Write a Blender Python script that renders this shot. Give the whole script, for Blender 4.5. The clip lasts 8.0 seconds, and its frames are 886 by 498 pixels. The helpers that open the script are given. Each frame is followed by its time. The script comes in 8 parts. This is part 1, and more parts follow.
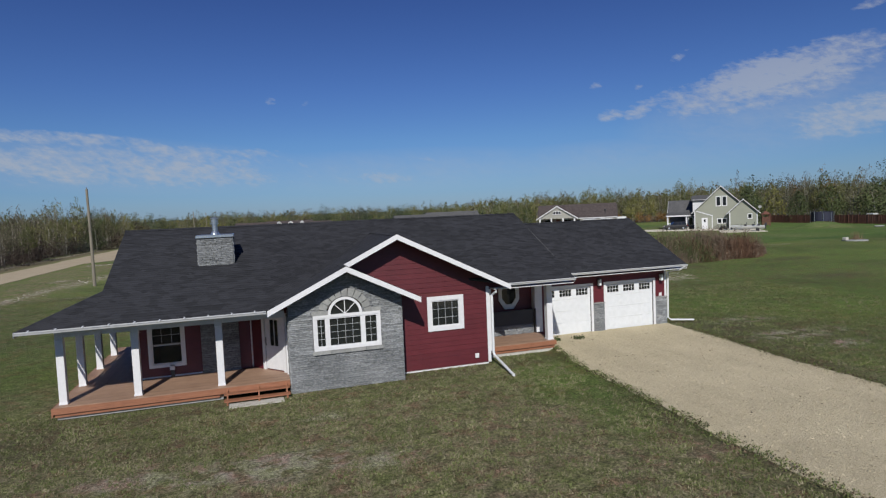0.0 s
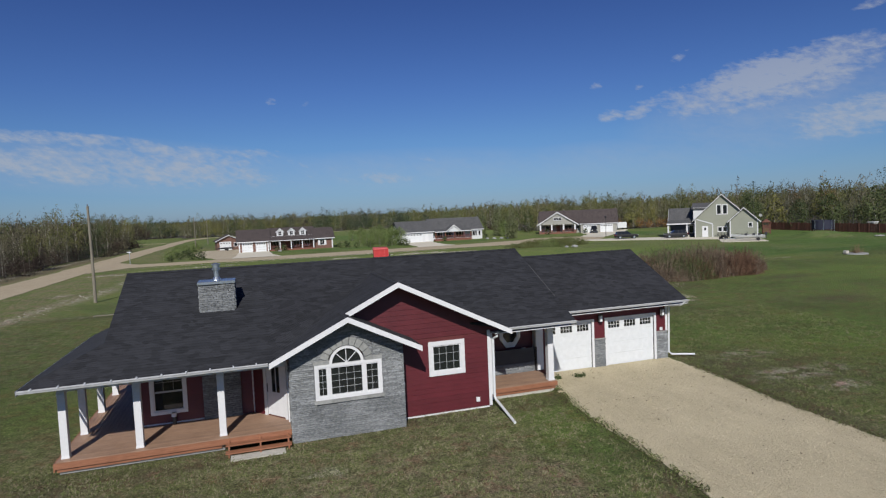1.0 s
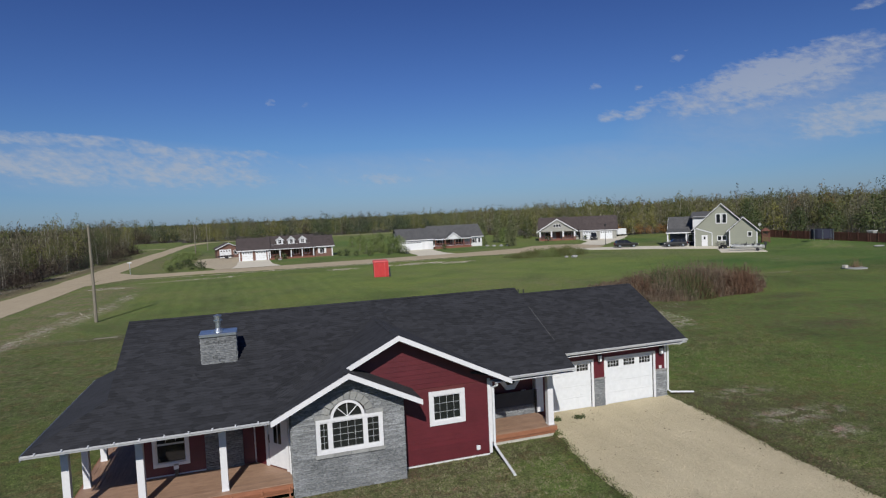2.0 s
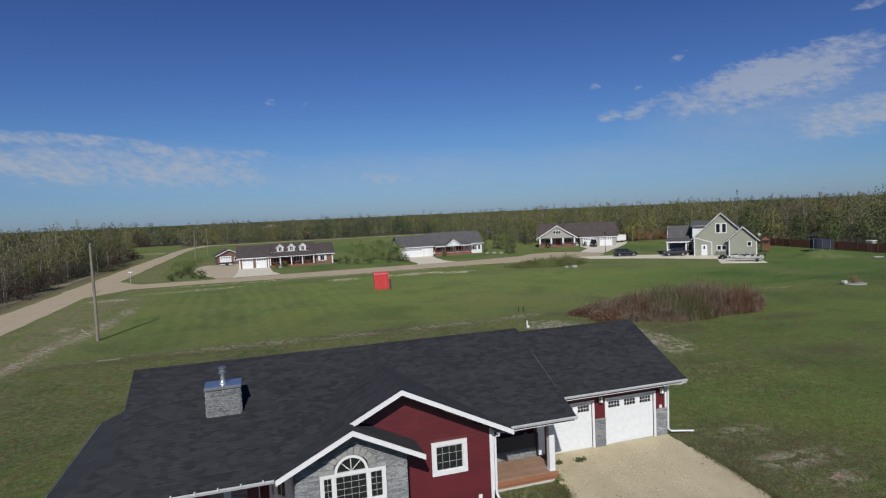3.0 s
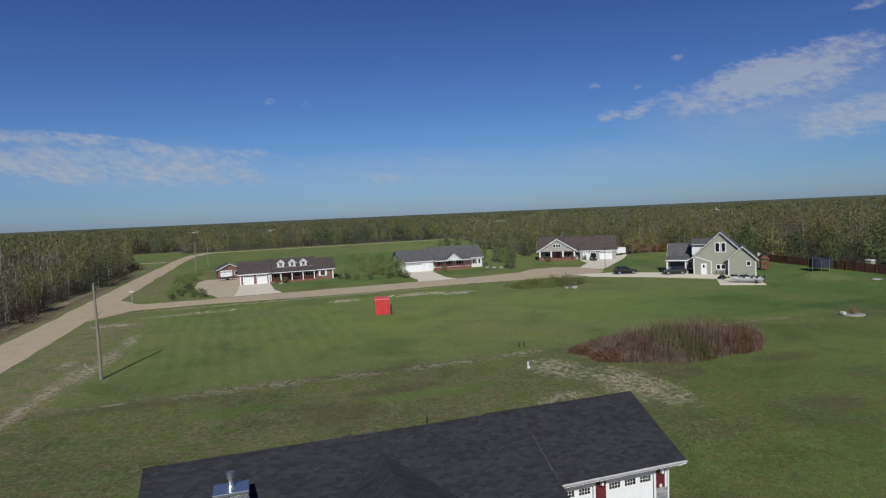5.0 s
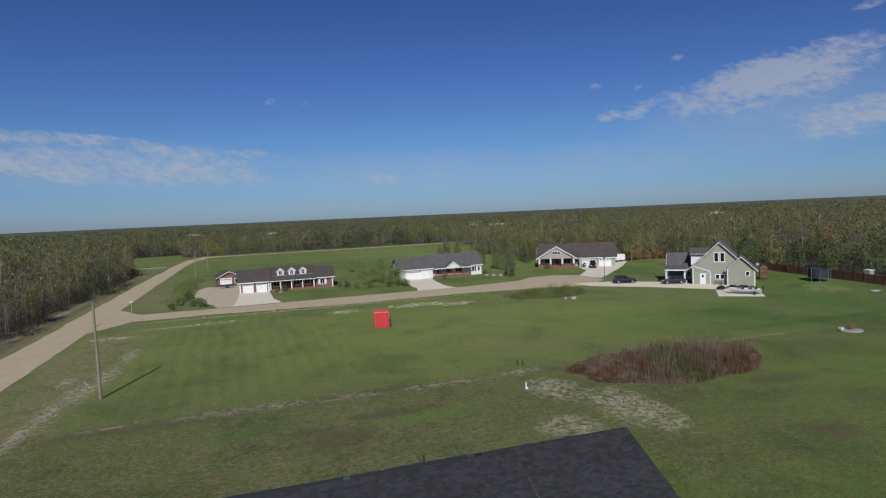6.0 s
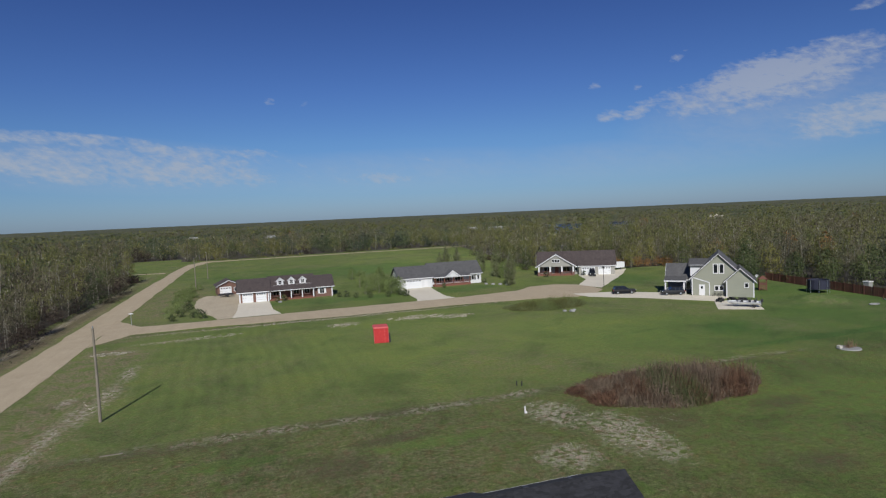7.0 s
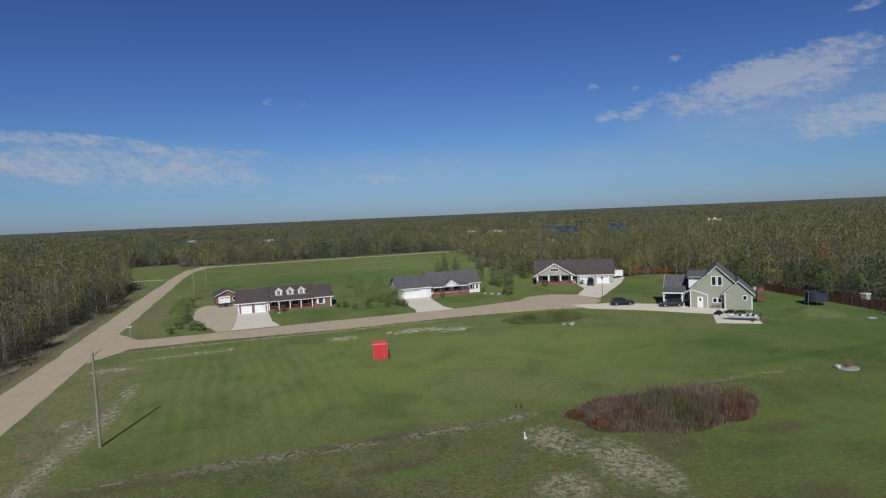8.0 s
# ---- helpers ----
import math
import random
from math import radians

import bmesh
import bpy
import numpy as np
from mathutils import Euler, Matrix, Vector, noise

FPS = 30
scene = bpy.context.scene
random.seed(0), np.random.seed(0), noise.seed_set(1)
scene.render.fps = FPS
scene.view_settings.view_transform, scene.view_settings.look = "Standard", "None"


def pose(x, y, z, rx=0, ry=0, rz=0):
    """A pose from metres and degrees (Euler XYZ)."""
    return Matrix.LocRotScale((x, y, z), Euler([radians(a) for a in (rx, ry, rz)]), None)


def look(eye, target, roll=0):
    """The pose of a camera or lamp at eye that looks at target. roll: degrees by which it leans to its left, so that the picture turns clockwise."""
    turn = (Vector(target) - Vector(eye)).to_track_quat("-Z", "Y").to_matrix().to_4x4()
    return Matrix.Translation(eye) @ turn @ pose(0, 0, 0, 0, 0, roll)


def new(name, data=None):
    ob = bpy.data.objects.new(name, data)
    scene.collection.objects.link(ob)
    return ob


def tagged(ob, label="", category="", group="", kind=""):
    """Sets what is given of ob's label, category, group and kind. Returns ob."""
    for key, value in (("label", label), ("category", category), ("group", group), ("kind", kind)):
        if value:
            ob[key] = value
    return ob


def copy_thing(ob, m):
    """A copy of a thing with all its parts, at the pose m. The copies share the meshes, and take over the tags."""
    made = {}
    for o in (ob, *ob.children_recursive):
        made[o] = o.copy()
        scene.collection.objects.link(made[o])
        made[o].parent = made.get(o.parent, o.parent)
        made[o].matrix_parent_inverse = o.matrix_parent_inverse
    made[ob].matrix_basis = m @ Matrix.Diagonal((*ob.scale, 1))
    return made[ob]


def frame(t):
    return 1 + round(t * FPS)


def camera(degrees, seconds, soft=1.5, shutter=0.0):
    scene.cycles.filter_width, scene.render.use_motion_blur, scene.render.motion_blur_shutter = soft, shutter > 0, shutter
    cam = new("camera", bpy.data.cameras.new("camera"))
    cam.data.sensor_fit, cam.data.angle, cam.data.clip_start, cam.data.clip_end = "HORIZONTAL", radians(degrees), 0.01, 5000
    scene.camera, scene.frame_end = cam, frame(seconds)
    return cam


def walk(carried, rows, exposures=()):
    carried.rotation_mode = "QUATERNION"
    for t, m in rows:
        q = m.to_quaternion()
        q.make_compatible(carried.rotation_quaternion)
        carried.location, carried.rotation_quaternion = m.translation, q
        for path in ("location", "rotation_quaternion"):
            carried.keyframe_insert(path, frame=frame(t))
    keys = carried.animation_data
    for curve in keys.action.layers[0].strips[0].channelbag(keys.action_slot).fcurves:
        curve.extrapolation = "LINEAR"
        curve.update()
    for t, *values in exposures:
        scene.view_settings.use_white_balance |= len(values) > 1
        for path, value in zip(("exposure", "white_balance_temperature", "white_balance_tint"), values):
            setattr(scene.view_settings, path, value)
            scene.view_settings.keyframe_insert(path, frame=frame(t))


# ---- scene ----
cam = camera(73.2, 8.0, soft=1.25)
EXPO = 0.0
PATH = [
    (0, (-0.279, -0.026, 5.88), (0.327, 1.876, 5.759), -2.5),
    (0.5, (-0.269, -0.01, 6.681), (0.336, 1.893, 6.56), -2.5),
    (1, (-0.219, 0.035, 7.552), (0.386, 1.937, 7.432), -2.5),
    (1.5, (-0.166, 0.048, 8.46), (0.44, 1.951, 8.341), -2.5),
    (2, (-0.165, -0.016, 9.429), (0.441, 1.886, 9.311), -2.6),
    (3.5, (-0.242, -0.098, 12.46), (0.366, 1.803, 12.34), -2.5),
    (4, (-0.254, -0.128, 13.51), (0.355, 1.773, 13.389), -2.5),
    (4.5, (-0.327, -0.144, 14.555), (0.282, 1.757, 14.434), -2.5),
    (6, (-0.019, -0.349, 17.581), (0.589, 1.552, 17.461), -2.5),
    (6.5, (0.066, -0.349, 18.741), (0.675, 1.553, 18.621), -2.5),
    (7, (0.139, -0.362, 19.98), (0.748, 1.539, 19.86), -2.5),
    (7.5, (0.12, -0.334, 21.268), (0.732, 1.566, 21.148), -2.5),
    (8, (0.092, -0.325, 22.534), (0.707, 1.574, 22.415), -2.5),
]
walk(cam, [(t, look(eye, target, roll)) for t, eye, target, roll in PATH], exposures=[(0, EXPO), (8, EXPO)])

# ---- sky, sun ----
SUN_EL, SUN_AZ = radians(36.6), math.atan2(-0.313, -0.95)
world = bpy.data.worlds.new("sky")
scene.world = world
world.use_nodes = True


def link(nt, a, b):
    nt.links.new(a, b)


def node(nt, kind, **values):
    n = nt.nodes.new(kind)
    for key, value in values.items():
        if key in n.inputs:
            n.inputs[key].default_value = value
    return n


def math_node(nt, op, a, b=0.0, clamp=False):
    n = nt.nodes.new("ShaderNodeMath")
    n.operation, n.use_clamp = op, clamp
    for i, v in enumerate((a, b)):
        if isinstance(v, (int, float)):
            n.inputs[i].default_value = v
        else:
            link(nt, v, n.inputs[i])
    return n.outputs[0]


def ramp(nt, fac, stops):
    n = nt.nodes.new("ShaderNodeValToRGB")
    while len(n.color_ramp.elements) < len(stops):
        n.color_ramp.elements.new(0.5)
    for el, (pos, c) in zip(n.color_ramp.elements, stops):
        el.position = pos
        el.color = (c, c, c, 1) if isinstance(c, (int, float)) else (*c, 1)
    link(nt, fac, n.inputs["Fac"])
    return n.outputs["Color"]


def mixed(nt, fac, a, b, blend="MIX"):
    n = nt.nodes.new("ShaderNodeMix")
    n.data_type, n.blend_type = "RGBA", blend
    for sock, v in ((n.inputs[0], fac), (n.inputs[6], a), (n.inputs[7], b)):
        if isinstance(v, (int, float)):
            sock.default_value = v
        elif isinstance(v, tuple):
            sock.default_value = (*v, 1)
        else:
            link(nt, v, sock)
    return n.outputs[2]


def noise_node(nt, vec, scale, detail=5.0, rough=0.55, warp=0.0):
    n = node(nt, "ShaderNodeTexNoise", Scale=scale, Detail=detail, Roughness=rough, Distortion=warp)
    link(nt, vec, n.inputs["Vector"])
    return n.outputs["Fac"]


def build_world():
    nt = world.node_tree
    bg = nt.nodes["Background"]
    sky = nt.nodes.new("ShaderNodeTexSky")
    sky.sky_type, sky.sun_disc = "NISHITA", False
    sky.sun_elevation, sky.sun_rotation = SUN_EL, SUN_AZ
    sky.altitude, sky.air_density, sky.dust_density, sky.ozone_density = 300, 1.0, 0.35, 2.2
    co = nt.nodes.new("ShaderNodeTexCoord")
    sep = nt.nodes.new("ShaderNodeSeparateXYZ")
    link(nt, co.outputs["Generated"], sep.inputs[0])
    # broken fair-weather cloud in loose banks low over the land, all round the sky
    az = math_node(nt, "ARCTAN2", sep.outputs["X"], sep.outputs["Y"])
    el = math_node(nt, "ARCSINE", sep.outputs["Z"])

    def bank(a, e, wide, high, lean=0.0):
        du = math_node(nt, "SUBTRACT", az, radians(a))
        dv = math_node(nt, "SUBTRACT", math_node(nt, "SUBTRACT", el, radians(e)), math_node(nt, "MULTIPLY", du, lean))
        du = math_node(nt, "DIVIDE", du, radians(wide))
        dv = math_node(nt, "DIVIDE", dv, radians(high))
        d = math_node(nt, "ADD", math_node(nt, "MULTIPLY", du, du), math_node(nt, "MULTIPLY", dv, dv))
        return math_node(nt, "SUBTRACT", 1.0, d, clamp=True)

    def layer(specs):
        out = None
        for spec in specs:
            k = math_node(nt, "MULTIPLY", bank(*spec[:5]), spec[5])
            out = k if out is None else math_node(nt, "MAXIMUM", out, k)
        return out

    com = nt.nodes.new("ShaderNodeCombineXYZ")
    link(nt, math_node(nt, "ADD", az, math_node(nt, "MULTIPLY", el, 0.8)), com.inputs[0])
    link(nt, math_node(nt, "MULTIPLY", el, 1.9), com.inputs[1])
    broad = noise_node(nt, com.outputs[0], 9.0, 4.0, 0.55, 0.4)
    fine = noise_node(nt, com.outputs[0], 24.0, 10.0, 0.6, 0.35)
    puff = noise_node(nt, com.outputs[0], 70.0, 6.0, 0.6, 0.3)
    lump = math_node(nt, "ADD", math_node(nt, "ADD", math_node(nt, "MULTIPLY", fine, 0.42), math_node(nt, "MULTIPLY", puff, 0.33)), math_node(nt, "MULTIPLY", broad, 0.25))
    # heaped cloud, with its small outliers
    heaps = layer(((46.3, 9.7, 9.8, 2.5, 0.12, 1.0), (52.0, 11.0, 6.5, 1.6, 0.0, 0.8), (54.5, 6.6, 8.5, 2.0, 0.12, 0.85), (36.4, 8.5, 2.0, 1.0, 0.3, 0.58), (33.8, 8.2, 1.5, 0.8, 0.0, 0.45),
                   (-11, 5.1, 20, 2.1, -0.05, 0.74), (-16, 7.3, 11, 0.7, -0.03, 0.85), (-5, 6.3, 9, 0.8, -0.06, 0.7), (1.0, 6.2, 2.2, 0.5, 0.0, 0.6), (12, 3.6, 5, 0.7, 0.0, 0.5), (15.6, 5.1, 3.0, 0.6, 0.0, 0.3),
                   (32.4, 10.9, 0.8, 0.45, 0.0, 0.45), (36.1, 10.4, 0.7, 0.7, 0.6, 0.45), (39.6, 12.6, 1.0, 0.55, 0.4, 0.5), (2.3, 10.7, 0.7, 0.4, 0.0, 0.45), (5.4, 10.6, 0.7, 0.4, 0.3, 0.45), (53.6, 14.3, 1.6, 0.5, 0.2, 0.6),
                   (72, 10, 14, 3, 0.1, 0.9), (100, 9, 22, 4, 0.1, 0.9), (150, 12, 25, 5, -0.1, 0.9), (-70, 8, 24, 3, 0.05, 0.8), (-130, 11, 26, 5, 0.0, 0.9)))
    cover = math_node(nt, "ADD", math_node(nt, "MULTIPLY", math_node(nt, "SUBTRACT", lump, 0.5), 3.8), math_node(nt, "MULTIPLY", math_node(nt, "POWER", heaps, 0.75), 1.05))
    cloud = math_node(nt, "MULTIPLY", ramp(nt, cover, [(0.40, 0.0), (0.75, 0.30), (1.05, 0.57)]), ramp(nt, heaps, [(0.0, 0.0), (0.2, 1.0)]))
    # thin veil between and below them
    veils = layer(((-12, 5.2, 22, 2.6, -0.05, 1.0), (14, 4.2, 20, 2.2, 0.0, 0.7), (34, 4.2, 20, 2.0, 0.02, 0.6), (48, 7.5, 14, 4.2, 0.1, 0.9), (80, 8, 30, 5, 0.0, 0.8)))
    veil = math_node(nt, "MULTIPLY", math_node(nt, "MULTIPLY", veils, math_node(nt, "ADD", math_node(nt, "MULTIPLY", lump, 1.3), -0.25), clamp=True), 0.62)
    cloud = math_node(nt, "ADD", cloud, math_node(nt, "MULTIPLY", veil, math_node(nt, "SUBTRACT", 1.0, cloud)))
    deep = mixed(nt, 1.0, sky.outputs[0], ramp(nt, sep.outputs["Z"], [(0.0, (0.46, 0.67, 1.18)), (0.05, (0.465, 0.70, 1.15)), (0.12, (0.47, 0.72, 1.14)), (0.2, (0.43, 0.64, 1.12)), (0.4, (0.33, 0.47, 0.95))]), "MULTIPLY")
    link(nt, mixed(nt, cloud, deep, (6.6, 7.1, 8.0)), bg.inputs["Color"])
    bg.inputs["Strength"].default_value = 0.06


build_world()
sun = new("sun", bpy.data.lights.new("sun", "SUN"))
sun.data.energy, sun.data.angle, sun.data.color = 4.7, radians(0.53), (1.0, 0.965, 0.91)
sun.matrix_world = look((-0.313 * 60, -0.95 * 60, 60 * math.tan(SUN_EL)), (0, 0, 0))


# ---- materials ----
def material(name):
    m = bpy.data.materials.new(name)
    m.use_nodes = True
    nt = m.node_tree
    co = nt.nodes.new("ShaderNodeTexCoord")
    return m, nt, nt.nodes["Principled BSDF"], co.outputs["Object"]


def bump(nt, bsdf, height, strength, distance):
    b = node(nt, "ShaderNodeBump", Strength=strength, Distance=distance)
    link(nt, height, b.inputs["Height"])
    link(nt, b.outputs[0], bsdf.inputs["Normal"])


def tint_by_object(nt, colour, spread):
    info = nt.nodes.new("ShaderNodeObjectInfo")
    hs = nt.nodes.new("ShaderNodeHueSaturation")
    v = math_node(nt, "ADD", math_node(nt, "MULTIPLY", info.outputs["Random"], spread), 1 - spread / 2)
    link(nt, v, hs.inputs["Value"])
    link(nt, colour, hs.inputs["Color"])
    return hs.outputs[0]


def tint_by_island(nt, colour, spread):
    info = nt.nodes.new("ShaderNodeNewGeometry")
    hs = nt.nodes.new("ShaderNodeHueSaturation")
    v = math_node(nt, "ADD", math_node(nt, "MULTIPLY", info.outputs["Random Per Island"], spread), 1 - spread / 2)
    link(nt, v, hs.inputs["Value"])
    link(nt, colour, hs.inputs["Color"])
    return hs.outputs[0]


def plain(name, a, b, scale, rough=0.6, relief=0.15, metal=0.0, spread=0.0, island=0.0, stretch=(1, 1, 1), big=0.35):
    """Two-tone surface: grain at scale, large soft wear at a twentieth of it."""
    m, nt, bsdf, vec = material(name)
    mp = nt.nodes.new("ShaderNodeMapping")
    mp.inputs["Scale"].default_value = stretch
    link(nt, vec, mp.inputs["Vector"])
    grain = noise_node(nt, mp.outputs[0], scale, 6.0, 0.6)
    wear = noise_node(nt, vec, scale / 18, 3.0)
    fac = math_node(nt, "ADD", math_node(nt, "MULTIPLY", grain, 1 - big), math_node(nt, "MULTIPLY", wear, big))
    col = ramp(nt, fac, [(0.36, a), (0.64, b)])
    if spread:
        col = tint_by_object(nt, col, spread)
    if island:
        col = tint_by_island(nt, col, island)
    link(nt, col, bsdf.inputs["Base Color"])
    bsdf.inputs["Roughness"].default_value = rough
    bsdf.inputs["Metallic"].default_value = metal
    bump(nt, bsdf, grain, relief, 0.02)
    return m


WHITE = plain("white paint", (0.57, 0.575, 0.585), (0.645, 0.65, 0.66), 9, 0.5, 0.05)
WHITE_METAL = plain("white enamelled metal", (0.58, 0.60, 0.61), (0.645, 0.665, 0.68), 5, 0.45, 0.03)
RED = plain("dark red siding", (0.070, 0.0065, 0.0105), (0.100, 0.0115, 0.017), 30, 0.5, 0.25, spread=0.16, stretch=(0.12, 1, 2))
RED_BACK = plain("dark red sheathing", (0.08, 0.013, 0.015), (0.11, 0.02, 0.02), 20, 0.7)
STONE = plain("grey ledgestone", (0.098, 0.106, 0.112), (0.282, 0.294, 0.298), 20, 0.9, 0.9, spread=0.36, island=0.5, stretch=(0.6, 1, 1.6), big=0.25)
STONE_SIDE = plain("grey ledgestone bedding", (0.12, 0.126, 0.132), (0.19, 0.196, 0.205), 16, 0.9, 0.5)
PALE_STONE = plain("pale grey dressed stone", (0.20, 0.205, 0.20), (0.30, 0.305, 0.29), 12, 0.85, 0.4, spread=0.25)
DECK = plain("brown stained deck timber", (0.205, 0.122, 0.08), (0.325, 0.202, 0.135), 26, 0.6, 0.3, spread=0.22, stretch=(1, 0.12, 1))
DECK_X = plain("brown stained fascia timber", (0.212, 0.130, 0.086), (0.325, 0.212, 0.145), 26, 0.6, 0.3, spread=0.2, stretch=(0.12, 1, 1))
CONCRETE = plain("pale concrete", (0.38, 0.36, 0.32), (0.5, 0.48, 0.43), 8, 0.9, 0.4)
METAL = plain("galvanised steel", (0.42, 0.46, 0.5), (0.58, 0.62, 0.66), 22, 0.32, 0.05, metal=0.9)
BLACK = plain("black metal", (0.018, 0.018, 0.02), (0.035, 0.035, 0.04), 20, 0.45, 0.05)
DARK_FABRIC = plain("dark grey panel", (0.03, 0.032, 0.036), (0.055, 0.058, 0.062), 25, 0.7, 0.2)
FASCIA_TIMBER = plain("red-brown stained edge timber", (0.20, 0.082, 0.042), (0.30, 0.13, 0.07), 26, 0.6, 0.3, spread=0.2, stretch=(0.12, 1, 1))
BAR_GREY = plain("pale grey window grille", (0.34, 0.35, 0.36), (0.42, 0.43, 0.44), 9, 0.5, 0.05)
INTERIOR = plain("dim room lining", (0.12, 0.11, 0.10), (0.17, 0.16, 0.15), 4, 0.9, 0.05)


def glass_material():
    m, nt, bsdf, vec = material("window glass")
    bsdf.inputs["Base Color"].default_value = (0.03, 0.035, 0.034, 1)
    bsdf.inputs["Roughness"].default_value = 0.03
    bsdf.inputs["Transmission Weight"].default_value = 0.5
    bsdf.inputs["IOR"].default_value = 1.45
    return m


GLASS = glass_material()


def shingle_material(name, dark, light):
    m, nt, bsdf, vec = material(name)
    # tabs: cells stretched along the eave, each of its own shade
    mp = nt.nodes.new("ShaderNodeMapping")
    mp.inputs["Scale"].default_value = (3.4, 7.0, 1.0)
    link(nt, vec, mp.inputs["Vector"])
    cell = node(nt, "ShaderNodeTexVoronoi", Scale=1.0, Randomness=0.9)
    link(nt, mp.outputs[0], cell.inputs["Vector"])
    sep = nt.nodes.new("ShaderNodeSeparateColor")
    link(nt, cell.outputs["Color"], sep.inputs[0])
    grit = noise_node(nt, vec, 60, 4.0, 0.7)
    weather = noise_node(nt, vec, 0.7, 4.0, 0.6)
    fac = math_node(nt, "ADD", math_node(nt, "MULTIPLY", sep.outputs[0], 0.42),
                    math_node(nt, "ADD", math_node(nt, "MULTIPLY", grit, 0.3), math_node(nt, "MULTIPLY", weather, 0.35)))
    link(nt, ramp(nt, fac, [(0.25, dark), (0.8, light)]), bsdf.inputs["Base Color"])
    bsdf.inputs["Roughness"].default_value = 0.9
    bump(nt, bsdf, grit, 0.5, 0.01)
    return m


SHINGLE = shingle_material("charcoal shingles", (0.0066, 0.0074, 0.0096), (0.0255, 0.0268, 0.0325))
SHINGLE_BROWN = shingle_material("brown-grey shingles", (0.036, 0.028, 0.027), (0.078, 0.062, 0.059))
SHINGLE_GREY = shingle_material("weathered grey shingles", (0.050, 0.051, 0.053), (0.100, 0.100, 0.102))


# ---- mesh helpers ----
def box(bm, x0, x1, y0, y1, z0, z1, bevel=0.0):
    v = [bm.verts.new((x, y, z)) for z in (z0, z1) for y in (y0, y1) for x in (x0, x1)]
    fs = [bm.faces.new([v[i] for i in f]) for f in ((0, 2, 3, 1), (4, 5, 7, 6), (0, 1, 5, 4), (2, 6, 7, 3), (0, 4, 6, 2), (1, 3, 7, 5))]
    if bevel:
        es = list({e for f in fs for e in f.edges})
        bmesh.ops.bevel(bm, geom=es, offset=bevel, segments=1, affect="EDGES")


def prism(bm, poly, y0, y1):
    """A polygon in x, z pushed from y0 to y1."""
    a = [bm.verts.new((x, y0, z)) for x, z in poly]
    b = [bm.verts.new((x, y1, z)) for x, z in poly]
    bm.faces.new(a)
    bm.faces.new(b[::-1])
    n = len(poly)
    for i in range(n):
        bm.faces.new((a[i], b[i], b[(i + 1) % n], a[(i + 1) % n]))


def hull(bm, bottom, top):
    a = [bm.verts.new(p) for p in bottom]
    b = [bm.verts.new(p) for p in top]
    n = len(a)
    bm.faces.new(a[::-1])
    bm.faces.new(b)
    for i in range(n):
        bm.faces.new((a[i], a[(i + 1) % n], b[(i + 1) % n], b[i]))


def tube(bm, points, radii, sides=8, caps=True):
    rings = []
    for i, p in enumerate(points):
        p = Vector(p)
        a = Vector(points[max(i - 1, 0)])
        b = Vector(points[min(i + 1, len(points) - 1)])
        d = (b - a).normalized()
        s = d.orthogonal().normalized() if abs(d.z) < 0.9 else Vector((1, 0, 0)).cross(d).normalized()
        u = d.cross(s)
        r = radii[i] if isinstance(radii, (list, tuple)) else radii
        rings.append([bm.verts.new(p + r * (math.cos(k * math.tau / sides) * s + math.sin(k * math.tau / sides) * u)) for k in range(sides)])
    for r0, r1 in zip(rings, rings[1:]):
        for k in range(sides):
            bm.faces.new((r0[k], r0[(k + 1) % sides], r1[(k + 1) % sides], r1[k]))
    if caps:
        bm.faces.new(rings[0][::-1])
        bm.faces.new(rings[-1])


def as_mesh(name, bm, mat, m=None):
    bmesh.ops.recalc_face_normals(bm, faces=bm.faces)
    if m is not None:
        bm.transform(m)
    data = bpy.data.meshes.new(name)
    bm.to_mesh(data)
    bm.free()
    data.materials.append(mat)
    return data


def part(name, bm, mat, parent=None, label="", m=None):
    """One mesh object under a thing or a part; its vertices are given in the world, or moved by m."""
    ob = new(name, as_mesh(name, bm, mat, m))
    if parent is not None:
        ob.parent = parent
        ob.matrix_parent_inverse = base_of(parent).inverted()
    return tagged(ob, label)


def pieces(name, bm, mat, parent, m=None):
    """Every separate piece of a mesh as a part of its own."""
    seen = set()
    for start in bm.verts:
        if start in seen:
            continue
        island, todo = [], [start]
        seen.add(start)
        while todo:
            v = todo.pop()
            island.append(v)
            for e in v.link_edges:
                o = e.other_vert(v)
                if o not in seen:
                    seen.add(o)
                    todo.append(o)
        one = bmesh.new()
        twin = {v: one.verts.new(v.co) for v in island}
        for f in {f for v in island for f in v.link_faces}:
            one.faces.new([twin[v] for v in f.verts])
        part(name, one, mat, parent, m=m)
    bm.free()


def base_of(ob):
    m = ob.matrix_basis.copy()
    while ob.parent is not None:
        m = ob.parent.matrix_basis @ ob.matrix_parent_inverse @ m
        ob = ob.parent
    return m


def thing(name, label, category, at=(0, 0, 0), group=""):
    ob = new(name)
    ob.empty_display_size = 0.3
    ob.location = at
    return tagged(ob, label, category, group)


def boxes(*rows):
    bm = bmesh.new()
    for r in rows:
        box(bm, *r)
    return bm


def sheet(verts, faces, name, mat):
    data = bpy.data.meshes.new(name)
    data.from_pydata([tuple(v) for v in verts], [], [tuple(f) for f in faces])
    data.materials.append(mat)
    return data


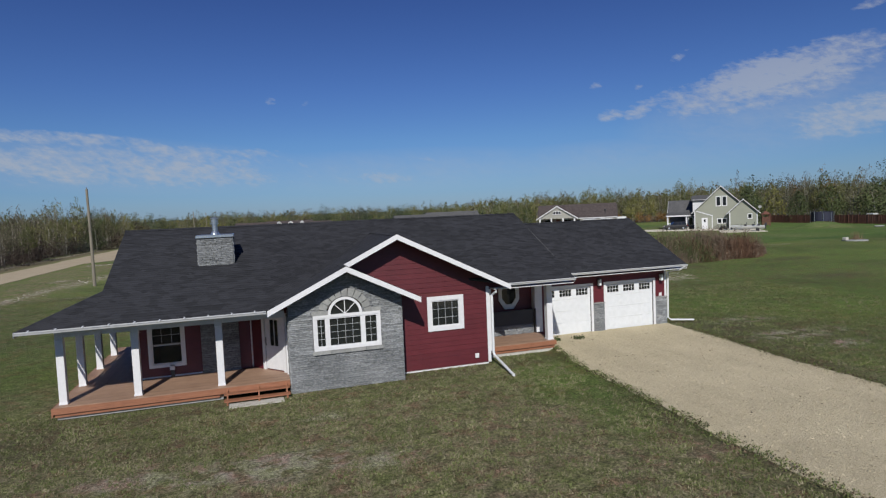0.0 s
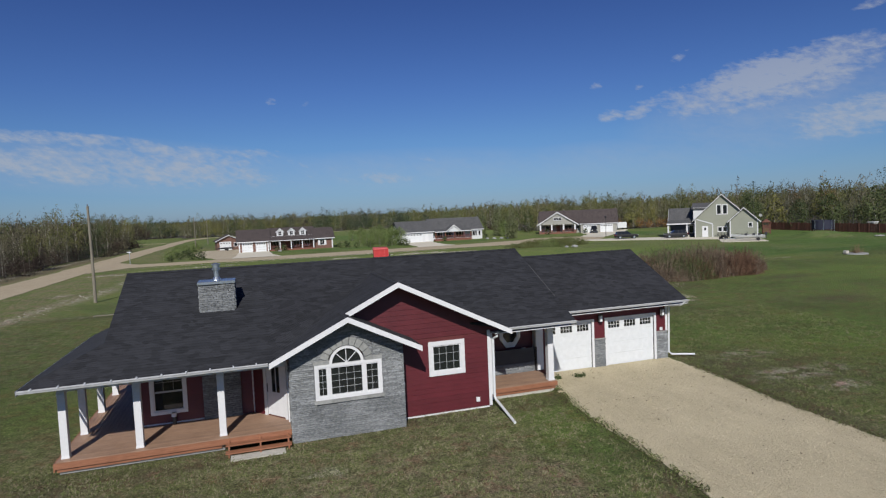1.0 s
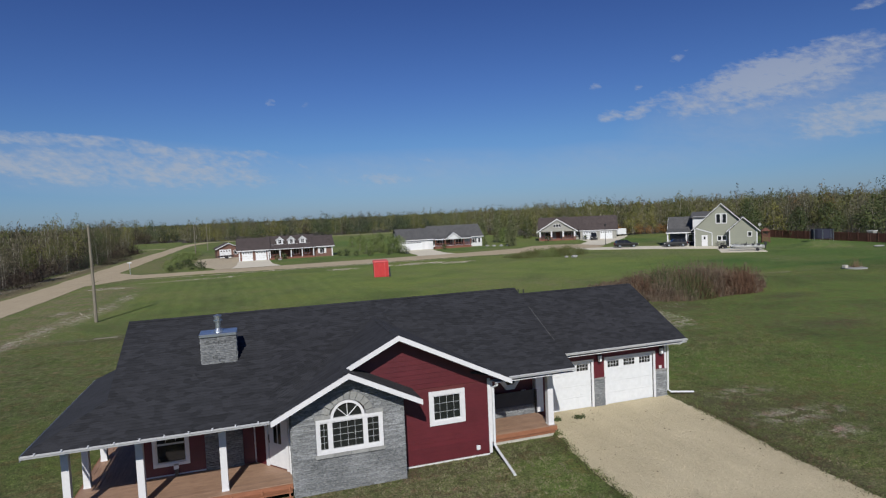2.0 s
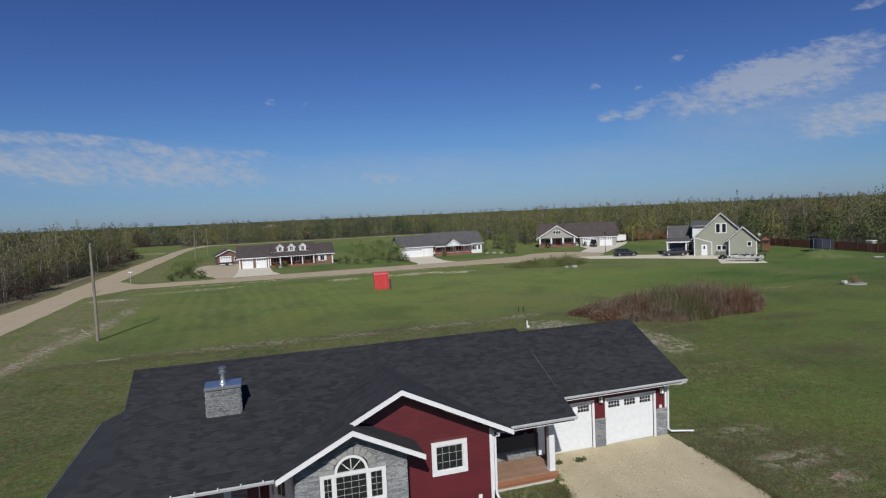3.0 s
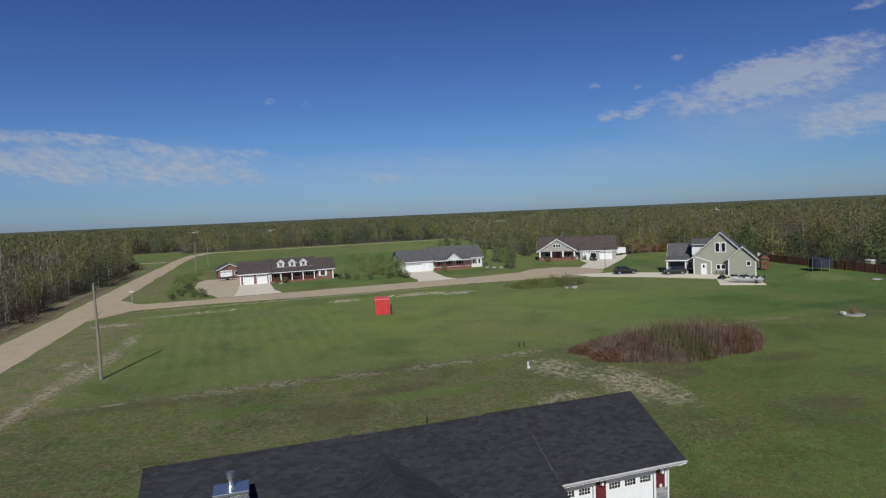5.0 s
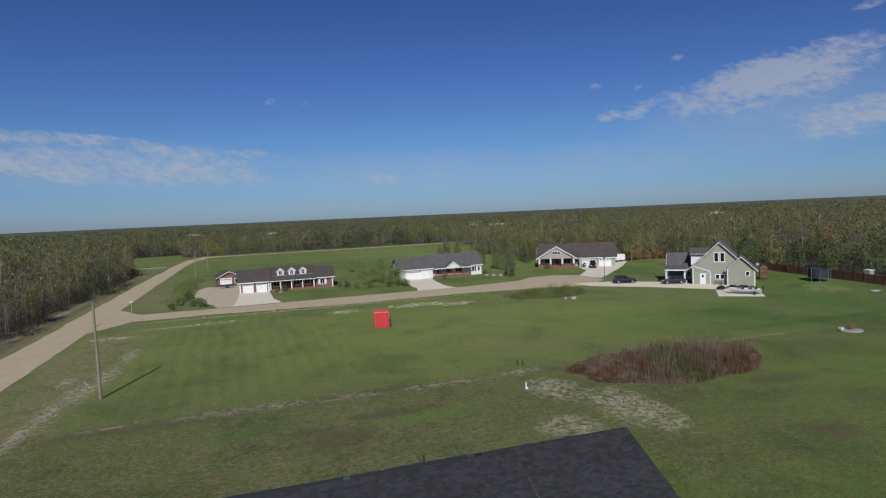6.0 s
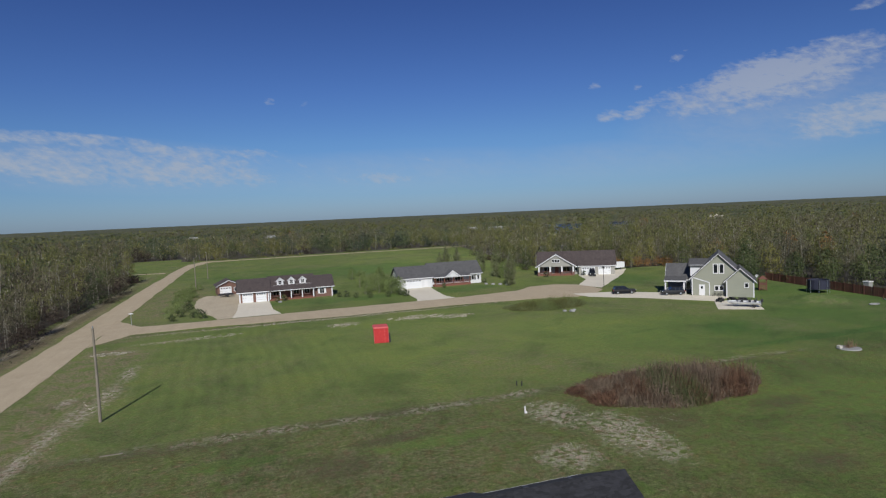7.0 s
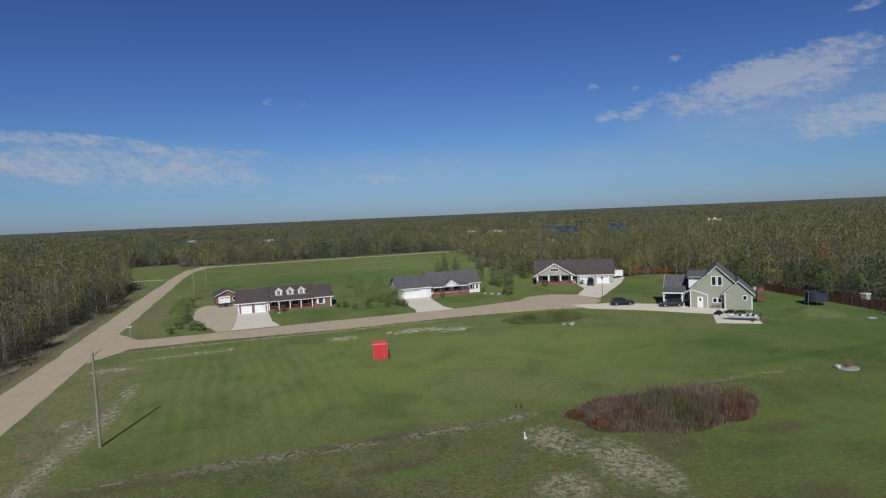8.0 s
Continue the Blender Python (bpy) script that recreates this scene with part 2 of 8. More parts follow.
# ---- ground ----
def blob_mask(nt, sep, noise, cx, cy, rx, ry, soft=0.5):
    """1 inside an uneven patch round (cx, cy)."""
    dx = math_node(nt, "DIVIDE", math_node(nt, "SUBTRACT", sep.outputs["X"], cx), rx)
    dy = math_node(nt, "DIVIDE", math_node(nt, "SUBTRACT", sep.outputs["Y"], cy), ry)
    d = math_node(nt, "SQRT", math_node(nt, "ADD", math_node(nt, "MULTIPLY", dx, dx), math_node(nt, "MULTIPLY", dy, dy)))
    d = math_node(nt, "ADD", d, math_node(nt, "MULTIPLY", math_node(nt, "SUBTRACT", noise, 0.5), 2.2))
    return math_node(nt, "DIVIDE", math_node(nt, "SUBTRACT", 1.0 + soft / 2, d), soft, clamp=True)


def grass_material():
    m, nt, bsdf, vec = material("mown grass")
    sep = nt.nodes.new("ShaderNodeSeparateXYZ")
    link(nt, vec, sep.inputs[0])
    n1 = noise_node(nt, vec, 0.045, 4.0, 0.6, 0.3)
    n2 = noise_node(nt, vec, 0.5, 6.0, 0.65, 0.2)
    n3 = noise_node(nt, vec, 14.0, 5.0, 0.72)
    n4 = noise_node(nt, vec, 38.0, 3.0, 0.7)
    n5 = noise_node(nt, vec, 2.6, 8.0, 0.72)
    clump = math_node(nt, "ADD", math_node(nt, "MULTIPLY", n3, 0.5), math_node(nt, "MULTIPLY", n5, 0.5))
    green = ramp(nt, clump, [(0.35, (0.048, 0.066, 0.018)), (0.5, (0.108, 0.144, 0.040)), (0.65, (0.20, 0.226, 0.078))])
    dry = ramp(nt, clump, [(0.36, (0.065, 0.058, 0.038)), (0.5, (0.225, 0.192, 0.122)), (0.64, (0.45, 0.39, 0.27))])
    lush = ramp(nt, clump, [(0.34, (0.072, 0.116, 0.026)), (0.5, (0.132, 0.196, 0.048)), (0.66, (0.205, 0.265, 0.086))])
    # the mown field beyond the house is lush, the lawn in front of it is half dry
    edge = math_node(nt, "ADD", sep.outputs["Y"], math_node(nt, "MULTIPLY", math_node(nt, "SUBTRACT", n2, 0.5), 6.0))
    field = math_node(nt, "ADD", math_node(nt, "MULTIPLY", math_node(nt, "DIVIDE", math_node(nt, "SUBTRACT", edge, 56.8), 2.6, clamp=True), 0.6), math_node(nt, "MULTIPLY", math_node(nt, "DIVIDE", math_node(nt, "SUBTRACT", edge, 60), 30.0, clamp=True), 0.4))
    base = mixed(nt, field, green, lush)
    lawn = blob_mask(nt, sep, n1, 2, 9, 22, 13.5, 1.1)
    back = blob_mask(nt, sep, n1, 6, 46, 34, 13, 1.6)
    verge = math_node(nt, "MAXIMUM", blob_mask(nt, sep, n1, -22, 74, 5.5, 60, 0.8), blob_mask(nt, sep, n1, -20, 172, 7.5, 44, 0.8))
    patch = ramp(nt, math_node(nt, "ADD", math_node(nt, "MULTIPLY", n2, 0.6), math_node(nt, "MULTIPLY", n5, 0.4)), [(0.42, 0.0), (0.57, 1.0)])
    d1 = math_node(nt, "MULTIPLY", lawn, math_node(nt, "ADD", math_node(nt, "MULTIPLY", patch, 0.45), 0.52), clamp=True)
    d2 = math_node(nt, "MULTIPLY", math_node(nt, "MAXIMUM", math_node(nt, "MULTIPLY", back, 0.5), math_node(nt, "MULTIPLY", verge, 0.8)), patch)
    d0 = math_node(nt, "MULTIPLY", ramp(nt, n1, [(0.45, 0.0), (0.7, 0.5)]), patch)
    wayside = math_node(nt, "MULTIPLY", blob_mask(nt, sep, n1, -37.2, 130, 3.0, 120, 0.8), math_node(nt, "ADD", math_node(nt, "MULTIPLY", patch, 0.5), 0.4))
    dryness = math_node(nt, "MAXIMUM", math_node(nt, "MAXIMUM", d1, d2), math_node(nt, "MAXIMUM", d0, wayside))
    fresh = blob_mask(nt, sep, n2, 10.0, 17.4, 1.9, 4.2, 0.9)
    for cx, cy, rx, ry, k in ((33, 24, 7, 5, 1.2), (62, 42, 20, 13, 1.3), (24, 30, 3, 5, 1.0), (14, 49, 5, 1.2, 0.9), (-2, 51, 4, 1.5, 0.9), (49, 49.5, 2.2, 1.2, 0.6), (-20, 112, 7, 3.0, 0.8)):
        fresh = math_node(nt, "MAXIMUM", fresh, blob_mask(nt, sep, n2, cx, cy, rx, ry, k))
    dryness = math_node(nt, "MULTIPLY", dryness, math_node(nt, "SUBTRACT", 1.0, math_node(nt, "MULTIPLY", fresh, 0.85)))
    base = mixed(nt, math_node(nt, "MULTIPLY", fresh, 0.75), base, lush)
    # slow drifts of deeper and yellower green
    drift = noise_node(nt, vec, 0.11, 5.0, 0.62, 0.6)
    base = mixed(nt, 1.0, base, ramp(nt, drift, [(0.34, (0.80, 0.82, 0.90)), (0.5, (1.08, 1.06, 1.15)), (0.66, (1.22, 1.14, 1.12))]), "MULTIPLY")
    # paler, finer grass over the middle of the field
    pale = math_node(nt, "MAXIMUM", blob_mask(nt, sep, n1, 33, 86, 26, 25, 1.0), blob_mask(nt, sep, n1, 72, 245, 34, 75, 0.8))
    base = mixed(nt, pale, base, mixed(nt, 1.0, base, (1.20, 1.18, 1.14), "MULTIPLY"))
    # faint mowing lines on the field
    rows = math_node(nt, "SINE", math_node(nt, "ADD", math_node(nt, "MULTIPLY", sep.outputs["X"], 3.1), math_node(nt, "ADD", math_node(nt, "MULTIPLY", n1, 16.0), math_node(nt, "MULTIPLY", sep.outputs["Y"], 0.12))))
    mown = math_node(nt, "MULTIPLY", math_node(nt, "MULTIPLY", rows, math_node(nt, "MULTIPLY", n2, 0.14)), blob_mask(nt, sep, n1, -3, 88, 14, 30, 0.8))
    base = mixed(nt, 1.0, base, math_node(nt, "ADD", mown, 1.0), "MULTIPLY")
    # deeper green: garden lawns, far field's middle; the swale hollow's shading painted in
    for cx, cy, rx, ry, k in ((90, 72, 26, 12, 1.2), (110, 95, 14, 22, 0.8), (30, 222, 46, 26, 0.9), (84, 64, 20, 1.2, 0.6), (73, 74, 6, 4, 0.9), (14, 146, 16, 5, 0.6), (52, 146, 9, 6, 0.6), (98, 134, 10, 14, 0.7)):
        base = mixed(nt, math_node(nt, "MULTIPLY", blob_mask(nt, sep, n1, cx, cy, rx, ry, k), 0.7), base, mixed(nt, 1.0, base, (0.60, 0.82, 0.72), "MULTIPLY"))
    col = mixed(nt, dryness, base, dry)
    chips = noise_node(nt, vec, 1.5, 5.0, 0.62, 0.4)
    # bare pale soil: two worn spots on the lawn, rubble behind the house, the two old ditch lines
    bare = blob_mask(nt, sep, n2, 0.2, 14.6, 1.6, 1.0, 0.9)
    for cx, cy, rx, ry, k in ((1.4, 17.5, 0.6, 0.5, 0.7), (2.3, 13.9, 0.9, 0.5, 0.9), (-3.3, 15.2, 1.2, 0.5, 1.1), (-1.5, 14.5, 1.3, 0.5, 1.1), (22.0, 17.6, 1.0, 0.7, 0.9), (22.4, 23.2, 1.4, 0.6, 1.0), (27.3, 51.0, 2.2, 3.4, 0.7), (30.6, 43.5, 2.6, 5.4, 0.7), (23.4, 41.6, 2.4, 2.2, 0.8),
                              (22.0, 19.8, 2.0, 0.8, 1.0), (30.5, 110.6, 3.6, 1.5, 0.7), (37.2, 108.9, 2.8, 1.3, 0.7), (15.8, 111.0, 2.8, 1.6, 0.8), (-13, 110.6, 6, 1.0, 0.9), (-21.9, 104.8, 3.4, 1.2, 0.8), (-20.3, 58, 0.8, 3.8, 1.0), (-19.8, 65, 0.9, 4.2, 1.0), (-18.6, 71.5, 1.3, 3.8, 1.0), (-17.2, 79, 1.0, 4.8, 1.0), (-16.8, 89, 0.9, 4.2, 1.0), (-21.3, 77.5, 0.9, 1.8, 0.9), (8, 118.7, 26, 0.7, 1.4), (-28.5, 80, 0.6, 60, 0.7), (-38.4, 120, 0.7, 90, 1.6)):
        bare = math_node(nt, "MAXIMUM", bare, blob_mask(nt, sep, n2, cx, cy, rx, ry, k))
    # the old ditches show bare in broken stretches
    gap = noise_node(nt, vec, 0.16, 4.0, 0.6)
    ditch = None
    for cx, cy, rx, ry, k in ((61, 59.6, 7, 0.7, 0.7), (28, 58.4, 4, 0.8, 0.7), (8, 57.8, 20, 0.9, 1.5)):
        one = blob_mask(nt, sep, n2, cx, cy, rx, ry, k)
        ditch = one if ditch is None else math_node(nt, "MAXIMUM", ditch, one)
    bare = math_node(nt, "MAXIMUM", bare, math_node(nt, "MULTIPLY", ditch, ramp(nt, gap, [(0.40, 0.05), (0.55, 0.9)])))
    # dark turned earth along the old ditch and at the drive's edge
    scar = blob_mask(nt, sep, n2, 8, 57.9, 22, 0.9, 1.5)
    for cx, cy, rx, ry, k in ((-9, 57.0, 8, 1.4, 1.3), (52, 58.9, 14, 0.6, 1.2), (36.0, 45.5, 2.6, 2.6, 1.0), (49, 44.5, 3.2, 1.4, 0.9), (41, 33, 2.6, 1.6, 0.9), (5.5, 47, 3.0, 2.4, 1.0), (11, 51, 3.5, 1.0, 0.8), (14, 120.0, 40, 0.9, 0.7), (21.5, 20.5, 4.0, 2.6, 1.2), (19.9, 22.6, 1.3, 1.6, 0.8), (19.3, 19.6, 0.9, 2.0, 0.8), (18.5, 16.4, 0.7, 2.4, 0.8), (-6.3, 18.4, 1.6, 1.6, 1.2), (-3.0, 17.0, 1.4, 0.9, 1.2), (9.9, 20.9, 1.9, 0.8, 0.8), (10.6, 12.5, 0.6, 4.0, 0.9), (6.5, 20.6, 4, 0.5, 0.6), (9.8, 21.2, 1.6, 0.6, 0.7), (-36.6, 120, 1.4, 90, 0.9), (-4, 19.8, 4, 0.7, 0.8)):
        scar = math_node(nt, "MAXIMUM", scar, blob_mask(nt, sep, n2, cx, cy, rx, ry, k))
    scar = math_node(nt, "MULTIPLY", scar, ramp(nt, clump, [(0.40, 0.2), (0.55, 0.85)]))
    col = mixed(nt, math_node(nt, "MULTIPLY", scar, 0.75), col, ramp(nt, n4, [(0.3, (0.055, 0.046, 0.030)), (0.7, (0.15, 0.125, 0.085))]))
    bare = math_node(nt, "MULTIPLY", bare, math_node(nt, "MULTIPLY", ramp(nt, clump, [(0.44, 0.35), (0.52, 1.0)]), ramp(nt, chips, [(0.46, 0.0), (0.53, 1.0)])))
    soil = ramp(nt, n4, [(0.3, (0.30, 0.27, 0.205)), (0.7, (0.56, 0.52, 0.43))])
    col = mixed(nt, math_node(nt, "MULTIPLY", bare, 0.85), col, soil)
    # tufts: brown, green and yellow by turns, with dark between them
    turn = noise_node(nt, vec, 1.1, 8.0, 0.74)
    rough = math_node(nt, "SUBTRACT", 1.0, math_node(nt, "MULTIPLY", field, 0.62))
    col = mixed(nt, rough, col, ramp(nt, turn, [(0.39, (1.14, 0.92, 0.96)), (0.5, (0.98, 1.05, 1.0)), (0.61, (1.02, 1.2, 0.9))]), "MULTIPLY")
    tuft = noise_node(nt, vec, 11.0, 5.0, 0.76)
    col = mixed(nt, rough, col, ramp(nt, tuft, [(0.39, 0.55), (0.5, 1.0), (0.61, 1.5)]), "MULTIPLY")
    speck = ramp(nt, n4, [(0.32, 0.55), (0.7, 1.4)])
    col = mixed(nt, rough, col, speck, "MULTIPLY")
    col = mixed(nt, 1.0, col, mixed(nt, field, (0.86, 0.81, 0.82), (0.805, 0.73, 0.765)), "MULTIPLY")
    link(nt, col, bsdf.inputs["Base Color"])
    bsdf.inputs["Roughness"].default_value = 0.95
    bsdf.inputs["Specular IOR Level"].default_value = 0.15
    both = math_node(nt, "ADD", math_node(nt, "ADD", math_node(nt, "MULTIPLY", n4, 0.5), n3), math_node(nt, "MULTIPLY", tuft, 1.6))
    bump(nt, bsdf, math_node(nt, "MULTIPLY", both, rough), 0.9, 0.06)
    return m


def gravel_material(name, a, b, scale):
    m, nt, bsdf, vec = material(name)
    grit = noise_node(nt, vec, scale, 6.0, 0.75)
    drift = noise_node(nt, vec, 0.35, 4.0, 0.6, 0.4)
    mp = nt.nodes.new("ShaderNodeMapping")
    mp.inputs["Scale"].default_value = (1.2, 0.06, 1)
    link(nt, vec, mp.inputs["Vector"])
    ruts = noise_node(nt, mp.outputs[0], 1.0, 3.0)
    fac = math_node(nt, "ADD", math_node(nt, "MULTIPLY", grit, 0.7), math_node(nt, "ADD", math_node(nt, "MULTIPLY", drift, 0.18), math_node(nt, "MULTIPLY", ruts, 0.12)))
    link(nt, ramp(nt, fac, [(0.33, a), (0.66, b)]), bsdf.inputs["Base Color"])
    bsdf.inputs["Roughness"].default_value = 0.95
    bsdf.inputs["Specular IOR Level"].default_value = 0.15
    bump(nt, bsdf, grit, 0.8, 0.05)
    return m


GRASS = grass_material()
GRAVEL = gravel_material("buff driveway gravel", (0.31, 0.267, 0.172), (0.715, 0.63, 0.44), 34)
ROAD = gravel_material("pale gravel road", (0.27, 0.222, 0.152), (0.47, 0.398, 0.282), 9)
YARD = gravel_material("tan yard gravel", (0.29, 0.25, 0.18), (0.50, 0.435, 0.32), 7)
PAD = gravel_material("pale concrete drive", (0.47, 0.435, 0.35), (0.64, 0.60, 0.50), 3)


def ground_sheet():
    xs = sorted(set([-4600, -2500, -1200, -600, -300] + list(range(-160, 241, 8)) + [320, 600, 1200, 2500, 4600]))
    ys = sorted(set([-600, -300, -120, -60] + list(range(-40, 361, 8)) + [420, 600, 1200, 2500, 4700]))
    xs, ys = sorted(set(xs + list(range(94, 116, 2)))), sorted(set(ys + list(range(78, 98, 2))))

    def rise(x, y):
        q = ((x - 104.5) / 6.5) ** 2 + ((y - 87.5) / 6.0) ** 2
        return 1.1 * (1 - q) ** 2 if q < 1 else 0.0

    verts = [(x, y, rise(x, y)) for y in ys for x in xs]
    n = len(xs)
    faces = [(j * n + i, j * n + i + 1, (j + 1) * n + i + 1, (j + 1) * n + i) for j in range(len(ys) - 1) for i in range(n - 1)]
    ob = new("ground", sheet(verts, faces, "ground", GRASS))
    return tagged(ob, "mown green grass with dry brown patches and bare soil", "ground", kind="structure")


ground_sheet()


def strip(name, left, right, mat, label, z=0.03, step=4.0, wobble=0.25, kind="road"):
    """A low slab between two edge lines of equal length, with uneven edges and thin sides."""
    def refine(line):
        out = []
        for (x0, y0), (x1, y1) in zip(line, line[1:]):
            out += [(x0 + (x1 - x0) * k / 12, y0 + (y1 - y0) * k / 12) for k in range(12)]
        return out + [line[-1]]
    a, b = refine(left), refine(right)
    verts, faces, n = [], [], len(a)
    for k, line in enumerate((a, b)):
        for x, y in line:
            d = Vector((noise.noise((x * 0.3, y * 0.3, 3.1 + k)), noise.noise((x * 0.3, y * 0.3, 9.7 + k)), 0)) * wobble
            d += Vector((noise.noise((x * 1.7, y * 1.7, 5.0)), noise.noise((x * 1.7, y * 1.7, 7.0)), 0)) * wobble * 0.6
            verts.append((x + d.x, y + d.y, z))
    for i in range(n - 1):
        faces.append((i, n + i, n + i + 1, i + 1))
    edge = len(verts)
    verts += [(x, y, -0.02) for x, y, _ in verts[:2 * n]]
    for i in range(n - 1):
        faces.append((i, i + 1, edge + i + 1, edge + i))
        faces.append((n + i + 1, n + i, edge + n + i, edge + n + i + 1))
    ob = new(name, sheet(verts, faces, name, mat))
    return tagged(ob, label, kind, kind="structure")


strip("driveway", [(12.1, 24.3), (11.5, 22.3), (11.0, 20.0), (10.8, 16.0), (10.5, 12.0), (10.5, 4.0), (10.3, -20.0)],
      [(18.9, 24.3), (18.8, 22.0), (18.6, 20.0), (18.2, 17.0), (17.9, 12.5), (17.8, 4.0), (17.8, -20.0)], GRAVEL, "buff gravel driveway leading to the garage doors", 0.025, wobble=0.22)
strip("road", [(-34.2, -60), (-34.0, 80), (-33.6, 130), (-33.3, 200), (-32.0, 280), (-30.0, 315), (-24.0, 335)],
      [(-27.4, -60), (-27.4, 80), (-27.2, 130), (-27.2, 200), (-27.0, 275), (-25.0, 306), (-20.0, 326)], ROAD, "pale gravel country road past the woods", 0.03, wobble=0.5)
strip("side_road", [(-27.3, 140), (-22, 130.2), (-10, 130.0), (15, 131.0), (45, 131.5), (62, 134.0), (68, 139.0), (75, 139.5), (81, 134)],
      [(-27.3, 112), (-22, 121.6), (-10, 122.4), (15, 120.5), (45, 121.0), (60, 119.4), (68, 117.0), (74, 118.0), (80, 124)], ROAD, "pale gravel side road ending in a turning circle", 0.035, wobble=0.4)
strip("back_road", [(-24.0, 335), (-6, 333), (35, 333), (78, 333), (125, 335)], [(-20.0, 326), (-6, 328), (35, 328.5), (78, 328.5), (125, 331)], ROAD, "narrow gravel road behind the green field", 0.03)


# ---- builders for houses ----
def turned(x, y, z=0.0, degrees=0.0):
    return Matrix.Translation((x, y, z)) @ Matrix.Rotation(radians(degrees), 4, "Z")


def profile_at(profile, u):
    for (u0, z0), (u1, z1) in zip(profile, profile[1:]):
        if u0 - 1e-6 <= u <= u1 + 1e-6:
            return z0 + (z1 - z0) * (u - u0) / (u1 - u0)
    return 0.0


def wall_bm(profile, z0, holes=(), depth=0.16):
    """A wall in local axes: runs along x, outside faces -y; its top follows profile; holes are (u0, u1, z0, z1)."""
    bm = bmesh.new()
    cuts = sorted({u for u, _ in profile} | {u for h in holes for u in h[:2]})
    for a, b in zip(cuts, cuts[1:]):
        ta, tb = profile_at(profile, a), profile_at(profile, b)
        inside = sorted((h[2], h[3]) for h in holes if h[0] <= a + 1e-6 and h[1] >= b - 1e-6)
        low = z0
        for h0, h1 in inside:
            if h0 > low + 1e-4:
                prism(bm, [(a, low), (b, low), (b, h0), (a, h0)], 0, depth)
            low = h1
        prism(bm, [(a, low), (b, low), (b, tb), (a, ta)], 0, depth)
    bmesh.ops.remove_doubles(bm, verts=bm.verts, dist=0.0005)
    return bm


def planks(parent, m, profile, z0, exposure, holes=(), mat=None, proud=0.022):
    """Lap siding: every board an object of its own, thick at its foot, cut round the openings and under the rake."""
    top = max(z for _, z in profile)
    umin, umax = profile[0][0], profile[-1][0]
    peak = max(profile, key=lambda p: p[1])[0]

    def span(z):
        lo, hi = umin, umax
        for (u0, a), (u1, b) in zip(profile, profile[1:]):
            if a < z < b:
                lo = max(lo, u0 + (u1 - u0) * (z - a) / (b - a))
            elif b < z < a:
                hi = min(hi, u0 + (u1 - u0) * (z - a) / (b - a))
        return lo, hi

    z = z0
    while z < top - 0.04:
        zt = min(z + exposure, top - 0.02)
        lo0, hi0 = span(z)
        lo1, hi1 = span(zt)
        pieces = [(lo0, hi0, lo1, hi1)]
        for h in holes:
            if h[2] < zt - 0.02 and h[3] > z + 0.02:
                cut = []
                for a0, b0, a1, b1 in pieces:
                    if h[1] <= a0 or h[0] >= b0:
                        cut.append((a0, b0, a1, b1))
                        continue
                    if h[0] > a0 + 0.03:
                        cut.append((a0, h[0], min(a1, h[0]), h[0]))
                    if h[1] < b0 - 0.03:
                        cut.append((h[1], b0, h[1], max(b1, h[1])))
                pieces = cut
        for a0, b0, a1, b1 in pieces:
            if b0 - a0 < 0.04:
                continue
            bm = bmesh.new()
            hull(bm, [(a0, -proud, z), (b0, -proud, z), (b0, 0, z), (a0, 0, z)],
                 [(a1, -0.006, zt + 0.006), (max(b1, a1 + 0.01), -0.006, zt + 0.006), (max(b1, a1 + 0.01), 0, zt + 0.006), (a1, 0, zt + 0.006)])
            part("siding_board", bm, mat or RED, parent, m=m)
        z += exposure


def ring(bm, u0, u1, z0, z1, w, y0, y1):
    """A closed rectangular frame, mitred at its corners."""
    loops = []
    for y in (y0, y1):
        for d in (0.0, w):
            loops.append([bm.verts.new((u, y, z)) for u, z in ((u0 + d, z0 + d), (u1 - d, z0 + d), (u1 - d, z1 - d), (u0 + d, z1 - d))])
    fo, fi, bo, bi = loops
    for k in range(4):
        n = (k + 1) % 4
        bm.faces.new((fo[k], fo[n], fi[n], fi[k]))
        bm.faces.new((bo[n], bo[k], bi[k], bi[n]))
        bm.faces.new((fo[n], fo[k], bo[k], bo[n]))
        bm.faces.new((fi[k], fi[n], bi[n], bi[k]))


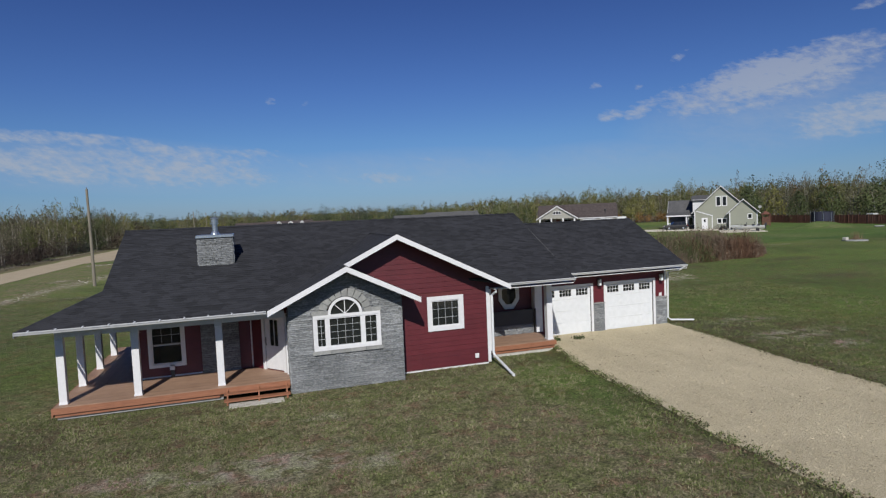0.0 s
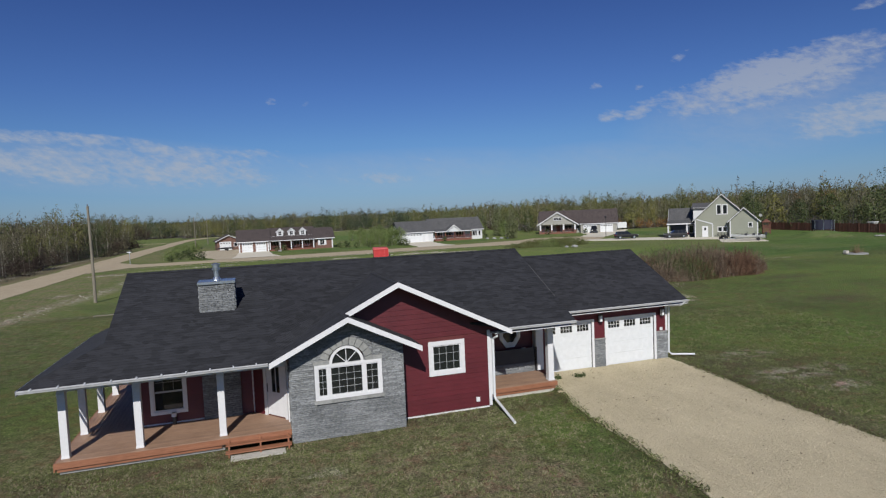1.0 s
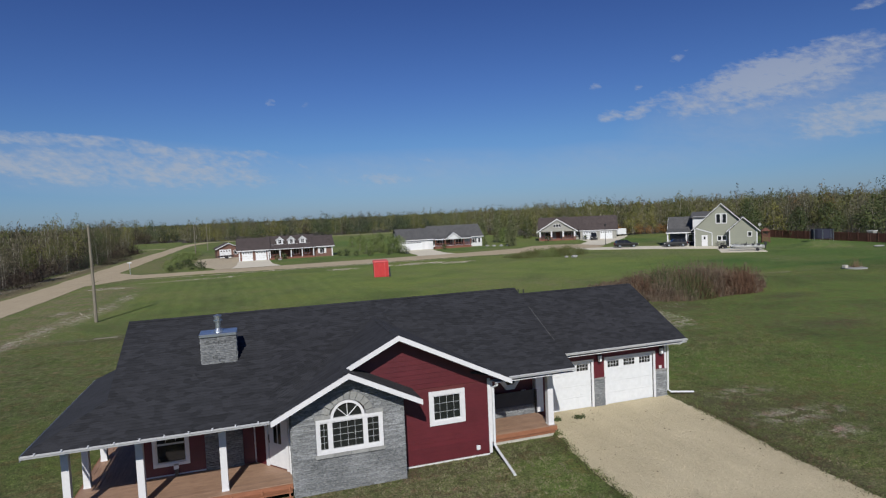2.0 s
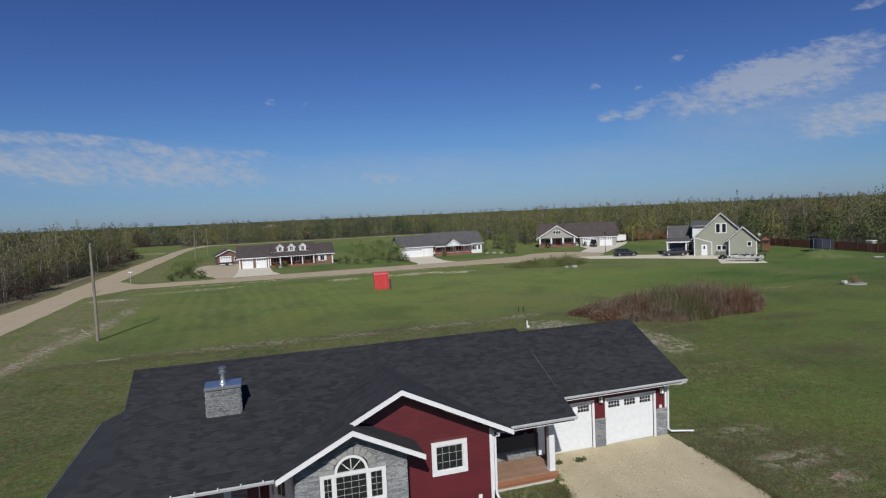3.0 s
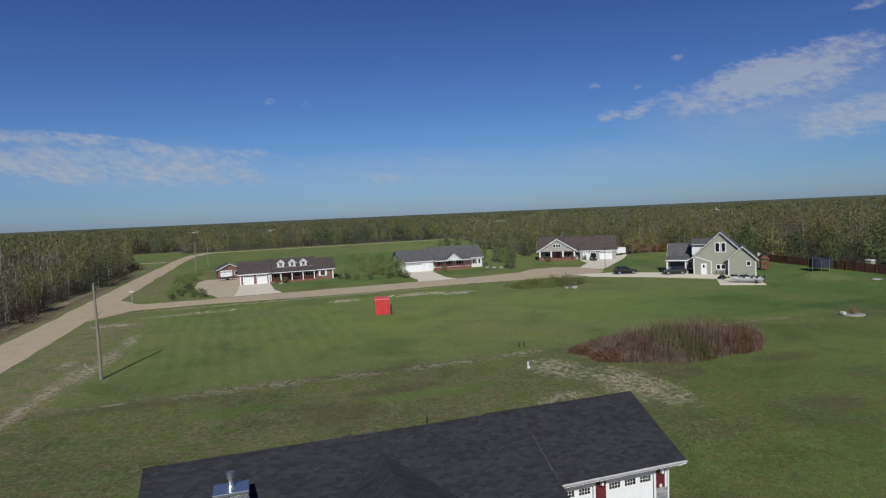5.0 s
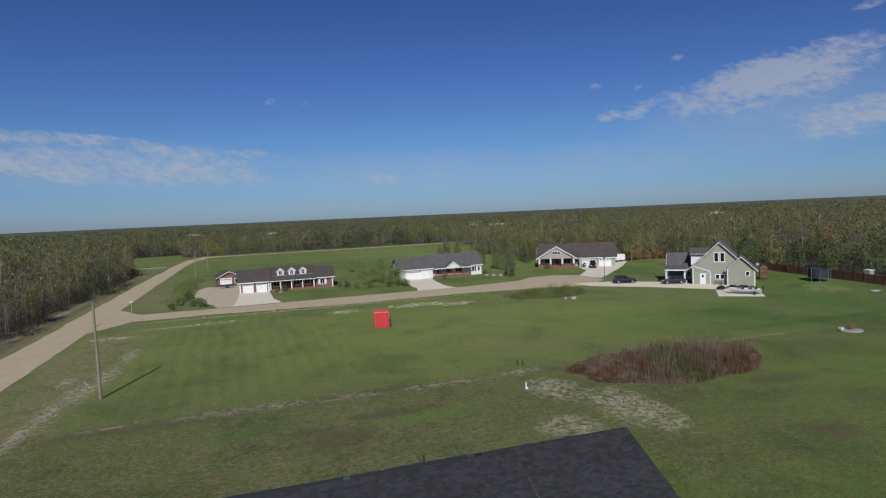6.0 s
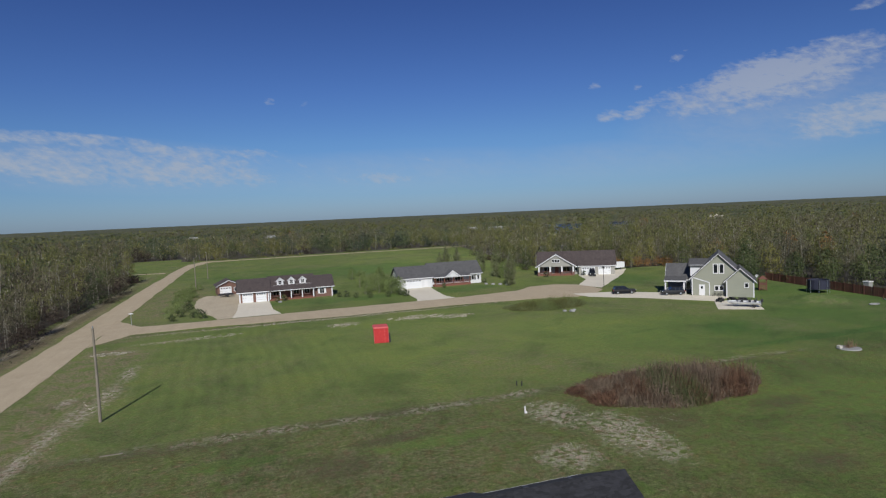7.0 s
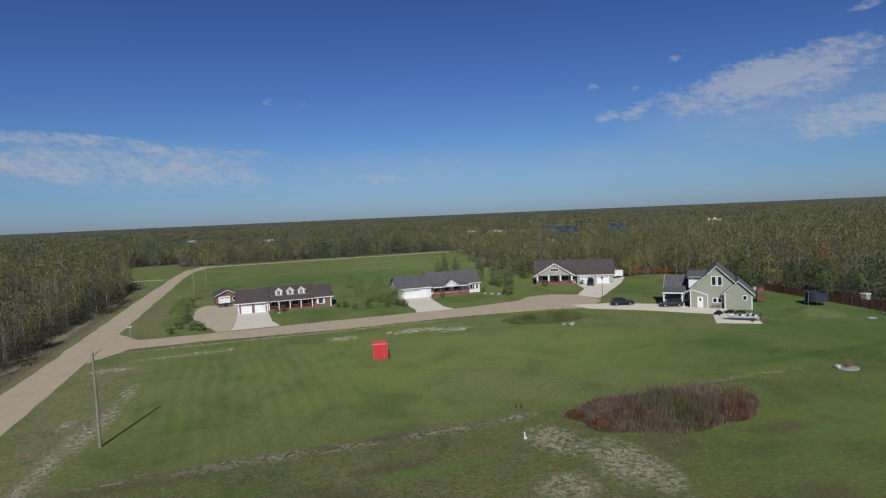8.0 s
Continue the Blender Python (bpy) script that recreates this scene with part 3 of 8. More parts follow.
def window(parent, m, u0, u1, z0, z1, trim=0.11, cols=3, rows=3, hung=False, simple=False):
    """A window in local wall axes: casing, sash, bars and panes; the opening is (u0, u1, z0, z1)."""
    bm = bmesh.new()
    if trim:
        ring(bm, u0 - trim, u1 + trim, z0 - trim, z1 + trim, trim, -0.05, 0.0)
    win = part("window", bm, WHITE, parent, m=m)
    bm = bmesh.new()
    ring(bm, u0 - 0.002, u1 + 0.002, z0 - 0.002, z1 + 0.002, 0.042, -0.02, 0.10)
    part("sash", bm, WHITE, win, m=m)
    part("pane", boxes((u0 + 0.038, u1 - 0.038, 0.03, 0.036, z0 + 0.038, z1 - 0.038)), GLASS, win, m=m).visible_shadow = False
    bars = bmesh.new()
    w = 0.0055 if not simple else 0.02
    for i in range(1, cols):
        u = u0 + (u1 - u0) * i / cols
        box(bars, u - w, u + w, 0.012, 0.026, (z0 if not hung else (z0 + z1) / 2) + 0.05, z1 - 0.05)
    low = z0 if not hung else (z0 + z1) / 2
    for i in range(1, rows):
        z = low + (z1 - low) * i / rows
        box(bars, u0 + 0.05, u1 - 0.05, 0.013, 0.025, z - w, z + w)
    if hung:
        box(bars, u0 + 0.05, u1 - 0.05, 0.0, 0.028, (z0 + z1) / 2 - 0.03, (z0 + z1) / 2 + 0.03)
    if bars.verts:
        pieces("glazing_bar", bars, BAR_GREY, win, m=m)
    else:
        bars.free()
    return win


def roof_plane(name, parent, e0, e1, r1, r0, mat, course=0.15, thick=0.07, lap=0.008, label=""):
    """One roof slope from the eave line e0-e1 to the top line r0-r1, laid in overlapping courses on a deck."""
    e0, e1, r0, r1 = (Vector(p) for p in (e0, e1, r0, r1))
    up = (e1 - e0).cross(r0 - e0 if (r0 - e0).length > 0.1 else r1 - e0)
    if up.length < 1e-6:
        up = (r1 - r0).cross(r0 - e0)
    up.normalize()
    if up.z < 0:
        up.negate()
    run = max((r0 - e0).length, (r1 - e1).length)
    n = max(1, round(run / course))
    rows = []
    for i in range(n):
        for k, h in ((i, lap + 0.003), (i + 1, 0.003)):
            rows.append((e0.lerp(r0, k / n) + up * h, e1.lerp(r1, k / n) + up * h))
    low = [(e0 - up * thick, e1 - up * thick), (r0 - up * thick, r1 - up * thick)]
    bm = bmesh.new()
    vs = [[bm.verts.new(p) for p in row] for row in [low[0]] + rows + [low[1]]]
    for a, b in zip(vs, vs[1:] + vs[:1]):
        bm.faces.new((a[0], a[1], b[1], b[0]))
    bm.faces.new([v[0] for v in vs])
    bm.faces.new([v[1] for v in vs[::-1]])
    return part(name, bm, mat, parent, label)


def board(parent, name, p0, p1, width, thick, mat=None, drop=0.0, out=(0, -1, 0)):
    """A fascia or barge board hung under the line p0-p1."""
    p0, p1, o = Vector(p0), Vector(p1), Vector(out) * thick
    bm = bmesh.new()
    d = Vector((0, 0, width))
    a, b = p0 + Vector((0, 0, -drop)), p1 + Vector((0, 0, -drop))
    hull(bm, [a - d, b - d, b - d + o, a - d + o], [a, b, b + o, a + o])
    return part(name, bm, mat or WHITE, parent)


GUTTER_GREY = plain("weathered white gutter metal", (0.38, 0.39, 0.40), (0.50, 0.51, 0.52), 7, 0.4, 0.05)


def gutter(parent, p0, p1, out=(0, -1, 0), hangers=0):
    """An open eaves gutter with a rolled lip and, where they show, hanger straps."""
    p0, p1, o = Vector(p0), Vector(p1), Vector(out)
    sect = [(0.0, 0.0), (0.0, -0.09), (0.075, -0.09), (0.10, -0.02), (0.115, -0.02), (0.115, 0.0), (0.098, 0.0), (0.068, -0.08), (0.012, -0.08), (0.012, 0.0)]
    bm = bmesh.new()
    rings = [[bm.verts.new(p + o * a + Vector((0, 0, b))) for a, b in sect] for p in (p0, p1)]
    n = len(sect)
    for i in range(n):
        bm.faces.new((rings[0][i], rings[0][(i + 1) % n], rings[1][(i + 1) % n], rings[1][i]))
    bm.faces.new(rings[0][::-1])
    bm.faces.new(rings[1])
    g = part("gutter", bm, GUTTER_GREY, parent)
    along = (p1 - p0).normalized()
    for k in range(hangers):
        c = p0.lerp(p1, (k + 0.5) / hangers)
        bm = bmesh.new()
        a, b = c - along * 0.02, c + along * 0.02
        hull(bm, [a + Vector((0, 0, 0.004)), b + Vector((0, 0, 0.004)), b + o * 0.13 + Vector((0, 0, 0.004)), a + o * 0.13 + Vector((0, 0, 0.004))],
             [a + Vector((0, 0, 0.03)) - o * 0.05, b + Vector((0, 0, 0.03)) - o * 0.05, b + o * 0.12 + Vector((0, 0, 0.014)), a + o * 0.12 + Vector((0, 0, 0.014))])
        part("hanger", bm, WHITE_METAL, g)
    return g


stone_rng = random.Random(4)


def stones(parent, m, profile, z0, holes=(), course=(0.04, 0.088), length=(0.12, 0.46), own=300, mat=None):
    """Ledgestone facing in local wall axes: courses of long thin stones, each proud by its own amount."""
    umin, umax = profile[0][0], profile[-1][0]
    top = max(z for _, z in profile)
    rows, left = [], umin
    while left < umax - 0.01:
        # ledgestone comes in panels: the courses step at their ends
        right = left + stone_rng.uniform(0.45, 0.95)
        right = umax if right > umax - 0.3 else right
        z = z0 - stone_rng.uniform(0, course[0])
        while z < top - 0.03:
            h = stone_rng.uniform(*course)
            u = left + (stone_rng.uniform(-0.12, 0.06) if left > umin else -stone_rng.uniform(0, 0.1))
            end = right + stone_rng.uniform(-0.06, 0.06) if right < umax else umax
            while u < end - 0.03:
                w = stone_rng.uniform(*length)
                a, b = max(u, umin), min(u + w, end)
                u += w
                mid, low = (a + b) / 2, max(z, z0)
                cz = (low + z + h) / 2
                if b - a < 0.04 or cz > profile_at(profile, mid) - 0.02:
                    continue
                zt = min(z + h, profile_at(profile, a), profile_at(profile, b))
                blocked = False
                for hole in holes:
                    if callable(hole):
                        blocked = blocked or hole(mid, cz)
                    elif hole[2] < cz < hole[3]:
                        if hole[0] < mid < hole[1]:
                            blocked = True
                        elif a < hole[0] < b:
                            b = hole[0]
                        elif a < hole[1] < b:
                            a = hole[1]
                if blocked or zt - low < 0.025 or b - a < 0.03:
                    continue
                rows.append((a + 0.001, b - 0.001, low + 0.001, zt - 0.001, stone_rng.uniform(0.018, 0.046)))
            z += h
        left = right
    rows.sort(key=lambda r: r[2])
    rest = bmesh.new()
    for i, (a, b, c, d, p) in enumerate(rows):
        bm = bmesh.new() if i < own else rest
        s = 0.005
        hull(bm, [(a, 0, c), (b, 0, c), (b, 0, d), (a, 0, d)][::-1], [(a + s, -p, c + s), (b - s, -p * stone_rng.uniform(0.7, 1.1), c + s), (b - s, -p, d - s), (a + s, -p * stone_rng.uniform(0.7, 1.1), d - s)][::-1])
        if i < own:
            part("stone", bm, mat or STONE, parent, m=m)
    if rest.verts:
        tagged(part("stonework", rest, mat or STONE, parent, m=m), kind="stuff")
    else:
        rest.free()


# ---- the red house ----
house = thing("house", "single-storey dark red house with grey stone gable and charcoal roof", "house", (4.5, 24, 0))
EAVE, SLOPE, RIDGE_Y = 2.99, 0.427, 26.2          # front slope over the porch
RIDGE_Z = EAVE + SLOPE * (RIDGE_Y - 19.85)
ENT_Y, ENT_Z = 20.72, 3.12                        # eave over the entry
ENT_S = (RIDGE_Z - ENT_Z) / (RIDGE_Y - ENT_Y)
GS = 0.49                                         # gable pitch
G2X, G2Z, G2Y = 2.62, 4.24, 19.74                 # stone gable: ridge, front of the roof
G1X, G1Y = 4.55, 20.43                            # red gable
G1Z = G2Z + GS * (G1X - G2X)
LEFT_X, RIGHT_X = -5.02, 11.72


def front(x, y, s=0):
    """Height of the front slope; s=1: the slope over the entry."""
    return (x, y, EAVE + SLOPE * (y - 19.85)) if s == 0 else (x, y, ENT_Z + ENT_S * (y - ENT_Y))


def gable_left(x, y):
    return (x, y, G2Z + GS * (x - G2X))


def gable_right(x, y, gx, gz):
    return (x, y, gz - GS * (x - gx))


# foundation and walls
part("foundation", boxes((-4.3, 4.7, 23.2, 31.9, -0.1, 0.32), (0.75, 4.55, 20.55, 23.3, -0.1, 0.06), (4.6, 8.15, 21.3, 31.9, -0.1, 0.06), (8.15, 18.7, 24.45, 31.9, -0.1, 0.05)), CONCRETE, house)

# porch back wall
wpm = turned(-4.4, 23.12)
pw_hole = [(0.49, 1.49, 0.92, 2.30)]
porch_wall = part("wall", wall_bm([(0, 4.0), (3.9, 4.0)], 0.3, pw_hole), RED_BACK, house, "dark red lap siding", m=wpm)
planks(porch_wall, wpm, [(0, 3.0), (2.12, 3.0)], 0.45, 0.19, [(0.38, 1.60, 0.81, 2.41)])
planks(porch_wall, wpm @ Matrix.Translation((3.45, 0, 0)), [(0, 3.0), (0.45, 3.0)], 0.45, 0.19)
window(porch_wall, wpm, *pw_hole[0], trim=0.11, cols=3, rows=2, hung=True)
part("skirting", boxes((0, 2.12, -0.03, 0, 0.45, 0.5)), WHITE, porch_wall, m=wpm)
# stone chimney breast on the porch wall
breast = part("chimney_breast", boxes((2.14, 3.45, -0.12, 0, 0.45, 3.2)), STONE_SIDE, house, "grey stone chimney breast", m=wpm)
stones(breast, wpm @ Matrix.Translation((0, -0.12, 0)), [(2.14, 3.1), (3.45, 3.1)], 0.45, own=90)
# left side wall
lwm = turned(-4.4, 31.9, 0, -90)
left_wall = part("wall", wall_bm([(0, 2.9), (8.78, 2.9)], 0.3), RED_BACK, house, "dark red lap siding", m=lwm)
planks(left_wall, lwm, [(0, 2.85), (8.78, 2.85)], 0.45, 0.19)
# gable end above
part("gable_end", wall_bm([(0, 2.9), (5.7, RIDGE_Z - 0.12), (12.0, 2.9)], 2.9), RED_BACK, house, m=turned(-4.4, 31.9, 0, -90))
# angled wall with the white door
a0, a1 = Vector((-0.52, 23.15)), Vector((0.74, 21.55))
ang = math.degrees(math.atan2(a1.y - a0.y, a1.x - a0.x))
dlen = (a1 - a0).length
dwm = turned(a0.x, a0.y, 0, ang)
door_hole = [(0.76, 1.76, 0.47, 2.55)]
ddm = dwm @ Matrix.Translation((0.42, 0, 0))
door_wall = part("wall", wall_bm([(0, 3.0), (dlen, 3.0)], 0.3, door_hole), RED_BACK, house, m=dwm)
planks(door_wall, dwm, [(0, 2.9), (dlen, 2.9)], 0.45, 0.19, [(0.64, 1.88, 0.3, 2.66)])
bm = bmesh.new()
box(bm, 0.22, 0.35, -0.05, 0.02, 0.45, 2.66); box(bm, 1.33, 1.46, -0.05, 0.02, 0.45, 2.66); box(bm, 0.35, 1.33, -0.05, 0.02, 2.54, 2.66)
door = part("door", boxes((0.37, 1.31, 0.0, 0.045, 0.49, 1.35), (0.37, 0.62, 0.0, 0.045, 1.35, 2.3), (1.06, 1.31, 0.0, 0.045, 1.35, 2.3), (0.37, 1.31, 0.0, 0.045, 2.3, 2.53)), WHITE, house, "white entrance door with dark glazed panel", m=ddm)
part("door_casing", bm, WHITE, door, m=ddm)
part("pane", boxes((0.62, 1.06, 0.015, 0.025, 1.35, 2.3)), GLASS, door, m=ddm)
part("panel_frame", boxes((0.6, 0.63, -0.012, 0.0, 1.33, 2.32), (1.05, 1.08, -0.012, 0.0, 1.33, 2.32), (0.83, 0.85, -0.008, 0.02, 1.35, 2.3)), WHITE, door, m=ddm)
bm = bmesh.new()
tube(bm, [(0.45, -0.06, 1.35), (0.45, -0.07, 1.5), (0.45, -0.06, 1.65)], 0.018)
part("door_handle", bm, BLACK, door, m=ddm)
part("corner_trim", boxes((-0.06, 0.05, -0.05, 0.0, 0.45, 2.9)), WHITE, door_wall, m=dwm)

# stone gable wall
SY, SX0, SX1 = 20.44, 0.70, 4.62
sm = turned(SX0, SY)
stone_top = [(0, gable_left(SX0, SY)[2] - 0.1), (G2X - SX0, G2Z - 0.1), (SX1 - SX0, gable_right(SX1, SY, G2X, G2Z)[2] - 0.1)]
wx0, wx1, wz0, wz1 = 1.60 - SX0, 3.72 - SX0, 1.47, 2.48     # triple window
acx, ar = 2.60 - SX0, 0.60                                 # arch over the middle
stone_wall = part("wall", wall_bm(stone_top, 0.0, [(wx0, wx1, wz0, wz1), (acx - ar, acx + ar, wz1, wz1 + ar + 0.02)]), STONE_SIDE, house, "grey ledgestone gable wall", m=sm)


def in_arch(u, z):
    return math.hypot(u - acx, z - (wz1 + 0.04)) < ar + 0.34 and z > wz1


stones(stone_wall, sm, stone_top, 0.0, [(wx0 - 0.12, wx1 + 0.12, wz0 - 0.24, wz1 + 0.1), in_arch], own=300)
# pale arch stones and sill
for k in range(11):
    t0, t1 = math.pi * k / 11 + 0.015, math.pi * (k + 1) / 11 - 0.015
    r0, r1 = ar + 0.07, ar + 0.33
    bm = bmesh.new()
    prism(bm, [(acx + r * math.cos(t), wz1 + 0.04 + r * math.sin(t)) for r, t in ((r0, t0), (r1, t0), (r1, (t0 + t1) / 2), (r1, t1), (r0, t1))], -0.065, 0.0)
    part("arch_stone", bm, PALE_STONE, stone_wall, m=sm)
for u0, u1 in ((wx0 - 0.13, wx0 + 0.42), (wx1 - 0.42, wx1 + 0.13)):
    part("lintel_stone", boxes((u0, u1, -0.06, 0, wz1 + 0.09, wz1 + 0.24)), PALE_STONE, stone_wall, m=sm)
for k in range(4):
    w = (wx1 - wx0 + 0.3) / 4
    part("sill_stone", boxes((wx0 - 0.15 + w * k + 0.004, wx0 - 0.15 + w * (k + 1) - 0.004, -0.085, 0, wz0 - 0.23, wz0 - 0.1)), PALE_STONE, stone_wall, m=sm)
mid0, mid1 = 1.98 - SX0, 3.20 - SX0
bm = bmesh.new()
ring(bm, wx0 - 0.1, wx1 + 0.1, wz0 - 0.1, wz1 + 0.1, 0.1, -0.075, 0.0)
big_window = part("window", bm, WHITE, stone_wall, "white three-part window with arched fanlight", m=sm)
for u0, u1, cols in ((wx0, mid0 - 0.04, 2), (mid0 + 0.04, mid1 - 0.04, 4), (mid1 + 0.04, wx1, 2)):
    bm = bmesh.new()
    ring(bm, u0, u1, wz0, wz1, 0.042, -0.05, 0.08)
    part("sash", bm, WHITE, big_window, m=sm)
    part("pane", boxes((u0 + 0.035, u1 - 0.035, 0.02, 0.026, wz0 + 0.035, wz1 - 0.035)), GLASS, big_window, m=sm).visible_shadow = False
    bm = bmesh.new()
    for i in range(1, cols):
        u = u0 + 0.05 + (u1 - u0 - 0.1) * i / cols
        box(bm, u - 0.0052, u + 0.0052, 0.0, 0.014, wz0 + 0.05, wz1 - 0.05)
    for i in range(1, 4):
        z = wz0 + 0.05 + (wz1 - wz0 - 0.1) * i / 4
        box(bm, u0 + 0.05, u1 - 0.05, 0.001, 0.013, z - 0.0052, z + 0.0052)
    pieces("glazing_bar", bm, BAR_GREY, big_window, m=sm)
part("mullion", boxes((mid0 - 0.04, mid0 + 0.04, -0.07, 0.08, wz0, wz1)), WHITE, big_window, m=sm)
part("mullion", boxes((mid1 - 0.04, mid1 + 0.04, -0.07, 0.08, wz0, wz1)), WHITE, big_window, m=sm)


def half_ring(bm, cx, cz, r0, r1, y0, y1, n=20):
    for k in range(n):
        t0, t1 = math.pi * k / n, math.pi * (k + 1) / n
        prism(bm, [(cx + r * math.cos(t), cz + r * math.sin(t)) for r, t in ((r0, t0), (r1, t0), (r1, t1), (r0, t1))], y0, y1)
    bmesh.ops.remove_doubles(bm, verts=bm.verts, dist=0.0005)


bm = bmesh.new()
half_ring(bm, acx, wz1 + 0.09, ar - 0.1, ar - 0.01, -0.07, 0.08)
box(bm, acx - ar, acx + ar, -0.068, 0.078, wz1 + 0.03, wz1 + 0.101)
fan = part("fanlight", bm, WHITE, big_window, m=sm)
bm = bmesh.new()
prism(bm, [(acx + (ar - 0.08) * math.cos(math.pi * k / 20), wz1 + 0.09 + (ar - 0.08) * math.sin(math.pi * k / 20)) for k in range(21)], 0.02, 0.026)
part("pane", bm, GLASS, big_window, m=sm).visible_shadow = False
bm = bmesh.new()
for t in (math.pi / 4, math.pi / 2, 3 * math.pi / 4):
    c, s = math.cos(t), math.sin(t)
    prism(bm, [(acx + c * r - s * w, wz1 + 0.09 + s * r + c * w) for r, w in ((0.02, -0.012), (ar - 0.09, -0.012), (ar - 0.09, 0.012), (0.02, 0.012))], 0.0, 0.015)
pieces("glazing_bar", bm, WHITE, big_window, m=sm)
# side of the stone block, and its white corner board
spm = turned(SX0, 21.6, 0, -90)
side = part("wall", wall_bm([(0, 2.7), (1.16, 2.9)], 0.0), STONE_SIDE, house, m=spm)
stones(side, spm, [(0, 2.6), (1.16, 2.6)], 0.0, own=0)
part("corner_trim", boxes((0.62, 0.70, 21.42, 21.56, 0.45, 2.6)), WHITE, side)

# red gable wall
RY, RX0, RX1 = 21.21, 2.62, 8.23
rm = turned(RX0, RY)
red_top = [(0, gable_left(RX0, RY)[2] - 0.08), (G1X - RX0, G1Z - 0.08), (RX1 - RX0, gable_right(RX1, RY, G1X, G1Z)[2] - 0.08)]
rw = [(5.92 - RX0, 7.03 - RX0, 1.63, 2.61)]
red_wall = part("wall", wall_bm(red_top, 0.0, rw), RED_BACK, house, "dark red lap siding gable wall", m=rm)
planks(red_wall, rm @ Matrix.Translation((SX1 - RX0, 0, 0)), [(0, 2.9), (RX1 - SX1 - 0.1, 2.9)], 0.08, 0.19, [(rw[0][0] - 0.16 - (SX1 - RX0), rw[0][1] + 0.16 - (SX1 - RX0), rw[0][2] - 0.16, rw[0][3] + 0.16)])
low = 0.08 + 0.19 * 15
upper = [(max(0, (low - 0.02 - red_top[0][1]) / GS), max(low - 0.02, red_top[0][1])), red_top[1], ((red_top[1][1] - low) / GS + red_top[1][0], low)]
planks(red_wall, rm, upper, low, 0.19)
window(red_wall, rm, *rw[0], trim=0.16, cols=4, rows=3)
part("corner_trim", boxes((RX1 - RX0 - 0.1, RX1 - RX0 + 0.02, -0.04, 0.10, 0.06, 3.0)), WHITE, red_wall, m=rm)
part("skirting", boxes((SX1 - RX0, RX1 - RX0 - 0.1, -0.035, 0.0, 0.0, 0.05)), WHITE, red_wall, m=rm)
part("outlet_box", boxes((7.58 - RX0, 7.73 - RX0, -0.09, -0.02, 0.28, 0.45, 0.01)), WHITE, red_wall, "white outdoor socket box", m=rm)
# right side of the red block, and the recessed entry wall
em = turned(8.23, 21.21, 0, 90)
ent_side = part("wall", wall_bm([(0, 2.95), (2.8, 2.95)], 0.0), RED_BACK, house, m=em)
part("corner_post", boxes((8.25, 8.37, 21.25, 21.37, 0.45, 2.85)), WHITE, ent_side)
part("side_light", boxes((8.25, 8.29, 22.3, 22.42, 0.5, 2.6), (8.25, 8.29, 23.3, 23.42, 0.5, 2.6), (8.25, 8.29, 22.42, 23.3, 2.48, 2.6)), WHITE, ent_side, "white side door casing")
part("side_door", boxes((8.24, 8.265, 22.42, 23.3, 0.47, 2.48)), WHITE, ent_side, "white side door")
vm = turned(8.23, 23.95)
bx, bz, br = 2.05, 2.2, 0.42
oct_pts = lambda r: [(bx + r * math.cos(math.pi / 8 + k * math.pi / 4), bz + r * 1.35 * math.sin(math.pi / 8 + k * math.pi / 4)) for k in range(8)]
ent_wall = part("wall", wall_bm([(0, 3.3), (3.9, 3.3)], 0.0, [(bx - 0.3, bx + 0.3, bz - 0.42, bz + 0.42)]), RED_BACK, house, m=vm)
planks(ent_wall, vm, [(0, 3.0), (3.9, 3.0)], 0.47, 0.19, [(bx - 0.36, bx + 0.36, bz - 0.5, bz + 0.5)])
bm = bmesh.new()
o, i = oct_pts(0.53), oct_pts(0.36)
for k in range(8):
    prism(bm, [o[k], o[(k + 1) % 8], i[(k + 1) % 8], i[k]], -0.06, 0.0)
bmesh.ops.remove_doubles(bm, verts=bm.verts, dist=0.0005)
octagon = part("window", bm, WHITE, ent_wall, "white octagonal window", m=vm)
bm = bmesh.new()
prism(bm, oct_pts(0.37), -0.02, -0.012)
part("pane", bm, GLASS, octagon, m=vm)
part("corner_pilaster", boxes((3.15, 3.5, -0.35, 0, 0.45, 2.9)), WHITE, ent_wall, m=vm)
part("wall_cap", boxes((2.6, 2.8, -0.05, -0.02, 1.2, 1.45)), WHITE, ent_wall, m=vm)
half = part("half_wall", boxes((0.7, 3.05, -0.36, -0.02, 0.45, 0.86)), STONE_SIDE, ent_wall, "low grey stone wall at the entry", m=vm)
stones(half, vm @ Matrix.Translation((0, -0.36, 0)), [(0.7, 0.86), (3.05, 0.86)], 0.46, own=60)

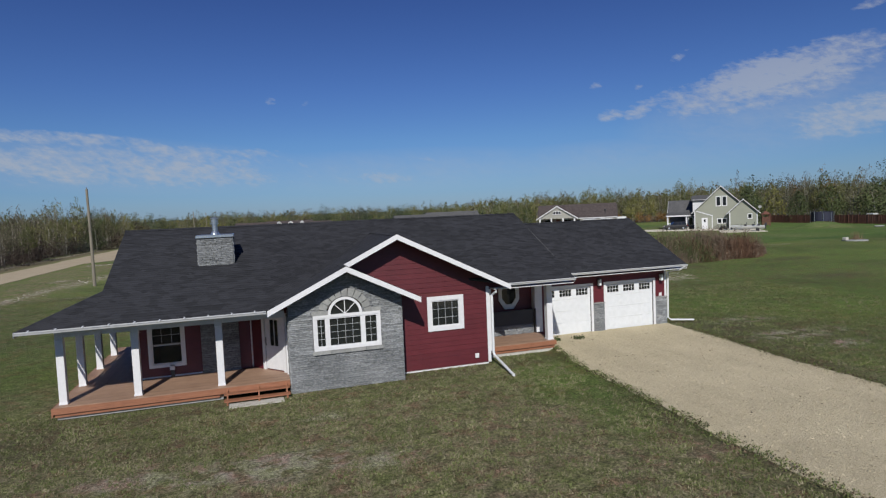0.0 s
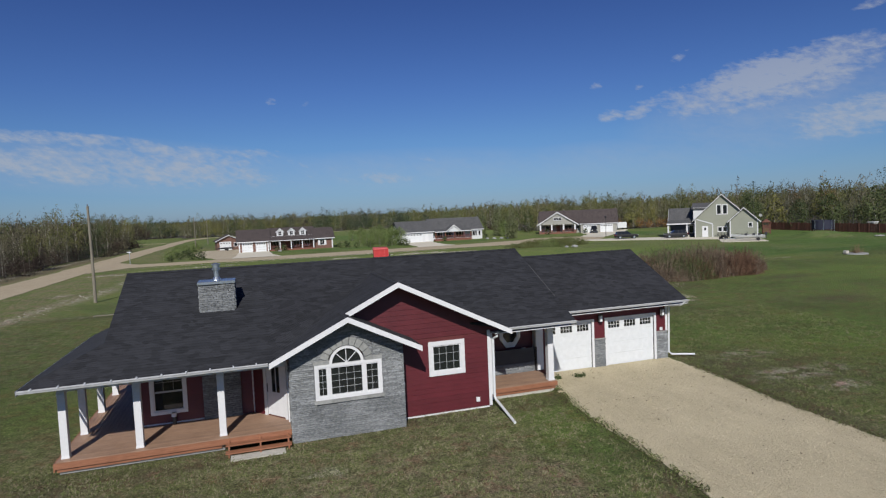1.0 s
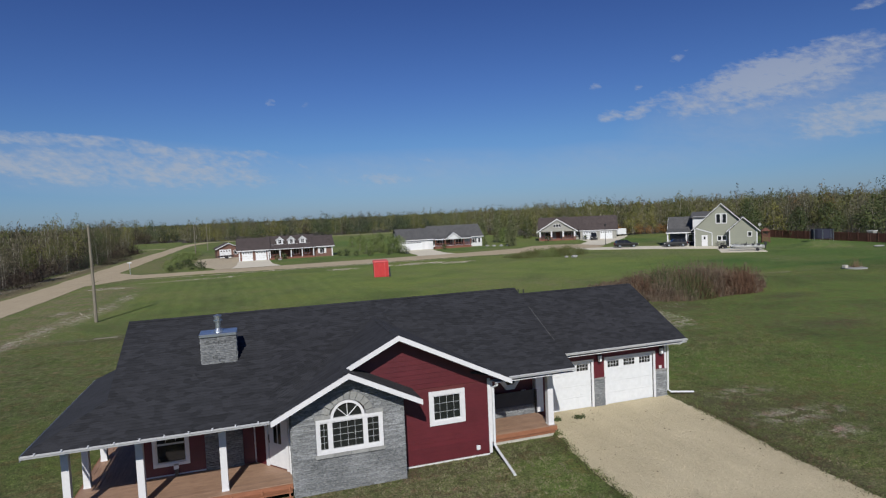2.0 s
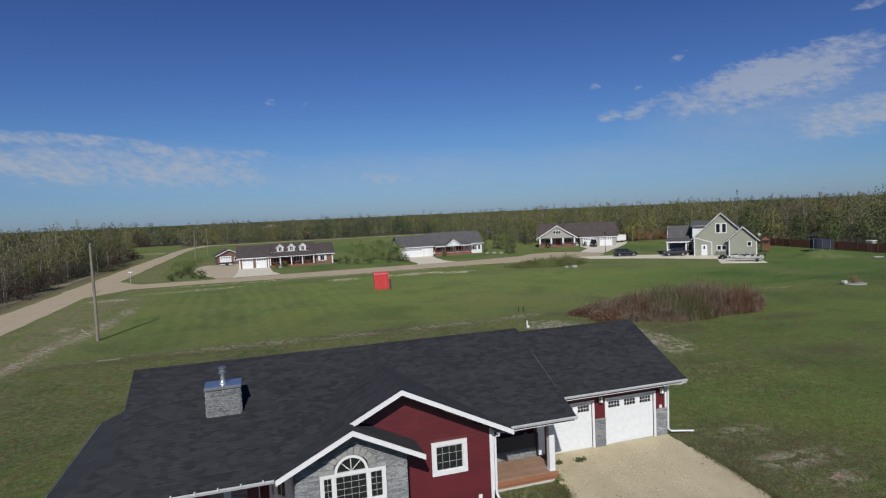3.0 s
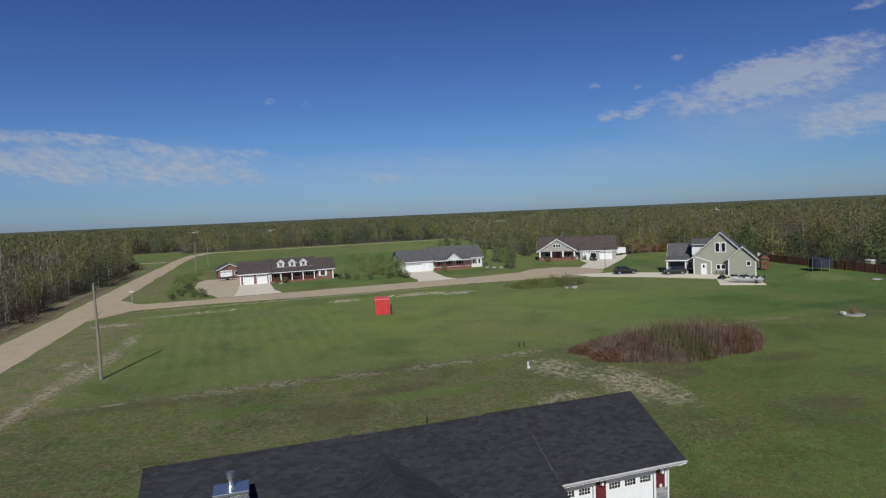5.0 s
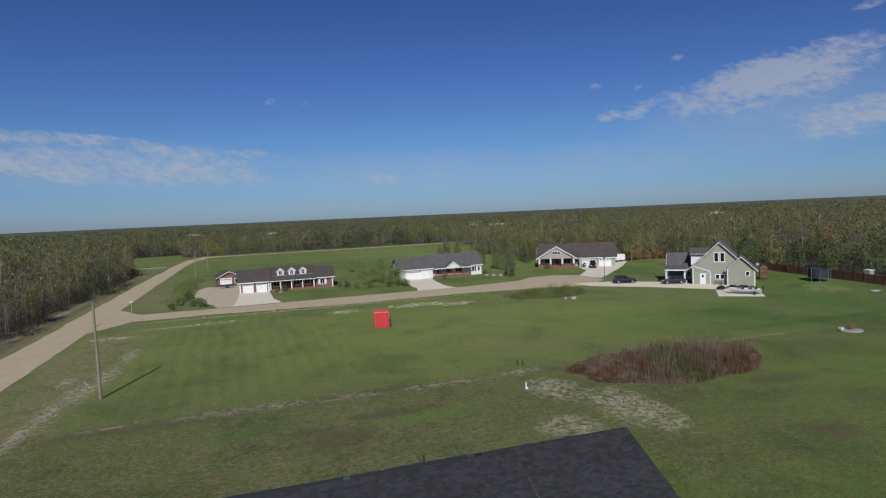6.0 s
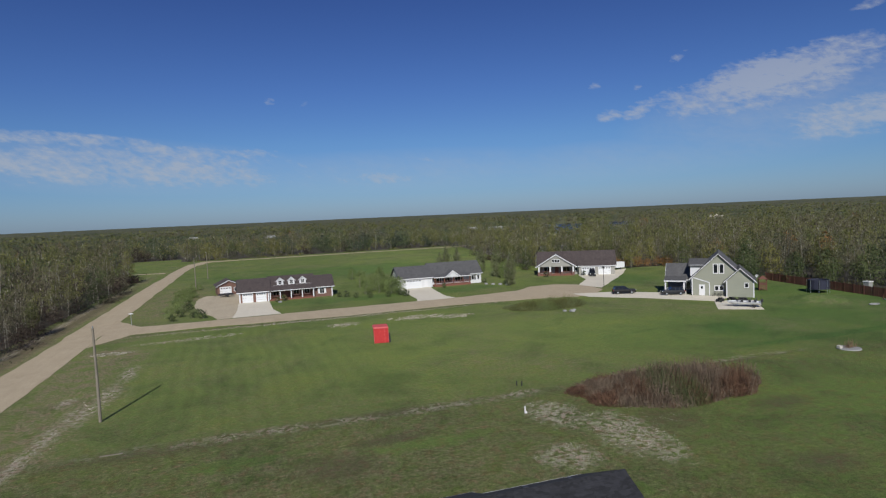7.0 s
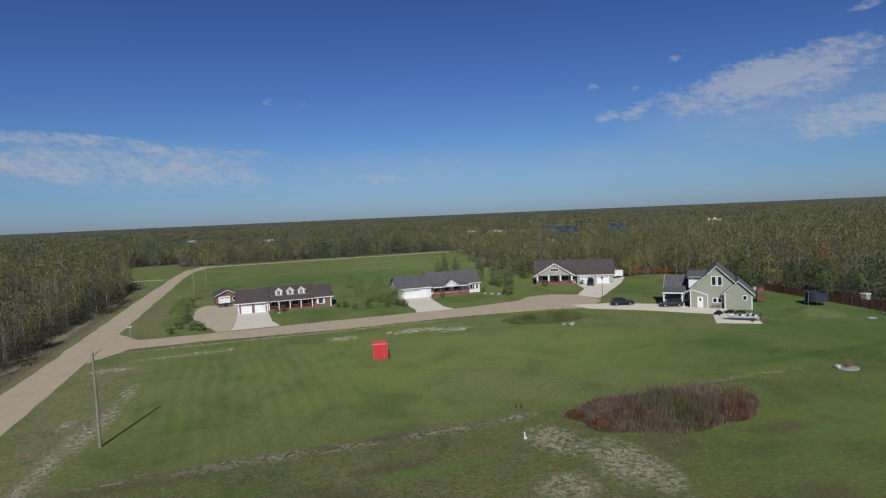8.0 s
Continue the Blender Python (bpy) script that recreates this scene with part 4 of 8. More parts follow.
# garage
GY, GX0, GX1 = 24.31, 11.9, 18.80
gm = turned(GX0, GY)
d1, d2 = (12.02 - GX0, 14.62 - GX0), (15.42 - GX0, 18.06 - GX0)
gtop = [(0, 2.95), (GX1 - GX0, 2.95)]
garage_wall = part("wall", wall_bm(gtop, 0.0, [(*d1, 0.0, 2.19), (*d2, 0.0, 2.19)]), RED_BACK, house, "dark red garage front", m=gm)
gholes = [(d1[0] - 0.12, d1[1] + 0.11, 0.0, 2.3), (d2[0] - 0.11, d2[1] + 0.11, 0.0, 2.3)]
planks(garage_wall, gm, gtop, 1.33, 0.19, gholes)
for u0, u1 in ((d1[1] + 0.11, d2[0] - 0.11), (d2[1] + 0.11, GX1 - GX0)):
    pil = part("pilaster", boxes((u0, u1, -0.05, 0, 0.0, 1.33)), STONE_SIDE, garage_wall, "grey ledgestone pilaster", m=gm)
    stones(pil, gm @ Matrix.Translation((0, -0.05, 0)), [(u0, 1.32), (u1, 1.32)], 0.0, own=0 if u0 > 4 else 60)
    part("pilaster_cap", boxes((u0 - 0.01, u1 + 0.01, -0.11, 0, 1.32, 1.37)), PALE_STONE, pil, m=gm)
part("corner_trim", boxes((GX1 - GX0 - 0.09, GX1 - GX0 + 0.02, -0.04, 0.1, 1.37, 2.9)), WHITE, garage_wall, m=gm)
for u0, u1 in (d1, d2):
    bm = bmesh.new()
    box(bm, u0 - 0.11, u0, -0.05, 0.1, 0, 2.3); box(bm, u1, u1 + 0.11, -0.05, 0.1, 0, 2.3); box(bm, u0, u1, -0.05, 0.1, 2.19, 2.3)
    gdoor = part("garage_door", bm, WHITE, garage_wall, "white panelled garage door with small windows", m=gm)
    for s in range(4):
        z0, z1 = 0.01 + s * 0.5425, 0.01 + (s + 1) * 0.5425 - 0.006
        bm = bmesh.new()
        if s < 3:
            box(bm, u0, u1, 0.055, 0.09, z0, z1)
            n = 4
            for k in range(n):
                w = (u1 - u0 - 0.1) / n
                a = u0 + 0.05 + k * w
                ring(bm, a + 0.05, a + w - 0.05, z0 + 0.09, z1 - 0.09, 0.02, 0.050, 0.055)
                box(bm, a + 0.10, a + w - 0.10, 0.051, 0.055, z0 + 0.14, z1 - 0.14)
        else:
            w = (u1 - u0) / 3
            cuts = [(u0 + w * k + 0.13, u0 + w * (k + 1) - 0.13) for k in range(3)]
            box(bm, u0, u1, 0.055, 0.09, z0, z0 + 0.14); box(bm, u0, u1, 0.055, 0.09, z1 - 0.09, z1)
            edges = [u0] + [c for pair in cuts for c in pair] + [u1]
            for a, b in zip(edges[::2], edges[1::2]):
                box(bm, a, b, 0.055, 0.09, z0 + 0.14, z1 - 0.09)
            for a, b in cuts:
                part("pane", boxes((a, b, 0.074, 0.08, z0 + 0.14, z1 - 0.09)), GLASS, gdoor, m=gm)
                gb = bmesh.new()
                ring(gb, a - 0.02, b + 0.02, z0 + 0.12, z1 - 0.07, 0.02, 0.045, 0.055)
                for i in range(1, 4):
                    u = a + (b - a) * i / 4
                    box(gb, u - 0.007, u + 0.007, 0.055, 0.07, z0 + 0.14, z1 - 0.09)
                box(gb, a, b, 0.056, 0.069, (z0 + z1) / 2 + 0.02, (z0 + z1) / 2 + 0.034)
                pieces("glazing_bar", gb, WHITE, gdoor, m=gm)
        part("door_section", bm, WHITE_METAL, gdoor, m=gm)
# garage side and back walls, main right gable end, back wall
rgm = turned(GX1, GY, 0, 90)
part("wall", wall_bm([(0, 2.9), (3.9, 4.85), (7.6, 2.9)], 0.0), RED_BACK, house, m=rgm)
part("gable_end", wall_bm([(0, 3.3), (RIDGE_Y - 23.0, RIDGE_Z - 0.15), (8.9, 2.9)], 2.6), RED_BACK, house, "dark red gable end over the garage roof", m=turned(11.3, 23.0, 0, 90))
part("wall", boxes((-4.4, 18.8, 31.75, 31.9, 0, 2.9)), RED_BACK, house)
part("room_floor", boxes((-4.2, 8.1, 23.3, 31.7, 0.33, 0.4), (0.9, 8.1, 21.4, 23.3, 0.33, 0.4)), INTERIOR, house)

# roof
roof = part("roof", boxes((LEFT_X + 0.3, RIGHT_X - 0.3, RIDGE_Y - 0.04, RIDGE_Y + 0.04, RIDGE_Z - 0.35, RIDGE_Z - 0.08)), RED_BACK, house, "charcoal asphalt shingle roof")
roof_plane("slope", roof, front(LEFT_X, 19.85), front(0.10, 19.85), front(0.10, RIDGE_Y), front(LEFT_X, RIDGE_Y), SHINGLE)
roof_plane("slope", roof, front(-6.92, 19.85), front(LEFT_X, 19.85), front(LEFT_X, 21.75), front(LEFT_X - 0.01, 21.75), SHINGLE)
roof_plane("slope", roof, front(0.10, 19.95), front(2.7, 22.2), front(2.7, RIDGE_Y), front(0.10, RIDGE_Y), SHINGLE)
roof_plane("slope", roof, front(2.7, 22.2), front(G1X, 22.2), front(G1X, RIDGE_Y), front(2.7, RIDGE_Y), SHINGLE)
roof_plane("slope", roof, front(G1X, 22.2, 1), front(8.78, ENT_Y, 1), front(8.78, RIDGE_Y, 1), front(G1X, RIDGE_Y, 1), SHINGLE)
roof_plane("slope", roof, front(8.78, ENT_Y, 1), front(RIGHT_X, ENT_Y, 1), front(RIGHT_X, RIDGE_Y, 1), front(8.78, RIDGE_Y, 1), SHINGLE)
shed = lambda x, y: (x, y, EAVE + SLOPE * (x + 6.92))
roof_plane("slope", roof, shed(-6.92, 28.75), shed(-6.92, 19.85), shed(LEFT_X, 21.75), shed(LEFT_X, 28.75), SHINGLE)
BACK_S = (RIDGE_Z - 2.85) / (33.2 - RIDGE_Y)
behind = lambda x, y: (x, y, RIDGE_Z - BACK_S * (y - RIDGE_Y))
for x0, x1, ye, xr in ((6.4, 12.05, 33.2, RIGHT_X), (0.95, 6.4, 32.42, 6.4), (LEFT_X, 0.95, 32.8, 0.95)):
    roof_plane("slope", roof, behind(x1, ye), behind(x0, ye), behind(x0, RIDGE_Y), behind(xr, RIDGE_Y), SHINGLE)
GEY, GEZ, GRY, GRZ = 23.52, 2.94, 27.95, 5.13
GRX0, GRX1 = 10.6, 19.40
roof_plane("slope", roof, (11.55, GEY, GEZ), (GRX1, GEY, GEZ), (GRX1, GRY, GRZ), (GRX0, GRY, GRZ), SHINGLE)
roof_plane("slope", roof, (GRX1, 32.75, 2.85), (GRX0, 32.75, 2.85), (GRX0, GRY, GRZ), (GRX1, GRY, GRZ), SHINGLE)
# gables
vy = lambda z: 19.85 + (z - EAVE) / SLOPE
vy1 = lambda z: ENT_Y + (z - ENT_Z) / ENT_S
roof_plane("slope", roof, gable_right(8.82, G1Y, G1X, G1Z), gable_right(8.82, 20.9, G1X, G1Z), (G1X, vy1(G1Z) + 0.1, G1Z), (G1X, G1Y, G1Z), SHINGLE)
roof_plane("slope", roof, gable_left(G2X, vy(G2Z) + 0.1), gable_left(G2X, G1Y), (G1X, G1Y, G1Z), (G1X, vy(G1Z) + 0.1, G1Z), SHINGLE)
roof_plane("slope", roof, gable_left(0.06, 20.1), gable_left(0.06, G2Y), (G2X, G2Y, G2Z), (G2X, vy(G2Z) + 0.1, G2Z), SHINGLE)
roof_plane("slope", roof, gable_right(5.12, G2Y, G2X, G2Z), gable_right(5.12, RY - 0.02, G2X, G2Z), (G2X, RY + 0.3, G2Z), (G2X, G2Y, G2Z), SHINGLE)
# ridge caps
for p0, p1 in (((LEFT_X, RIDGE_Y, RIDGE_Z), (RIGHT_X, RIDGE_Y, RIDGE_Z)), ((GRX0 + 0.1, GRY, GRZ), (GRX1, GRY, GRZ)), ((G1X, G1Y, G1Z), (G1X, vy1(G1Z), G1Z)), ((G2X, G2Y, G2Z), (G2X, RY, G2Z))):
    p0, p1 = Vector(p0), Vector(p1)
    d = (p1 - p0).normalized()
    s = Vector((d.y, -d.x, 0)) * 0.13
    n = max(2, round((p1 - p0).length / 0.3))
    bm = bmesh.new()
    fall, rows = Vector((0, 0, 0.13 * 0.44)), []
    for k in range(n):
        for q, h in ((k / n, 0.03), ((k + 1) / n, 0.018)):
            c = p0.lerp(p1, q) + Vector((0, 0, h))
            rows.append([bm.verts.new(c + o) for o in (-s - fall, Vector(), s - fall)])
    for va, vb in zip(rows, rows[1:]):
        bm.faces.new((va[0], va[1], vb[1], vb[0]))
        bm.faces.new((va[1], va[2], vb[2], vb[1]))
    part("ridge_cap", bm, SHINGLE, roof)

# barge boards and eaves
for p0, p1 in (((G1X, G1Y, G1Z), gable_right(8.84, G1Y, G1X, G1Z)), (gable_left(G2X - 0.05, G1Y), (G1X, G1Y, G1Z)), ((G2X, G2Y, G2Z), gable_right(5.14, G2Y, G2X, G2Z)), (gable_left(0.03, G2Y), (G2X, G2Y, G2Z))):
    board(roof, "barge_board", p0, p1, 0.185, 0.04, drop=-0.01)
board(roof, "barge_board", shed(-6.94, 19.83), shed(-6.94, 28.75), 0.16, 0.02, METAL, drop=0.0, out=(-1, 0, 0))
board(roof, "barge_board", front(LEFT_X, 21.75), front(LEFT_X, RIDGE_Y), 0.12, 0.012, BLACK, out=(-1, 0, 0), drop=0.06)
board(roof, "barge_board", front(RIGHT_X, ENT_Y, 1), front(RIGHT_X, RIDGE_Y, 1), 0.14, 0.012, METAL, out=(1, 0, 0), drop=0.045)
board(roof, "barge_board", (GRX1, GEY, GEZ), (GRX1, GRY, GRZ), 0.16, 0.02, out=(1, 0, 0), drop=0.05)


def drip(p0, p1, wide, mat=WHITE_METAL):
    """Thin bent-metal strip that lies along a roof's edge."""
    p0, p1, w = Vector(p0), Vector(p1), Vector(wide)
    up = Vector((0, 0, 0.012))
    bm = bmesh.new()
    hull(bm, [p0 - up, p1 - up, p1 + w - up, p0 + w - up], [p0 + up, p1 + up, p1 + w + up, p0 + w + up])
    part("drip_edge", bm, mat, roof, "thin metal drip edge")


edge_of = lambda y: tuple(Vector(front(RIGHT_X - 0.03, y, 1)) + Vector((0, 0, 0.004)))
drip(edge_of(22.3), edge_of(24.7), (0.02, 0, 0), SHINGLE_GREY)
drip(behind(6.4, 33.2), behind(12.05, 33.2), (0, 0.04, -0.016))
drip(behind(12.05, 32.7), behind(12.05, 33.24), (0.035, 0, 0))
drip(behind(6.38, 32.42), behind(6.38, 33.24), (-0.035, 0, 0))
drip(behind(0.95, 32.42), behind(6.38, 32.42), (0, 0.04, -0.016))
drip(behind(0.97, 32.42), behind(0.97, 32.84), (0.035, 0, 0))
drip(behind(LEFT_X, 32.8), behind(0.95, 32.8), (0, 0.04, -0.016))
drip((12.05, 32.75, 2.86), (GRX1, 32.75, 2.86), (0, 0.04, -0.016))
for p0, p1, n in (((-6.92, 19.85, EAVE), (0.0, 19.85, EAVE), 10), ((8.86, ENT_Y, ENT_Z), (RIGHT_X, ENT_Y, ENT_Z), 0), ((12.5, GEY, GEZ), (GRX1, GEY, GEZ), 0)):
    board(roof, "fascia", p0, p1, 0.07, 0.02, drop=0.035)
    gutter(roof, Vector(p0) + Vector((0, -0.021, -0.005)), Vector(p1) + Vector((0, -0.021, -0.005)), hangers=n)
part("soffit", boxes((-6.2, 0.6, 21.0, 23.1, 2.74, 2.78), (-6.2, -4.4, 23.1, 28.6, 2.74, 2.78)), WHITE, roof)
part("soffit", boxes((8.3, 11.7, 20.75, 23.9, 2.90, 2.93), (12.0, 19.4, 23.55, 24.3, 2.72, 2.75)), WHITE, roof)
# downpipes
bm = bmesh.new()
tube(bm, [(8.40, 20.75, 2.95), (8.40, 20.85, 2.8), (8.33, 21.1, 2.65), (8.33, 21.12, 0.4), (8.34, 20.98, 0.3), (8.2, 19.0, 0.07)], 0.05)
part("downpipe", bm, WHITE_METAL, house, "white downpipe with long outlet")
bm = bmesh.new()
tube(bm, [(19.2, 23.42, 2.85), (19.1, 23.6, 2.68), (18.86, 24.2, 2.55), (18.86, 24.25, 0.3), (19.0, 24.2, 0.18), (20.1, 23.9, 0.12)], 0.045)
part("downpipe", bm, WHITE_METAL, house, "white downpipe with long outlet")
# roof vents behind the ridge
for x, y in ((3.6, 27.6), (10.1, 28.3), (13.75, 29.1), (16.6, 29.2)):
    z = (RIDGE_Z - BACK_S * (y - RIDGE_Y)) if x < 11 else (GRZ - 0.5 * (y - GRY))
    bm = bmesh.new()
    hull(bm, [(x - 0.2, y - 0.18, z - 0.02), (x + 0.2, y - 0.18, z - 0.02), (x + 0.2, y + 0.18, z - 0.12), (x - 0.2, y + 0.18, z - 0.12)], [(x - 0.15, y - 0.12, z + 0.13), (x + 0.15, y - 0.12, z + 0.13), (x + 0.15, y + 0.14, z + 0.1), (x - 0.15, y + 0.14, z + 0.1)])
    part("roof_vent", bm, BLACK, roof)
bm = bmesh.new()
tube(bm, [(7.9, 29.3, 4.2), (7.9, 29.3, 4.95)], 0.05)
part("vent_pipe", bm, BLACK, roof)

# chimney on the front slope
chimney = part("chimney", boxes((-2.17, -0.97, 23.05, 23.95, 3.6, 5.33)), STONE_SIDE, house, "grey ledgestone chimney with metal cap and flue")
for m_, w in ((turned(-2.17, 23.05), 1.2), (turned(-2.17, 23.95, 0, -90), 0.9), (turned(-0.97, 23.05, 0, 90), 0.9)):
    stones(chimney, m_, [(0, 5.33), (w, 5.33)], 4.0, course=(0.045, 0.085), length=(0.08, 0.3), own=120)
bm = bmesh.new()
box(bm, -2.22, -0.92, 22.98, 24.0, 5.34, 5.45, 0.015)
part("chimney_cap", bm, METAL, chimney, "folded galvanised cap")
bm = bmesh.new()
tube(bm, [(-1.57, 23.5, 5.45), (-1.57, 23.5, 5.50), (-1.57, 23.5, 5.58), (-1.57, 23.5, 5.85)], [0.16, 0.15, 0.095, 0.095], 14)
tube(bm, [(-1.57, 23.5, 5.83), (-1.57, 23.5, 5.87)], 0.15, 14)
tube(bm, [(-1.57, 23.5, 5.89), (-1.57, 23.5, 5.99)], 0.125, 14)
tube(bm, [(-1.57, 23.5, 5.80), (-1.57, 23.5, 6.03)], 0.075, 10)
tube(bm, [(-1.57, 23.5, 6.01), (-1.57, 23.5, 6.04), (-1.57, 23.5, 6.09)], [0.15, 0.15, 0.03], 14)
part("flue", bm, METAL, chimney, "galvanised flue with storm collar")

# porch deck
deck = thing("porch_deck", "brown stained timber porch deck wrapping round the house", "deck", (-3, 22, 0))
part("joist_frame", boxes((-6.3, 0.6, 20.8, 23.05, 0.12, 0.40), (-6.3, -4.45, 23.05, 29.8, 0.12, 0.40)), DECK_X, deck)
for k in range(17):
    y = 20.72 + k * 0.142
    x1 = 0.66 if y < 21.9 else (0.5 - (y - 21.9) * 0.78)
    part("deck_board", boxes((-6.36 if y < 23 else -6.36, min(x1, 0.66), y, y + 0.136, 0.412, 0.45)), DECK_X, deck)
for k in range(13):
    x = -6.36 + k * 0.147
    part("deck_board", boxes((x, x + 0.141, 23.14, 29.85, 0.412, 0.45)), DECK, deck)
part("fascia_board", boxes((-6.38, 0.66, 20.66, 20.7, 0.24, 0.425)), FASCIA_TIMBER, deck)
part("fascia_board", boxes((-6.42, -6.38, 20.66, 29.85, 0.16, 0.425)), FASCIA_TIMBER, deck)
part("lower_board", boxes((-6.34, -1.6, 20.72, 20.755, 0.13, 0.22)), FASCIA_TIMBER, deck)
part("skirt_board", boxes((-6.3, -1.5, 20.80, 20.83, 0.03, 0.10)), PALE_STONE, deck, "pale weathered skirt board")

steps = thing("porch_steps", "two brown timber steps with open risers up to the porch", "steps", (-0.4, 20.4, 0))
for y, z in ((20.36, 0.29), (20.06, 0.14)):
    for k in range(2):
        part("tread", boxes((-1.46, 0.62, y + 0.02 + k * 0.14, y + 0.02 + k * 0.14 + 0.132, z - 0.04, z)), FASCIA_TIMBER, steps)
for x in (-1.38, -0.4, 0.5):
    bm = bmesh.new()
    prism(bm, [(0, 0.0), (0.62, 0.0), (0.62, 0.38), (0.32, 0.25), (0.3, 0.10), (0.0, 0.10)], 0, 0.05)
    part("stringer", bm, FASCIA_TIMBER, steps, m=Matrix.Translation((x, 20.04, 0)) @ Matrix(((0, 1, 0, 0), (1, 0, 0, 0), (0, 0, 1, 0), (0, 0, 0, 1))))
tagged(part("stepping_slab", boxes((-1.3, 0.4, 19.7, 20.15, -0.02, 0.035)), CONCRETE), "pale concrete slab at the foot of the steps", "slab")


def post(h):
    p = thing("porch_post", "square white painted porch post", "post", group="porch posts")
    part("shaft", boxes((-0.11, 0.11, -0.11, 0.11, 0.0, h, 0.008)), WHITE, p)
    part("foot", boxes((-0.122, 0.122, -0.122, 0.122, 0.0, 0.06, 0.006)), WHITE, p)
    part("head", boxes((-0.122, 0.122, -0.122, 0.122, h - 0.3, h - 0.26, 0.006)), WHITE, p)
    return p


first = post(2.3)
first.location = (-6.15, 21.05, 0.45)
for x, y in ((-4.05, 21.05), (-1.53, 21.05), (-6.15, 23.25), (-6.15, 25.75), (-6.15, 28.2)):
    copy_thing(first, pose(x, y, 0.45))
beam = part("porch_beam", boxes((-6.25, 0.6, 20.97, 21.13, 2.55, 2.74), (-6.23, -6.07, 21.13, 28.6, 2.55, 2.74)), WHITE, house, "white beam over the porch posts")

# entry deck, post and bench
entry = thing("entry_deck", "small brown timber deck at the entry", "deck", (10, 22.8, 0))
part("joist_frame", boxes((8.45, 11.3, 21.95, 23.9, 0.1, 0.40)), DECK_X, entry)
for k in range(15):
    part("deck_board", boxes((8.42, 11.4, 21.86 + k * 0.139, 21.86 + k * 0.139 + 0.133, 0.412, 0.45)), DECK_X, entry)
part("fascia_board", boxes((8.42, 11.42, 21.80, 21.84, 0.26, 0.43)), FASCIA_TIMBER, entry)
part("lower_board", boxes((8.46, 11.35, 21.87, 21.9, 0.13, 0.25)), FASCIA_TIMBER, entry)
part("skirt_board", boxes((8.46, 11.3, 21.91, 21.93, 0.0, 0.12)), CONCRETE, entry)
copy_thing(first, pose(11.22, 22.05, 0.45) @ Matrix.Diagonal((1.15, 1.15, 1.04, 1)))
bench = thing("dark_screen", "dark grey panel standing behind the entry deck", "screen", (10.2, 23.6, 0.45))
part("panel", boxes((9.2, 11.30, 23.60, 23.64, 0.87, 1.5)), DARK_FABRIC, bench)
part("upright", boxes((9.13, 9.2, 23.50, 23.57, 0.45, 1.52)), BLACK, bench)
part("upright", boxes((11.3, 11.37, 23.50, 23.57, 0.45, 1.52)), BLACK, bench)


def wall_lamp(x, y, z):
    lamp = thing("wall_lamp", "black lantern wall lamp beside the garage doors", "lamp", (x, y, z), "garage lamps")
    m = Matrix.Translation((x, y, z))
    part("back_plate", boxes((-0.06, 0.06, -0.02, 0.0, -0.1, 0.12)), BLACK, lamp, m=m)
    bm = bmesh.new()
    for a in (-0.075, 0.06):
        for b in (-0.2, -0.065):
            box(bm, a, a + 0.015, b, b + 0.015, -0.17, 0.12)
    box(bm, -0.08, 0.08, -0.205, -0.045, -0.19, -0.17)
    hull(bm, [(-0.1, -0.225, 0.12), (0.1, -0.225, 0.12), (0.1, -0.025, 0.12), (-0.1, -0.025, 0.12)], [(-0.03, -0.155, 0.19), (0.03, -0.155, 0.19), (0.03, -0.095, 0.19), (-0.03, -0.095, 0.19)])
    part("cage", bm, BLACK, lamp, m=m)
    part("lantern_glass", boxes((-0.062, 0.062, -0.187, -0.063, -0.165, 0.115)), PALE_GLASS, lamp, "pale glass", m=m)
    return lamp


PALE_GLASS = plain("frosted lamp glass", (0.6, 0.62, 0.62), (0.7, 0.72, 0.72), 8, 0.15, 0.02)
wall_lamp(15.02, 24.28, 2.35)
wall_lamp(18.45, 24.28, 2.33)
tagged(part("number_plate", boxes((18.38, 18.52, 24.25, 24.285, 1.4, 1.55)), WHITE), "small white plate on the garage wall", "plate")
post_box = thing("socket_post", "small post with a white socket box at the porch wall", "post", (-3.25, 23.0, 0.45))
part("upright", boxes((-3.32, -3.2, 22.95, 23.05, 0.45, 0.72)), BLACK, post_box)
part("box", boxes((-3.34, -3.18, 22.92, 23.06, 0.72, 0.86)), WHITE, post_box)


# ---- the neighbours' houses ----
BRICK = plain("brown-red brick facing", (0.11, 0.058, 0.044), (0.175, 0.095, 0.072), 14, 0.85, 0.4)
PALE_SIDING = plain("pale grey vinyl siding", (0.52, 0.53, 0.54), (0.62, 0.63, 0.64), 5, 0.55, 0.1, stretch=(0.1, 0.1, 4))
OLIVE_SIDING = plain("grey-olive siding", (0.235, 0.232, 0.208), (0.30, 0.295, 0.265), 5, 0.6, 0.1, stretch=(0.1, 0.1, 4))
SAGE = plain("sage green siding", (0.205, 0.214, 0.172), (0.255, 0.265, 0.212), 5, 0.6, 0.1, stretch=(0.1, 0.1, 4))
NAVY = plain("dark slate siding", (0.05, 0.055, 0.075), (0.08, 0.085, 0.11), 5, 0.6, 0.1)
CEDAR = plain("red-brown porch timber", (0.13, 0.05, 0.033), (0.20, 0.08, 0.054), 12, 0.7, 0.2)


def at(m, p):
    return m @ Vector(p)


def slope(roof_ob, m, e0, e1, r1, r0, mat):
    return roof_plane("slope", roof_ob, at(m, e0), at(m, e1), at(m, r1), at(m, r0), mat, course=0.45, thick=0.15, lap=0.02)


